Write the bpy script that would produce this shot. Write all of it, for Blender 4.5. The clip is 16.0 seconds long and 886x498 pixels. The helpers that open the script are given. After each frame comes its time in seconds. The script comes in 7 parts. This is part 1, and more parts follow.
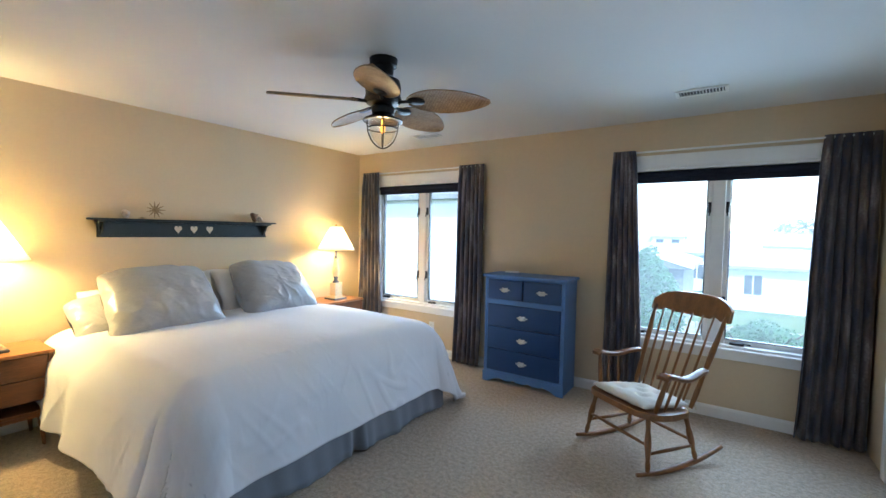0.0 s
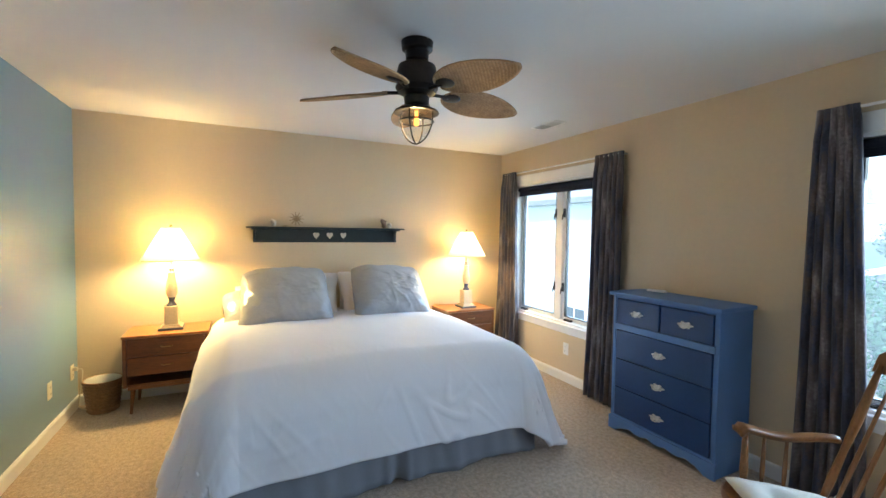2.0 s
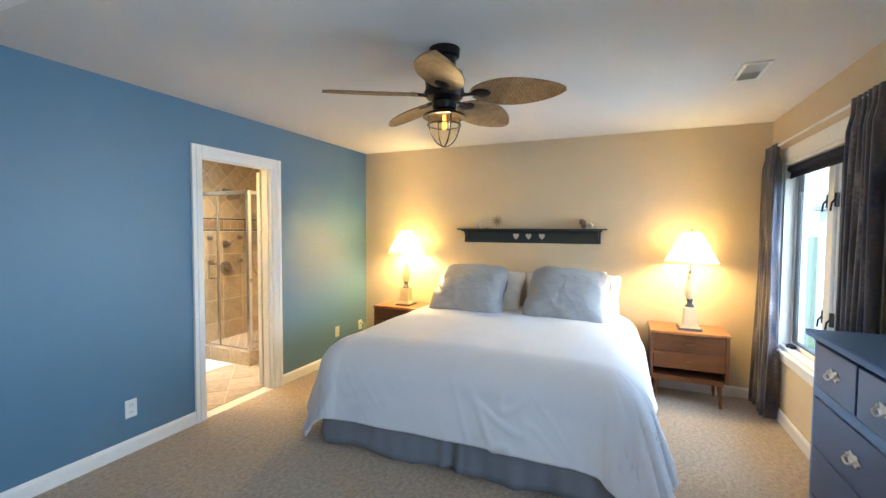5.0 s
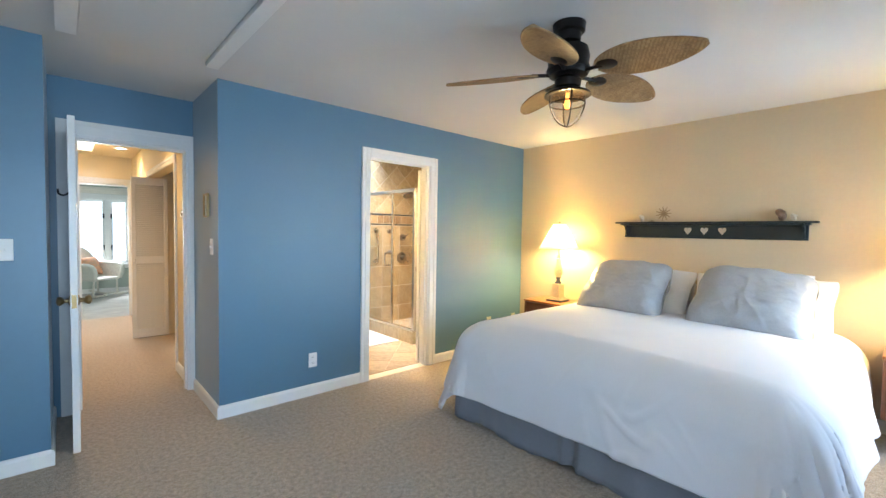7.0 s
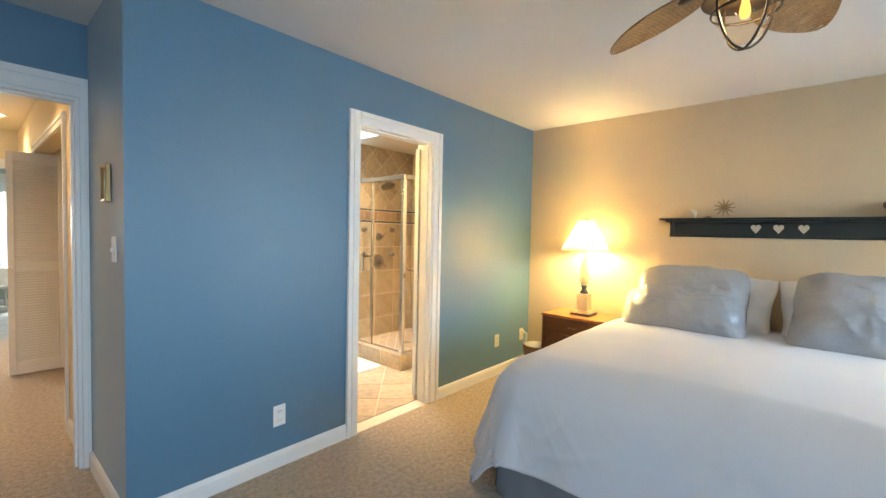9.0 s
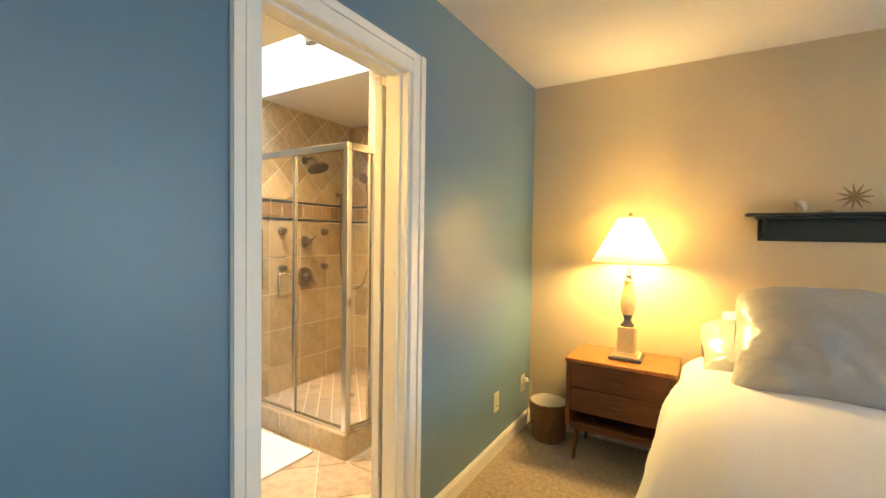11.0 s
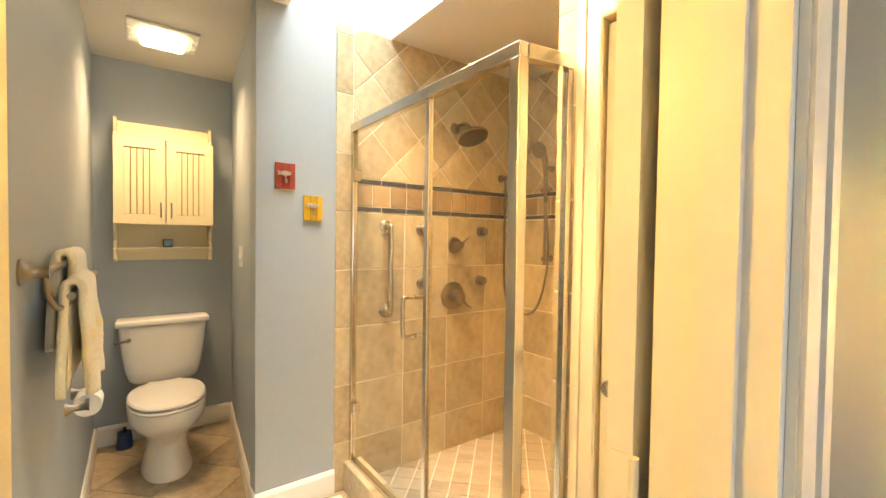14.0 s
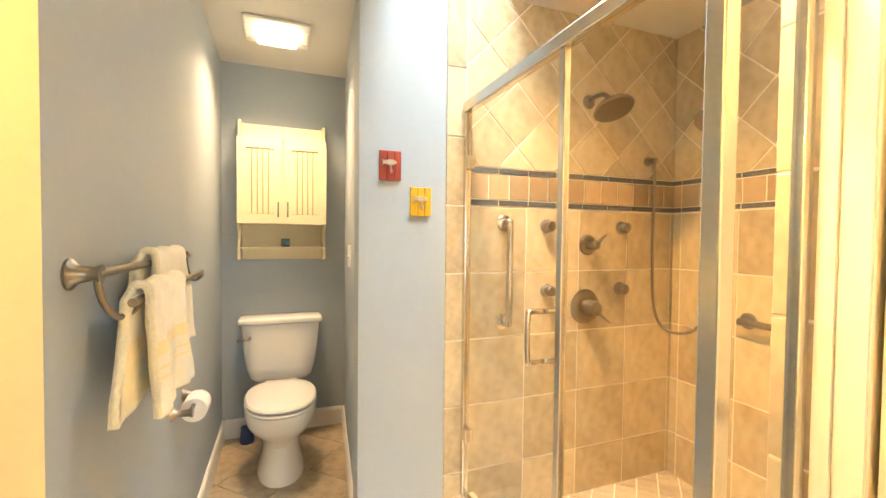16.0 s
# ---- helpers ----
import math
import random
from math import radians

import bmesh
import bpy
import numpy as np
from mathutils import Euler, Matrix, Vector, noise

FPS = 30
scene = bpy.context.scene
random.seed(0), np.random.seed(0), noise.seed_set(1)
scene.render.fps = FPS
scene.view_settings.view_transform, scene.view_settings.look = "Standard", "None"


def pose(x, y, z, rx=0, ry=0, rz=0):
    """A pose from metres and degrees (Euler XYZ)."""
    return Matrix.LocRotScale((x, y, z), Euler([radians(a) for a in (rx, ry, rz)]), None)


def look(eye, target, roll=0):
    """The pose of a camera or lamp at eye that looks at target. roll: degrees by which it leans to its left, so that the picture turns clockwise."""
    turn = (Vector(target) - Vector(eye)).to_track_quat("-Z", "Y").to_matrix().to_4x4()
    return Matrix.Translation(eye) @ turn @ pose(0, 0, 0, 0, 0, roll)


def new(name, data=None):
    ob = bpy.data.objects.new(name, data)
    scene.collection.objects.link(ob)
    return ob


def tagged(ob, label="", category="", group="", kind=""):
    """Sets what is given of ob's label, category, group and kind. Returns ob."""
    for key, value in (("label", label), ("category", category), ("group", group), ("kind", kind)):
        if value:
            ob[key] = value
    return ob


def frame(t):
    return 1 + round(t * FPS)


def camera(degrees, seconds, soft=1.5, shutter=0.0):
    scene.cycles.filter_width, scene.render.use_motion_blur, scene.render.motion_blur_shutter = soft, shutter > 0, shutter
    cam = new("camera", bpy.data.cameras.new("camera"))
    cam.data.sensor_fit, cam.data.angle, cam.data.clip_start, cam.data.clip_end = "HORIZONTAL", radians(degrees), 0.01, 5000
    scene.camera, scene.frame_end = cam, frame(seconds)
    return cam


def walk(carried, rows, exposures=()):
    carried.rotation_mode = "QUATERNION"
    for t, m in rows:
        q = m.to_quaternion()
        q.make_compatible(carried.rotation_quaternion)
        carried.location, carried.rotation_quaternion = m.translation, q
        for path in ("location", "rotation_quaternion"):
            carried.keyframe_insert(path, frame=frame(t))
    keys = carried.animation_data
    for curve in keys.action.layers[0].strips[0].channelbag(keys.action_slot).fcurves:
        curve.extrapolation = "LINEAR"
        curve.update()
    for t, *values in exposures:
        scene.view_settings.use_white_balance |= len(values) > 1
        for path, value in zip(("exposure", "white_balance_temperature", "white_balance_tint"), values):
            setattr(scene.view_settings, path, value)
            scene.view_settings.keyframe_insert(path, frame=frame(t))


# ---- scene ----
cam = camera(92.8, 16.0)
PATH = [
    (0, (0.119, 0.125, 1.472), (-1.001, 1.78, 1.388), 1.1),
    (0.5, (0.176, 0.458, 1.494), (-1.158, 1.946, 1.402), 0.8),
    (1, (0.289, 0.69, 1.485), (-1.216, 2.006, 1.405), 0.9),
    (1.5, (0.417, 0.923, 1.493), (-1.253, 2.02, 1.42), 0.9),
    (2, (0.466, 1.203, 1.504), (-1.329, 2.081, 1.42), 0.8),
    (2.5, (0.518, 1.508, 1.481), (-1.368, 2.168, 1.402), 0.8),
    (3, (0.513, 1.781, 1.491), (-1.439, 2.207, 1.41), 0.8),
    (3.5, (0.498, 2.098, 1.482), (-1.497, 2.209, 1.401), 0.5),
    (4, (0.553, 2.415, 1.488), (-1.432, 2.176, 1.414), 0.5),
    (4.5, (0.555, 2.756, 1.499), (-1.372, 2.228, 1.422), 0.6),
    (5, (0.538, 3.019, 1.501), (-1.297, 2.229, 1.414), 0.3),
    (6.25, (0.45, 3.36, 1.445), (-1.048, 2.035, 1.36), 0.6),
    (7.5, (0.274, 3.282, 1.38), (-1.023, 1.762, 1.299), 1.0),
    (8, (0.201, 2.999, 1.377), (-1.119, 1.499, 1.287), 1.1),
    (8.2, (0.187, 2.845, 1.361), (-1.175, 1.383, 1.277), 1.2),
    (9.25, (-0.11, 2.09, 1.364), (-1.653, 0.818, 1.285), 1.0),
    (10.3, (-0.609, 1.412, 1.366), (-2.306, 0.356, 1.294), 0.7),
    (10.5, (-0.716, 1.282, 1.366), (-2.426, 0.247, 1.3), 0.8),
    (11, (-0.987, 1.08, 1.375), (-2.689, 0.031, 1.311), 0.9),
    (11.5, (-1.234, 0.878, 1.362), (-2.866, -0.276, 1.316), 1.1),
    (12, (-1.454, 0.692, 1.376), (-3.012, -0.561, 1.316), 1.0),
    (12.5, (-1.618, 0.521, 1.364), (-3.113, -0.806, 1.31), 1.0),
    (13, (-1.75, 0.378, 1.356), (-3.154, -1.045, 1.306), 0.9),
    (13.5, (-1.858, 0.233, 1.359), (-3.156, -1.288, 1.304), 0.7),
    (14, (-1.932, 0.133, 1.343), (-3.116, -1.478, 1.292), 0.8),
    (14.5, (-2.014, 0.014, 1.347), (-3.099, -1.666, 1.294), 0.6),
    (15, (-2.072, -0.087, 1.333), (-3.055, -1.828, 1.281), 0.6),
    (15.5, (-2.101, -0.16, 1.329), (-2.965, -1.962, 1.273), 0.5),
    (16, (-2.093, -0.201, 1.329), (-2.807, -2.069, 1.275), 0.6),
]
walk(cam, [(t, look(eye, target, roll)) for t, eye, target, roll in PATH], [(0, 2.25, 5700, 10), (2, 2.33, 5900, 10), (3.5, 2.33, 6000, 10), (5, 2.36, 5950, 10), (7.5, 2.56, 6050, 10), (10.5, 2.2, 6900, 10), (11, 2.12, 7300, 10), (12, 1.9, 8350, 10), (12.5, 1.98, 8400, 10), (13.5, 2.25, 8450, 10), (14.5, 2.36, 8150, 10), (15.5, 2.5, 7900, 10), (16, 2.75, 7500, 10)])

# ---- world and large lights ----
world = bpy.data.worlds.new("overcast_day")
scene.world = world
world.use_nodes = True
_nt = world.node_tree
_sky = _nt.nodes.new("ShaderNodeTexSky")
_sky.sky_type, _sky.sun_disc = "NISHITA", False
_sky.sun_elevation, _sky.sun_rotation = radians(48), radians(60)
_sky.air_density, _sky.dust_density = 1.0, 1.0
_nt.nodes["Background"].inputs[1].default_value = 0.15
_nt.links.new(_sky.outputs[0], _nt.nodes["Background"].inputs[0])


def lamp(name, kind, m, energy, color, size=0.1, size_y=None, angle=None):
    data = bpy.data.lights.new(name, kind)
    data.energy, data.color = energy, color
    if kind == "AREA":
        data.shape, data.size, data.size_y, data.spread = "RECTANGLE", size, size_y or size, radians(130)
    elif kind == "SUN":
        data.angle = size
    else:
        data.shadow_soft_size = size
    if kind == "SPOT":
        data.spot_size, data.spot_blend = radians(angle), 0.9
    ob = new(name, data)
    ob.matrix_world = m
    return ob


WARM = (1.0, 0.69, 0.31)
DAY = (0.57, 0.775, 1.0)
lamp("sun", "SUN", look((5, -9, 13), (0, 0, 0)), 1.5, (1.0, 0.97, 0.92), radians(12))
# daylight standing in the window and skylight openings
lamp("daylight_window_a", "AREA", look((-2.97, 4.40, 1.25), (-2.85, 0.0, 0.45)), 7.8, DAY, 1.4, 1.15)
lamp("daylight_window_b", "AREA", look((0.04, 4.40, 1.25), (-0.15, 0.0, 0.45)), 9, DAY, 1.35, 1.15)
lamp("daylight_bath_skylight", "AREA", pose(-2.81, -1.373, 3.25), 7.0, (0.72, 0.87, 1.0), 0.54, 1.15).data.spread = radians(88)
lamp("daylight_hall_skylight", "AREA", pose(0.225, -3.8, 3.0), 4, (1.0, 0.97, 0.92), 0.35, 1.38)
lamp("daylight_far_window", "AREA", look((-0.12, -8.135, 1.26), (-0.12, 0, 1.2)), 17, (0.86, 0.94, 1.0), 1.1, 1.38)

# ---- helpers of this scene ----
def thing(name, x, y, z=0.0, rz=0.0, label="", category="", group="", kind=""):
    ob = new(name)
    ob.empty_display_size = 0.05
    ob.matrix_world = pose(x, y, z, 0, 0, rz)
    return tagged(ob, label, category, group, kind)


def mesh(name, bm, material, smooth=False):
    bmesh.ops.recalc_face_normals(bm, faces=bm.faces)
    me = bpy.data.meshes.new(name)
    bm.to_mesh(me)
    bm.free()
    for m in material if isinstance(material, (list, tuple)) else [material]:
        me.materials.append(m)
    if smooth:
        me.polygons.foreach_set("use_smooth", [True] * len(me.polygons))
        if smooth == "auto":
            me.set_sharp_from_angle(angle=radians(40))
    return me


def part(name, bm, material, parent, label="", smooth=False, at=None):
    ob = new(name, mesh(name, bm, material, smooth))
    ob.parent = parent
    if at is not None:
        ob.matrix_basis = at
    return tagged(ob, label)


def solid(name, bm, material, label="", category="", group="", kind="", smooth=False, at=None):
    ob = new(name, mesh(name, bm, material, smooth))
    if at is not None:
        ob.matrix_world = at
    return tagged(ob, label, category, group, kind)


def struct(name, bm, material, label, category="", smooth=False):
    return solid(name, bm, material, label, category, "", "structure", smooth)


def box(x0, x1, y0, y1, z0, z1, bevel=0.0, bm=None, seg=2):
    bm = bm or bmesh.new()
    made = bmesh.ops.create_cube(bm, size=1.0)["verts"]
    for v in made:
        v.co = Vector(((x0 + x1) / 2 + v.co.x * (x1 - x0), (y0 + y1) / 2 + v.co.y * (y1 - y0), (z0 + z1) / 2 + v.co.z * (z1 - z0)))
    if bevel:
        edges = list({e for v in made for e in v.link_edges})
        bmesh.ops.bevel(bm, geom=edges, offset=bevel, segments=seg, affect="EDGES", profile=0.5)
    return bm


def rod(p0, p1, r0, r1=None, seg=14, bm=None):
    bm = bm or bmesh.new()
    p0, p1 = Vector(p0), Vector(p1)
    d = p1 - p0
    m = Matrix.Translation((p0 + p1) / 2) @ d.to_track_quat("Z", "Y").to_matrix().to_4x4()
    bmesh.ops.create_cone(bm, cap_ends=True, segments=seg, radius1=r0, radius2=r0 if r1 is None else r1, depth=d.length, matrix=m)
    return bm


def lathe(profile, seg=24, bm=None, m=None):
    """A turned shape from (radius, height) pairs, bottom to top."""
    bm = bm or bmesh.new()
    m = m or Matrix()
    rings = []
    for r, z in profile:
        rings.append([bm.verts.new(m @ Vector((r * math.cos(6.28318 * k / seg), r * math.sin(6.28318 * k / seg), z))) for k in range(seg)])
    for a, b in zip(rings, rings[1:]):
        for k in range(seg):
            bm.faces.new((a[k], a[(k + 1) % seg], b[(k + 1) % seg], b[k]))
    for ring, r in ((rings[0], profile[0][0]), (rings[-1], profile[-1][0])):
        if r > 1e-4:
            bm.faces.new(ring)
    bmesh.ops.remove_doubles(bm, verts=[v for r in rings for v in r], dist=1e-5)
    return bm


def tube(points, radius, seg=8, bm=None):
    """A round bar along points; radius is a number or one for each point."""
    bm = bm or bmesh.new()
    pts = [Vector(p) for p in points]
    rad = radius if isinstance(radius, (list, tuple)) else [radius] * len(pts)
    rings, up = [], None
    for i, p in enumerate(pts):
        d = (pts[min(i + 1, len(pts) - 1)] - pts[max(i - 1, 0)]).normalized()
        if up is None:
            up = d.orthogonal().normalized()
        up = (up - d * up.dot(d)).normalized()
        side = d.cross(up)
        rings.append([bm.verts.new(p + rad[i] * (math.cos(6.28318 * k / seg) * up + math.sin(6.28318 * k / seg) * side)) for k in range(seg)])
    for a, b in zip(rings, rings[1:]):
        for k in range(seg):
            bm.faces.new((a[k], a[(k + 1) % seg], b[(k + 1) % seg], b[k]))
    bm.faces.new(rings[0])
    bm.faces.new(rings[-1])
    return bm


def curve(points, n=10):
    """A smooth line through points."""
    p = [Vector(q) for q in points]
    p = [2 * p[0] - p[1]] + p + [2 * p[-1] - p[-2]]
    out = []
    for i in range(1, len(p) - 2):
        for k in range(n):
            t = k / n
            a, b, c, d = p[i - 1], p[i], p[i + 1], p[i + 2]
            out.append(0.5 * (2 * b + (c - a) * t + (2 * a - 5 * b + 4 * c - d) * t * t + (3 * b - a - 3 * c + d) * t ** 3))
    return out + [p[-2]]


def slab(outline, depth, m=None, bm=None, bevel=0.0):
    """A flat outline in x, y pushed up by depth along z, then placed by m."""
    bm = bm or bmesh.new()
    m = m or Matrix()
    low = [bm.verts.new(m @ Vector((x, y, 0))) for x, y in outline]
    top = [bm.verts.new(m @ Vector((x, y, depth))) for x, y in outline]
    n = len(outline)
    bm.faces.new(low[::-1])
    f = bm.faces.new(top)
    for k in range(n):
        bm.faces.new((low[k], low[(k + 1) % n], top[(k + 1) % n], top[k]))
    if bevel:
        bmesh.ops.bevel(bm, geom=list(f.edges), offset=bevel, segments=1, affect="EDGES")
    return bm


def sheet(fn, nu, nv, bm=None):
    """A grid whose point at u, v in 0..1 is fn(u, v)."""
    bm = bm or bmesh.new()
    g = [[bm.verts.new(fn(i / nu, j / nv)) for j in range(nv + 1)] for i in range(nu + 1)]
    for i in range(nu):
        for j in range(nv):
            bm.faces.new((g[i][j], g[i + 1][j], g[i + 1][j + 1], g[i][j + 1]))
    return bm


def thicken(ob, t, off=0.0):
    mod = ob.modifiers.new("thickness", "SOLIDIFY")
    mod.thickness, mod.offset = t, off
    return ob


def clip(poly, x0, x1, y0, y1):
    """A polygon cut to a rectangle."""
    for axis, lim, sign in ((0, x0, 1), (0, x1, -1), (1, y0, 1), (1, y1, -1)):
        out = []
        for i, a in enumerate(poly):
            b = poly[(i + 1) % len(poly)]
            da, db = sign * (a[axis] - lim), sign * (b[axis] - lim)
            if da >= 0:
                out.append(a)
            if (da > 0) != (db > 0) and da != db:
                t = da / (da - db)
                out.append((a[0] + t * (b[0] - a[0]), a[1] + t * (b[1] - a[1])))
        poly = out
        if len(poly) < 3:
            return []
    return poly


def area(poly):
    return abs(sum(a[0] * b[1] - b[0] * a[1] for a, b in zip(poly, poly[1:] + poly[:1]))) / 2


# ---- materials ----
def material(name, color, rough=0.6, metal=0.0, var=0.12, scale=6.0, fine=60.0, bump=0.15, bump_scale=None, stretch=(1, 1, 1), tint=None, rand=0.0, sheen=0.0, spec=0.5, coat=0.0, transmit=0.0, bump_dist=0.004, ridge=False):
    """A surface with broad and fine mottling, fine relief, and a shift of shade from piece to piece."""
    m = bpy.data.materials.new(name)
    m.use_nodes = True
    nt = m.node_tree
    n, link = nt.nodes, nt.links.new
    b = n["Principled BSDF"]
    co, mp = n.new("ShaderNodeTexCoord"), n.new("ShaderNodeMapping")
    mp.inputs["Scale"].default_value = stretch
    link(co.outputs["Object"], mp.inputs[0])
    n1, n2 = n.new("ShaderNodeTexNoise"), n.new("ShaderNodeTexNoise")
    n1.inputs["Scale"].default_value, n1.inputs["Detail"].default_value = scale, 4
    n2.inputs["Scale"].default_value, n2.inputs["Detail"].default_value = fine, 3
    link(mp.outputs[0], n1.inputs[0])
    link(mp.outputs[0], n2.inputs[0])
    add = n.new("ShaderNodeMath")
    add.operation = "ADD"
    link(n1.outputs[0], add.inputs[0])
    link(n2.outputs[0], add.inputs[1])
    last = add
    if rand:
        info, mul = n.new("ShaderNodeObjectInfo"), n.new("ShaderNodeMath")
        mul.operation = "MULTIPLY_ADD"
        mul.inputs[1].default_value = rand
        link(info.outputs["Random"], mul.inputs[0])
        link(add.outputs[0], mul.inputs[2])
        last = mul
    ramp = n.new("ShaderNodeMapRange")
    ramp.inputs["From Min"].default_value, ramp.inputs["From Max"].default_value = 0.6, 1.4 + rand
    link(last.outputs[0], ramp.inputs[0])
    mix = n.new("ShaderNodeMix")
    mix.data_type = "RGBA"
    tint = tint or color
    mix.inputs[6].default_value = (*[c * (1 - var) for c in tint], 1)
    mix.inputs[7].default_value = (*[min(1, c * (1 + var)) for c in color], 1)
    link(ramp.outputs[0], mix.inputs[0])
    link(mix.outputs[2], b.inputs["Base Color"])
    b.inputs["Roughness"].default_value, b.inputs["Metallic"].default_value = rough, metal
    b.inputs["Specular IOR Level"].default_value = spec
    b.inputs["Sheen Weight"].default_value, b.inputs["Coat Weight"].default_value = sheen, coat
    b.inputs["Transmission Weight"].default_value = transmit
    if bump:
        bp, n3 = n.new("ShaderNodeBump"), n.new("ShaderNodeTexNoise")
        n3.inputs["Scale"].default_value, n3.inputs["Detail"].default_value = bump_scale or fine * 2, 4
        if ridge:
            n3.noise_type = "RIDGED_MULTIFRACTAL"
            n3.inputs["Distortion"].default_value = 0.6
        link(mp.outputs[0], n3.inputs[0])
        bp.inputs["Strength"].default_value, bp.inputs["Distance"].default_value = bump, bump_dist
        link(n3.outputs[0], bp.inputs["Height"])
        link(bp.outputs[0], b.inputs["Normal"])
    return m


def glow(name, color, strength):
    m = bpy.data.materials.new(name)
    m.use_nodes = True
    b = m.node_tree.nodes["Principled BSDF"]
    b.inputs["Base Color"].default_value = (*color, 1)
    b.inputs["Emission Color"].default_value, b.inputs["Emission Strength"].default_value = (*color, 1), strength
    return m


def glass(name, tint=(1, 1, 1), rough=0.0, gain=0.55, haze=0.0):
    """A thin pane: clear, with a gloss that grows towards grazing angles and an even milky haze."""
    m = bpy.data.materials.new(name)
    m.use_nodes = True
    nt = m.node_tree
    n, link = nt.nodes, nt.links.new
    n.remove(n["Principled BSDF"])
    clear, gloss, mix, lw = n.new("ShaderNodeBsdfTransparent"), n.new("ShaderNodeBsdfGlossy"), n.new("ShaderNodeMixShader"), n.new("ShaderNodeLayerWeight")
    power, scale_ = n.new("ShaderNodeMath"), n.new("ShaderNodeMath")
    power.operation, power.inputs[1].default_value = "POWER", 4.0
    scale_.operation, scale_.inputs[1].default_value, scale_.inputs[2].default_value = "MULTIPLY_ADD", gain, 0.012
    clear.inputs[0].default_value = (*tint, 1)
    gloss.inputs["Roughness"].default_value = rough
    link(lw.outputs["Facing"], power.inputs[0])
    link(power.outputs[0], scale_.inputs[0])
    link(scale_.outputs[0], mix.inputs[0])
    if haze:
        scatter, veil = n.new("ShaderNodeBsdfTranslucent"), n.new("ShaderNodeMixShader")
        veil.inputs[0].default_value = haze
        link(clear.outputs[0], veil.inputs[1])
        link(scatter.outputs[0], veil.inputs[2])
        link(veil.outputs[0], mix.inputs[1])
    else:
        link(clear.outputs[0], mix.inputs[1])
    link(gloss.outputs[0], mix.inputs[2])
    link(mix.outputs[0], n["Material Output"].inputs[0])
    return m


BEIGE = material("beige_wall_paint", (0.615, 0.495, 0.33), 0.75, var=0.03, scale=1.5, fine=40, bump=0.05, bump_scale=180)
BLUE = material("blue_wall_paint", (0.078, 0.188, 0.288), 0.44, spec=1.0, sheen=0.28, var=0.04, scale=1.5, fine=40, bump=0.05, bump_scale=180)
BATHBLUE = material("grey_blue_wall_paint", (0.365, 0.42, 0.475), 0.6, var=0.03, scale=1.5, fine=40, bump=0.05, bump_scale=180)
CREAM = material("cream_wall_paint", (0.78, 0.66, 0.44), 0.7, var=0.03, scale=1.5, fine=40, bump=0.05, bump_scale=180)
SAGE = material("sage_wall_paint", (0.42, 0.46, 0.40), 0.7, var=0.03, scale=1.5, fine=40, bump=0.05, bump_scale=180)
CEIL = material("white_ceiling_paint", (0.69, 0.68, 0.66), 0.85, var=0.02, scale=2, fine=50, bump=0.12, bump_scale=90)
WHITE = material("white_gloss_trim", (0.82, 0.81, 0.78), 0.35, var=0.03, scale=3, fine=30, bump=0.03)
CARPET = material("beige_carpet", (0.52, 0.415, 0.305), 0.95, var=0.30, scale=38, fine=140, bump=1.0, bump_scale=110, tint=(0.34, 0.262, 0.18), sheen=0.3, spec=0.1, bump_dist=0.010)
CARPET2 = material("grey_carpet", (0.42, 0.41, 0.38), 0.95, var=0.2, scale=5, fine=170, bump=0.8, bump_scale=260, spec=0.1)
DUVET = material("white_cotton", (0.80, 0.80, 0.83), 0.85, var=0.02, scale=3, fine=80, bump=0.09, bump_scale=9, bump_dist=0.014, ridge=True, stretch=(1.0, 1.7, 1.0), sheen=0.2, spec=0.2)
LINEN = material("white_pillow_cotton", (0.78, 0.76, 0.74), 0.85, var=0.03, scale=4, fine=80, bump=0.8, bump_scale=6, bump_dist=0.03, ridge=True, sheen=0.2, spec=0.2)
SATIN = material("silver_grey_satin", (0.36, 0.365, 0.375), 0.27, var=0.08, scale=6, fine=60, bump=0.6, bump_scale=8, bump_dist=0.018, ridge=True, stretch=(1, 1.6, 1), spec=0.6, sheen=0.3)
SKIRT = material("grey_skirt_cloth", (0.23, 0.24, 0.27), 0.8, var=0.06, scale=6, fine=120, bump=0.2, sheen=0.2, spec=0.2)
# Fronts, sides and legs: their shade is put into this darker walnut.
WALNUT = material("walnut_veneer_shaded", (0.15, 0.050, 0.014), 0.35, var=0.35, scale=3, fine=22, bump=0.05, stretch=(1, 1, 9), tint=(0.09, 0.030, 0.009), rand=0.15)
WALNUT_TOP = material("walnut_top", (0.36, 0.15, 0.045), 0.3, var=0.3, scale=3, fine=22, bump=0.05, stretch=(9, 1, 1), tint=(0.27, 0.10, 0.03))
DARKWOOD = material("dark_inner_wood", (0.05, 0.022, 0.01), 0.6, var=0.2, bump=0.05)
OAK = material("honey_oak", (0.235, 0.098, 0.028), 0.32, var=0.3, scale=4, fine=30, bump=0.06, stretch=(5, 5, 1), tint=(0.19, 0.078, 0.022))
PALEBLUE = material("pale_blue_paint", (0.105, 0.225, 0.49), 0.5, var=0.05, scale=5, fine=60, bump=0.06)
NAVY = material("navy_paint", (0.011, 0.048, 0.160), 0.36, var=0.1, scale=5, fine=60, bump=0.06)
PEWTER = material("silver_white_metal", (0.78, 0.75, 0.70), 0.35, 0.5, var=0.15, scale=60, bump=0.1)
SHELFGREEN = material("dark_green_black_paint", (0.012, 0.022, 0.026), 0.4, var=0.15, scale=8, bump=0.08)
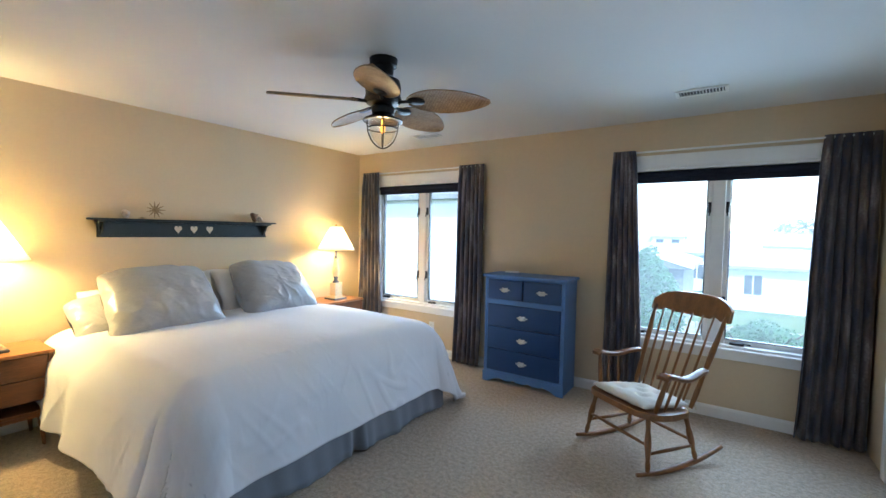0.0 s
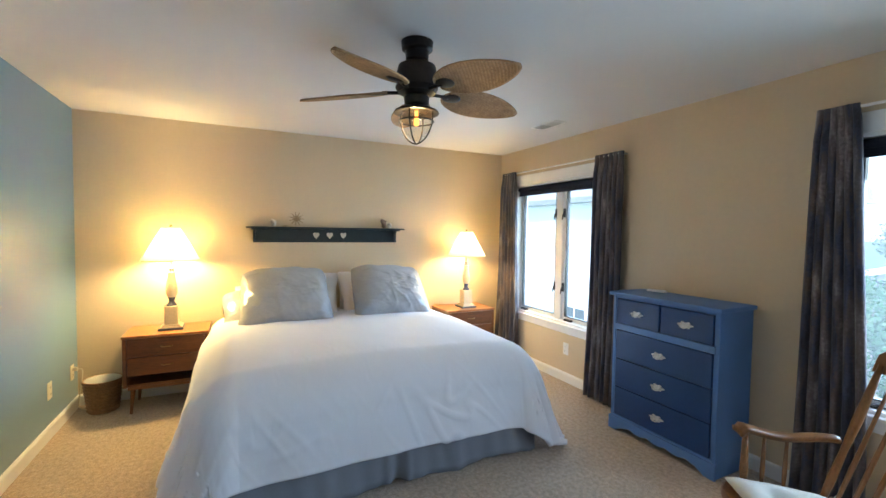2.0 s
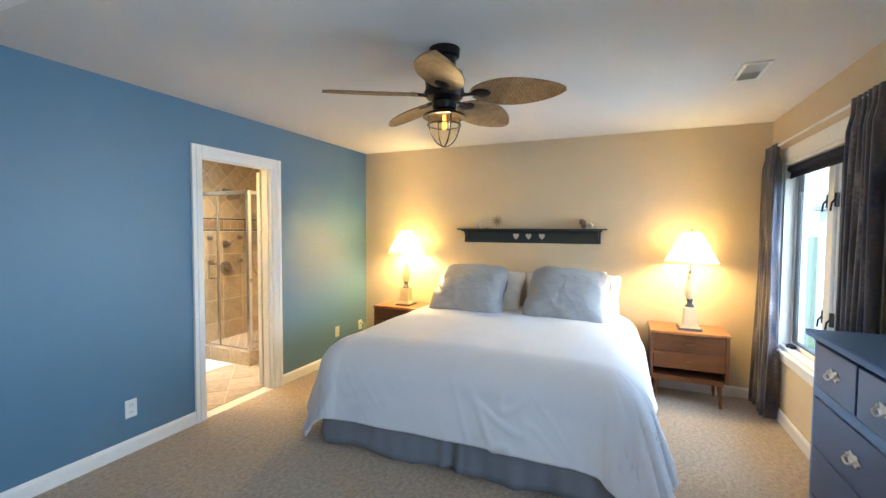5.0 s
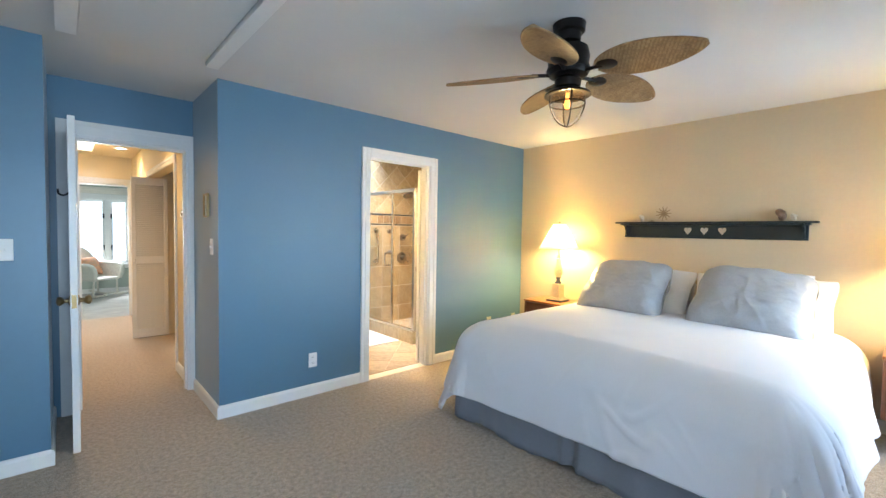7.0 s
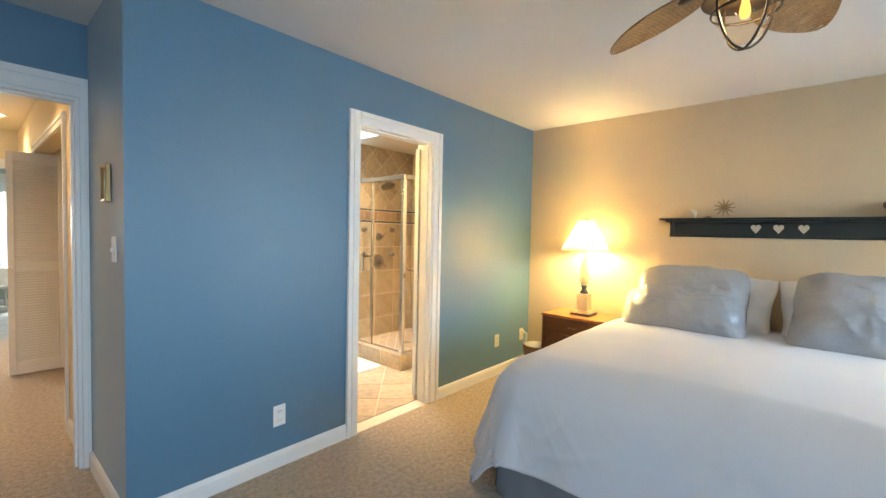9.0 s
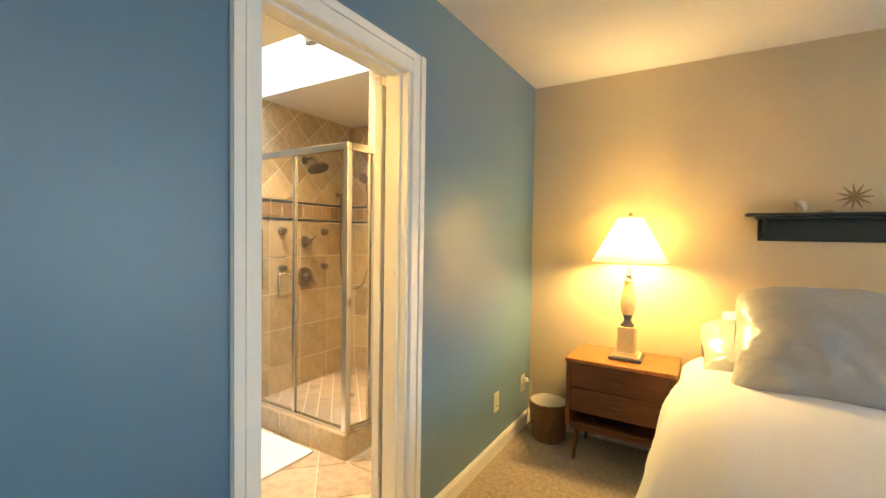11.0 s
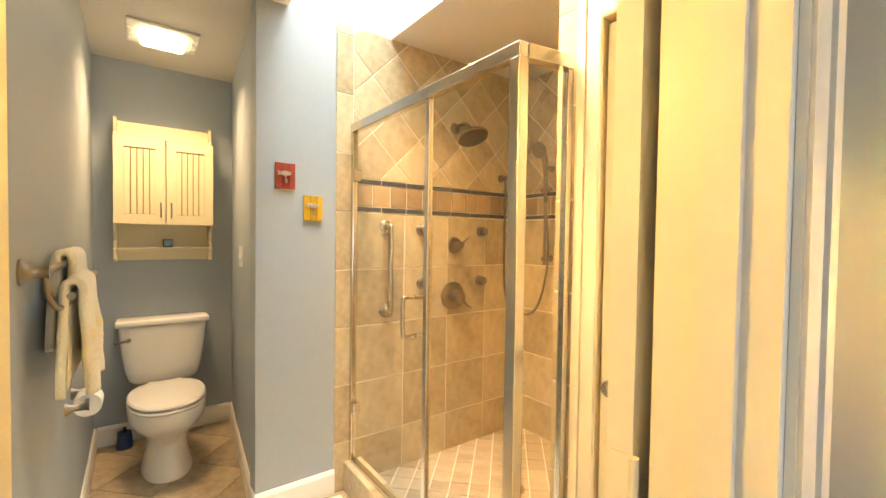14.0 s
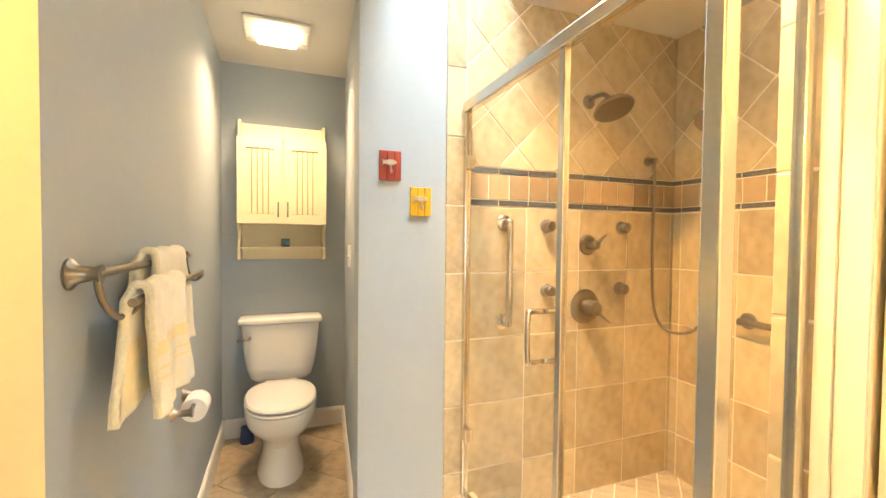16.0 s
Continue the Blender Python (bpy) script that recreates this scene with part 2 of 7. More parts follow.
BRONZE = material("oil_rubbed_bronze", (0.018, 0.014, 0.012), 0.38, 0.6, var=0.3, scale=20, bump=0.05)
# Dark strands hold the weave's brown and the shade its low ribs lack.
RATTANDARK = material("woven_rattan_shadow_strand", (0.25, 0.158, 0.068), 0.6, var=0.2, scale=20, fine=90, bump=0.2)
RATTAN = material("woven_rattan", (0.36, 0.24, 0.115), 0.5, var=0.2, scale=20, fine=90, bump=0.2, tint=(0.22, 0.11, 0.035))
SATINSTEEL = material("satin_chrome_knob", (0.58, 0.54, 0.47), 0.24, 1.0, var=0.04, scale=30, bump=0.02)
NICKEL = material("brushed_nickel", (0.28, 0.25, 0.215), 0.28, 1.0, var=0.06, scale=30, bump=0.03)
CHROME = material("polished_aluminium", (0.62, 0.59, 0.53), 0.22, 1.0, var=0.04, scale=30, bump=0.02)
BRASS = material("antique_brass", (0.32, 0.22, 0.10), 0.3, 1.0, var=0.1, scale=30, bump=0.03)
PORCELAIN = material("white_porcelain", (0.82, 0.81, 0.79), 0.08, var=0.01, bump=0.0, coat=0.5)
TILE = material("beige_stone_tile", (0.60, 0.505, 0.34), 0.33, var=0.22, scale=7, fine=26, bump=0.08, tint=(0.40, 0.30, 0.175), rand=0.6)
TILE_B = material("tan_accent_tile", (0.50, 0.36, 0.21), 0.35, var=0.25, scale=9, fine=30, bump=0.1, tint=(0.33, 0.22, 0.13), rand=0.9)
LINER = material("slate_liner_tile", (0.075, 0.08, 0.085), 0.4, var=0.3, scale=14, fine=50, bump=0.3, rand=0.3)
FLOORTILE = material("beige_floor_tile", (0.50, 0.40, 0.27), 0.35, var=0.28, scale=5, fine=20, bump=0.1, tint=(0.38, 0.295, 0.20), rand=0.4)
GROUT = material("pale_grout", (0.80, 0.75, 0.64), 0.9, var=0.08, scale=20, bump=0.2)
TOWEL = material("cream_terry", (0.78, 0.72, 0.55), 0.95, var=0.1, scale=20, fine=160, bump=0.9, bump_scale=260, sheen=0.5, spec=0.1)
TOWEL_STRIPE = material("yellow_terry", (0.80, 0.66, 0.33), 0.95, var=0.1, scale=20, fine=160, bump=0.9, bump_scale=260, sheen=0.5, spec=0.1)
IVORYCAB = material("ivory_cabinet_paint", (0.78, 0.68, 0.46), 0.45, var=0.03, bump=0.03)
# Pale glare over the daylight view is put into the pane as haze.
PANE = glass("window_glass", (0.97, 0.99, 0.98), haze=0.035)
SHOWERGLASS = glass("shower_glass", (0.955, 0.965, 0.95), 0.0, 0.3, 0.018)
MIRROR = material("mirror", (0.85, 0.86, 0.86), 0.02, 1.0, var=0.0, bump=0.0)
WICKER = material("wicker_basket", (0.24, 0.125, 0.05), 0.6, var=0.4, scale=30, fine=120, bump=0.8, bump_scale=120)
WHITEWICKER = material("white_wicker", (0.70, 0.66, 0.58), 0.6, var=0.2, scale=30, fine=90, bump=0.8)
BLACK = material("black_plastic", (0.01, 0.01, 0.01), 0.4, var=0.2, bump=0.02)
CUSHION = material("ivory_chair_pad", (0.68, 0.64, 0.55), 0.9, var=0.06, scale=8, fine=120, bump=0.4, spec=0.1)
LAMPIVORY = material("ivory_lamp_glaze", (0.70, 0.56, 0.34), 0.35, var=0.12, scale=12, bump=0.05)
LAMPBLUE = material("slate_blue_glaze", (0.08, 0.085, 0.11), 0.35, var=0.2, scale=12, bump=0.05)
SHADENAVY = material("navy_roller_cloth", (0.01, 0.012, 0.025), 0.9, var=0.1, bump=0.1)
PLATE = material("ivory_plate_plastic", (0.72, 0.66, 0.50), 0.35, var=0.02, bump=0.0)
PLATEWHITE = material("white_plate_plastic", (0.80, 0.80, 0.78), 0.35, var=0.02, bump=0.0)

# ---- structure ----
C, CB, NY, WX = 2.46, 2.44, 4.186, -4.0


def wall(name, axis, t0, t1, a0, a1, z0, z1, openings, materials, pick, label, category="wall"):
    """A wall across x or y with openings (a0, a1, z0, z1) cut through; pick(normal) chooses the paint of a face."""
    bm = bmesh.new()

    def piece(b0, b1, c0, c1):
        if b1 - b0 > 1e-4 and c1 - c0 > 1e-4:
            if axis == "y":
                box(b0, b1, t0, t1, c0, c1, bm=bm)
            else:
                box(t0, t1, b0, b1, c0, c1, bm=bm)

    last = a0
    for b0, b1, c0, c1 in sorted(openings):
        piece(last, b0, z0, z1)
        piece(b0, b1, z0, c0)
        piece(b0, b1, c1, z1)
        last = b1
    piece(last, a1, z0, z1)
    bm.normal_update()
    for f in bm.faces:
        f.material_index = pick(f.normal)
    return struct(name, bm, materials, label, category)


one = lambda n: 0  # noqa: E731
W1, W2 = (-3.67, -2.27, 0.58, 2.05), (-0.66, 0.74, 0.58, 2.05)
wall("wall_north", "y", NY, NY + 0.16, WX - 0.12, 1.07, -0.05, C + 0.1, [W1, W2], [BEIGE], one, "smooth beige painted bedroom wall with two windows")
wall("wall_west", "x", WX - 0.12, WX, -0.12, NY, -0.05, C + 0.1, [], [BEIGE], one, "smooth beige painted wall behind the bed")
wall("wall_south", "y", -0.12, 0.0, WX, -0.472, -0.05, C + 0.1, [(-2.458, -1.722, -0.05, 2.085)], [BLUE, BATHBLUE], lambda n: 1 if n.y < -0.5 else 0, "blue painted wall with a bathroom doorway")
wall("wall_east", "x", 0.97, 1.07, 0.04, NY, -0.05, C + 0.1, [(0.9, 3.7, -0.05, 2.1)], [BEIGE], one, "beige painted wall with a wide closet opening")
wall("wall_entry_side", "x", -0.575, -0.472, -0.77, -0.12, -0.05, C + 0.1, [], [BLUE, BATHBLUE], lambda n: 1 if n.x < -0.5 else 0, "blue painted side wall of the entry recess")
wall("wall_entry_door", "y", -0.89, -0.77, -0.575, 0.55, -0.05, C + 0.1, [(-0.435, 0.30, -0.05, 2.06)], [BLUE, CREAM], lambda n: 1 if n.y < -0.5 else 0, "blue painted wall round the bedroom door")
wall("wall_entry_east", "x", 0.43, 0.55, -0.77, 0.04, -0.05, C + 0.1, [], [BLUE], one, "dark blue painted wall beside the open door")
wall("wall_southeast", "y", -0.08, 0.04, 0.55, 1.07, -0.05, C + 0.1, [], [BLUE], one, "blue painted wall with a light switch")
wall("wall_closet_back", "x", 1.6, 1.7, 0.04, NY, -0.05, C + 0.1, [], [BEIGE], one, "plain wall at the back of the closet")
wall("wall_shower_back", "y", -2.07, -1.957, -4.26, -2.39, -0.05, CB + 0.9, [], [BATHBLUE], one, "pale grey-blue painted wall beside the shower")
_bm = slab([(-2.63, -1.958), (-2.63, -3.36), (-2.51, -3.36), (-2.51, -3.245), (-2.39, -1.958)], CB + 0.15, Matrix.Translation((0, 0, -0.05)))
struct("wall_toilet_west", _bm, BATHBLUE, "grey-blue painted side wall of the toilet recess", "wall")
wall("wall_toilet_back", "y", -3.36, -3.245, -2.51, -1.73, -0.05, CB + 0.1, [], [BATHBLUE], one, "grey-blue painted wall behind the toilet")
wall("wall_towel", "x", -1.73, -1.62, -3.36, -1.07, -0.05, CB + 0.1, [], [BATHBLUE, CREAM], lambda n: 1 if n.y > 0.5 else 0, "grey-blue painted wall with a towel bar")
wall("wall_bath_south", "y", -1.18, -1.07, -1.62, -0.575, -0.05, CB + 0.1, [], [CREAM], one, "cream painted bathroom wall")
wall("wall_shower_west", "x", -4.26, -4.14, -1.957, -0.12, -0.05, CB + 0.1, [], [BATHBLUE], one, "wall at the end of the shower")
wall("wall_shower_stub", "y", -0.79, -0.69, -4.14, -3.09, -0.05, CB + 0.1, [], [BATHBLUE], one, "short wall that ends the shower")
wall("wall_hall_west", "x", -0.575, -0.455, -4.85, -0.89, -0.05, C + 0.1, [(-3.14, -1.45, -0.05, 2.03)], [CREAM], one, "cream painted hall wall with a closet opening")
wall("wall_hall_east", "x", 0.43, 0.55, -4.85, -0.89, -0.05, C + 0.1, [], [CREAM], one, "cream painted hall wall")
wall("wall_hall_end", "y", -4.97, -4.85, -1.7, 1.5, -0.05, C + 0.1, [(-0.43, 0.20, -0.05, 2.05)], [CREAM, SAGE], lambda n: 1 if n.y < -0.5 else 0, "cream painted wall at the end of the hall")
wall("wall_far_window", "y", -8.14, -8.0, -1.7, 1.5, -0.05, C + 0.1, [(-0.70, 0.46, 0.60, 1.96)], [SAGE], one, "sage painted wall with a window in the far room")
wall("wall_far_west", "x", -1.82, -1.7, -8.14, -4.85, -0.05, C + 0.1, [], [SAGE], one, "sage painted side wall of the far room")
wall("wall_far_east", "x", 1.5, 1.62, -8.14, -4.85, -0.05, C + 0.1, [], [SAGE], one, "sage painted side wall of the far room")
wall("wall_hall_closet", "x", -1.25, -1.15, -3.14, -1.45, -0.05, C + 0.1, [], [CREAM], one, "plain back of the hall closet")
wall("wall_hall_closet_side", "y", -1.45, -1.35, -1.25, -0.575, -0.05, C + 0.1, [], [CREAM], one, "plain side of the hall closet")
wall("wall_hall_closet_end", "y", -3.24, -3.14, -1.25, -0.575, -0.05, C + 0.1, [], [CREAM], one, "plain end of the hall closet")

bm = box(WX - 0.1, 1.7, 0.0, NY, -0.1, 0.0)
box(-0.472, 0.43, -4.85, 0.0, -0.1, 0.0, bm=bm)
box(-1.25, -0.472, -3.14, -1.45, -0.1, 0.0, bm=bm)
box(0.43, 1.0, 0.0, 0.04, -0.1, 0.0, bm=bm)
struct("floor", bm, CARPET, "worn beige cut-pile carpet across bedroom and hall", "carpet")
struct("floor_far_room", box(-1.8, 1.6, -8.1, -4.85, -0.1, 0.0), CARPET2, "pale grey carpet of the far room", "carpet")
struct("floor_bathroom", box(-4.2, -0.575, -3.3, 0.0, -0.1, -0.006), GROUT, "pale grout bed of the tiled bathroom floor", "floor")


def plate(name, x0, x1, y0, y1, z0, z1, hole, mat, label):
    bm = bmesh.new()
    if hole:
        a, b, c, d = hole
        for q in ((x0, x1, y0, c), (x0, x1, d, y1), (x0, a, c, d), (b, x1, c, d)):
            if q[1] - q[0] > 1e-4 and q[3] - q[2] > 1e-4:
                box(*q, z0, z1, bm=bm)
    else:
        box(x0, x1, y0, y1, z0, z1, bm=bm)
    return struct(name, bm, mat, label, "ceiling")


FX, FY, RISE = -1.664, 2.075, 0.05


def ceiling_under(u, v):
    """The underside: level at the walls, sprung a little over the middle of the room."""
    x, y = WX - 0.1 + 5.8 * u, -0.12 + (NY + 0.22) * v
    d = min(1.0, math.hypot(x - FX, y - FY) / 1.95)
    return Vector((x, y, C + RISE * (0.5 + 0.5 * math.cos(math.pi * d))))


_bm = sheet(ceiling_under, 58, 44)
box(WX - 0.1, 1.7, -0.12, NY + 0.1, C + 0.08, C + 0.15, bm=_bm)
struct("ceiling", _bm, CEIL, "white painted bedroom ceiling", "ceiling", smooth="auto")
plate("ceiling_entry", -0.56, 0.5, -0.88, -0.12, C, C + 0.15, None, CEIL, "white painted ceiling of the entry recess")
SKY_B, SKY_H = (-3.09, -2.53, -2.0, -0.79), (0.04, 0.41, -4.5, -3.1)
plate("ceiling_bathroom", -4.2, -0.575, -3.3, -0.12, CB, CB + 0.12, SKY_B, CEIL, "white painted bathroom ceiling with a skylight well")
plate("ceiling_hall", -1.25, 0.43, -4.85, -0.88, C, C + 0.12, SKY_H, CREAM, "cream painted hall ceiling with a skylight well")
plate("ceiling_far_room", -1.8, 1.6, -8.1, -4.85, C, C + 0.12, None, CEIL, "white ceiling of the far room")


def shaft(name, hole, z0, z1, label, skip=""):
    a, b, c, d = hole
    bm = bmesh.new()
    t = 0.05
    for key, q in (("w", (a - t, a, c, d)), ("e", (b, b + t, c, d)), ("s", (a - t, b + t, c - t, c)), ("n", (a - t, b + t, d, d + t))):
        if key not in skip:
            box(*q, z0, z1, bm=bm)
    return struct(name, bm, CEIL, label, "skylight")


shaft("skylight_well_bathroom", SKY_B, CB + 0.121, CB + 0.9, "white plastered skylight well over the shower", "s")
shaft("skylight_well_hall", SKY_H, C + 0.121, C + 0.6, "white plastered skylight well in the hall ceiling")


def baseboard(x0, y0, x1, y1, nx, ny, mat=None, h=0.095):
    """A moulded board along a wall; nx, ny points into the room."""
    p, q, n = Vector((x0, y0, 0)), Vector((x1, y1, 0)), Vector((nx, ny, 0))
    d = (q - p)
    prof = [(0.0, 0.001), (0.016, 0.001), (0.016, h - 0.02), (0.011, h - 0.008), (0.005, h), (0.0, h)]
    bm = bmesh.new()
    a = [bm.verts.new(p + n * o + Vector((0, 0, z))) for o, z in prof]
    b = [bm.verts.new(q + n * o + Vector((0, 0, z))) for o, z in prof]
    for k in range(len(prof)):
        j = (k + 1) % len(prof)
        bm.faces.new((a[k], a[j], b[j], b[k]))
    bm.faces.new(a)
    bm.faces.new(b)
    return struct("baseboard", bm, mat or WHITE, "white painted wooden baseboard", "baseboard")


for seg in ((WX, NY, 0.97, NY, 0, -1), (WX, 0.0, WX, NY - 0.016, 1, 0), (WX + 0.016, 0, -2.547, 0, 0, 1), (-1.648, 0, -0.472, 0, 0, 1), (-0.472, -0.751, -0.472, 0.016, 1, 0),
            (0.43, -0.751, 0.43, 0.056, -1, 0), (0.43, 0.04, 0.97, 0.04, 0, 1), (-0.455, -1.38, -0.455, -0.91, 1, 0), (0.43, -4.85, 0.43, -0.9, -1, 0),
            (-1.7, -8.0, 1.5, -8.0, 0, 1)):
    baseboard(*seg)
for seg in ((-2.51, -3.245, -2.39, -1.94, 0.9957, 0.0928), (-1.73, -3.245, -1.73, -1.07, -1, 0), (-2.494, -3.245, -1.746, -3.245, 0, 1), (-2.775, -1.957, -2.39, -1.957, 0, 1)):
    baseboard(*seg, h=0.125)


def casing(name, axis, at, out, a0, a1, z1, w=0.085, head=None, w1=None, label="white painted door casing", z0=0.0, mat=None):
    """Three moulded boards round an opening; out is +1 or -1 along the wall's normal."""
    bm = bmesh.new()
    hw, w1 = head or w, w1 or w
    for b0, b1, c0, c1 in ((a0 - w, a0, z0, z1 + hw), (a1, a1 + w1, z0, z1 + hw), (a0, a1, z1, z1 + hw)):
        side = c1 - c0 > b1 - b0
        for f0, f1, t in ((0.0, 1.0, 0.010), (0.03, 0.55, 0.015), (0.62, 0.975, 0.019)):
            e0, e1, g0, g1 = b0, b1, c0, c1
            if side:
                inner = (lambda f: b1 - f * w) if b1 <= a0 + 1e-6 else (lambda f: b0 + f * w1)
                e0, e1 = sorted((inner(f0), inner(f1)))
            else:
                g0, g1 = c0 + f0 * hw, c0 + f1 * hw
            g1 -= (t - 0.010) * 0.2 if side else 0.0
            t0, t1 = sorted((at + out * (0.001 if t < 0.011 else 0.0102), at + out * t))
            if axis == "y":
                box(e0, e1, t0, t1, g0, g1, bm=bm)
            else:
                box(t0, t1, e0, e1, g0, g1, bm=bm)
    return struct(name, bm, mat or WHITE, label, "trim")


casing("trim_bath_door", "y", 0.0, 1, -2.456, -1.738, 2.062, w=0.09)
casing("trim_bath_door_inner", "y", -0.12, -1, -2.456, -1.742, 2.064, w=0.066)
casing("trim_entry_door", "y", -0.77, 1, -0.435, 0.30, 2.06, w=0.036, head=0.105, w1=0.09)
casing("trim_hall_closet", "x", -0.455, 1, -3.14, -1.45, 2.03, w=0.07)
casing("trim_far_door", "y", -4.85, 1, -0.43, 0.20, 2.05, w=0.024, head=0.075)
casing("trim_closet", "x", 0.97, -1, 0.9, 3.7, 2.1, w=0.08, label="white painted closet casing")


def jamb(name, x0, x1, y0, y1, z1, stop, label):
    bm = box(x0, x0 + 0.018, y0, y1, 0, z1 - 0.018)
    box(x1 - 0.018, x1, y0, y1, 0, z1 - 0.018, bm=bm)
    box(x0, x1, y0, y1, z1 - 0.018, z1, bm=bm)
    s0, s1 = stop
    box(x0 + 0.018, x0 + 0.03, s0, s1, 0, z1 - 0.03, bm=bm)
    box(x1 - 0.03, x1 - 0.018, s0, s1, 0, z1 - 0.03, bm=bm)
    box(x0 + 0.018, x1 - 0.018, s0, s1, z1 - 0.03, z1 - 0.018, bm=bm)
    return struct(name, bm, WHITE, label, "door frame")


jamb("door_frame_bath", -2.4575, -1.7225, -0.1205, 0.0005, 2.0845, (-0.075, -0.035), "white painted door jamb with stop moulding")
jamb("door_frame_entry", -0.4345, 0.2995, -0.8905, -0.7695, 2.0595, (-0.86, -0.815), "white painted bedroom door jamb")
jamb("door_frame_far", -0.4295, 0.1995, -4.9705, -4.8495, 2.0495, (-4.94, -4.9), "white painted far door jamb")


def window(name, x0, x1, z0, z1, mull, y, out, label, panes=True):
    """A pair of casements in a deep opening; out is the way to the outside."""
    w = thing(name, (x0 + x1) / 2, y, 0, 0, label, "window", "", "structure")
    cx = (x0 + x1) / 2
    o = lambda a, b: sorted((out * a, out * b))  # noqa: E731
    bm = bmesh.new()
    a, b = x0 - cx, x1 - cx
    for q in ((a - 0.08, a, z0 - 0.09, z1 + 0.11), (b, b + 0.08, z0 - 0.09, z1 + 0.11), (a, b, z1, z1 + 0.11), (a, b, z0 - 0.09, z0)):
        box(q[0], q[1], *o(-0.017, -0.001), q[2], q[3], bm=bm, bevel=0.003, seg=1)
    for q in ((a, a + 0.02, z0, z1), (b - 0.02, b, z0, z1), (a + 0.02, b - 0.02, z1 - 0.02, z1), (a + 0.02, b - 0.02, z0, z0 + 0.02)):
        box(q[0] + 0.0005, q[1] - 0.0005, *o(-0.0005, 0.158), q[2], q[3], bm=bm)
    part("window_frame", bm, WHITE, w)
    part("window_sill", box(a - 0.09, b + 0.09, *o(-0.04, -0.018), z0 - 0.022, z0 + 0.0, bevel=0.005), WHITE, w)
    m = mull - cx
    part("mullion", box(m - 0.045, m + 0.045, *o(0.05, 0.13), z0 + 0.02, z1 - 0.02, bevel=0.006), WHITE, w)
    for s0, s1, hinge in ((a + 0.02, m - 0.045, -1), (m + 0.045, b - 0.02, 1)):
        bm = bmesh.new()
        f = 0.034
        for q in ((s0, s0 + f, z0 + 0.02, z1 - 0.02), (s1 - f, s1, z0 + 0.02, z1 - 0.02), (s0 + f, s1 - f, z1 - 0.02 - f, z1 - 0.02), (s0 + f, s1 - f, z0 + 0.02, z0 + 0.02 + f)):
            box(q[0] + 0.001, q[1] - 0.001, *o(0.07, 0.115), q[2], q[3], bm=bm, bevel=0.004, seg=1)
        sash = part("sash", bm, WHITE, w)
        bm = bmesh.new()
        for q in ((s0 + f, s0 + f + 0.008, z0 + 0.054, z1 - 0.054), (s1 - f - 0.008, s1 - f, z0 + 0.054, z1 - 0.054), (s0 + f, s1 - f, z0 + 0.054, z0 + 0.062)):
            box(q[0], q[1], *o(0.074, 0.11), q[2], q[3], bm=bm)
        part("gasket", bm, BLACK, sash, "black rubber gasket")
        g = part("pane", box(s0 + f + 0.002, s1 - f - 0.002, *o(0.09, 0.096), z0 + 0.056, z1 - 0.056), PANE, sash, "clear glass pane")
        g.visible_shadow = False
        xe = s1 - 0.018 if hinge < 0 else s0 + 0.018
        for zz in (z0 + 0.36, z1 - 0.34):
            bm = box(xe - 0.012, xe + 0.012, *o(0.05, 0.072), zz - 0.045, zz + 0.045, bevel=0.004)
            tube([(xe, out * 0.05, zz), (xe, out * 0.035, zz - 0.02), (xe, out * 0.03, zz - 0.07)], 0.006, bm=bm)
            part("sash_lock", bm, BRONZE, sash, "dark metal sash lock")
        xc = (s0 + s1) / 2 - 0.2
        bm = box(xc - 0.05, xc + 0.05, *o(0.03, 0.068), z0 + 0.021, z0 + 0.042, bevel=0.006)
        tube([(xc, out * 0.03, z0 + 0.035), (xc + 0.05, out * 0.0, z0 + 0.05), (xc + 0.09, out * -0.005, z0 + 0.045)], 0.006, bm=bm)
        part("crank", bm, BRONZE, w, "dark metal window crank")
    return w


window("window_1", *W1[:2], W1[2], W1[3], -2.97, NY, 1, "white casement window with an overexposed view")
window("window_2", *W2[:2], W2[2], W2[3], 0.04, NY, 1, "white casement window towards neighbouring houses")
window("window_3", -0.70, 0.46, 0.60, 1.96, -0.335, -8.0, -1, "white casement window of the far room")
for x0, x1 in (W1[:2], W2[:2]):
    th = thing("roller_blind", (x0 + x1) / 2, NY + 0.03, 0, 0, "navy roller blind pulled nearly all the way up", "blind", "blinds")
    h = (x1 - x0) / 2 - 0.025
    part("cloth", box(-h, h, 0.0, 0.004, 1.94, 2.01), SHADENAVY, th)
    part("roller", rod((-h, 0.005, 2.0), (h, 0.005, 2.0), 0.027), SHADENAVY, th)
    part("bottom_bar", box(-h, h, -0.005, 0.010, 1.926, 1.942, bevel=0.004), SHADENAVY, th)


def fielded(a, b, c, d, y0, y1, inset):
    """A raised panel with sloping edges from y0 up to y1."""
    bm = bmesh.new()
    low = [bm.verts.new((x, y0, z)) for x, z in ((a, c), (b, c), (b, d), (a, d))]
    mid = [bm.verts.new((x, y0 + (y1 - y0) * 0.35, z)) for x, z in ((a + 0.004, c + 0.004), (b - 0.004, c + 0.004), (b - 0.004, d - 0.004), (a + 0.004, d - 0.004))]
    top = [bm.verts.new((x, y1, z)) for x, z in ((a + inset, c + inset), (b - inset, c + inset), (b - inset, d - inset), (a + inset, d - inset))]
    for p, q in ((low, mid), (mid, top)):
        for k in range(4):
            bm.faces.new((p[k], p[(k + 1) % 4], q[(k + 1) % 4], q[k]))
    bm.faces.new(top)
    bm.faces.new(low[::-1])
    return bm


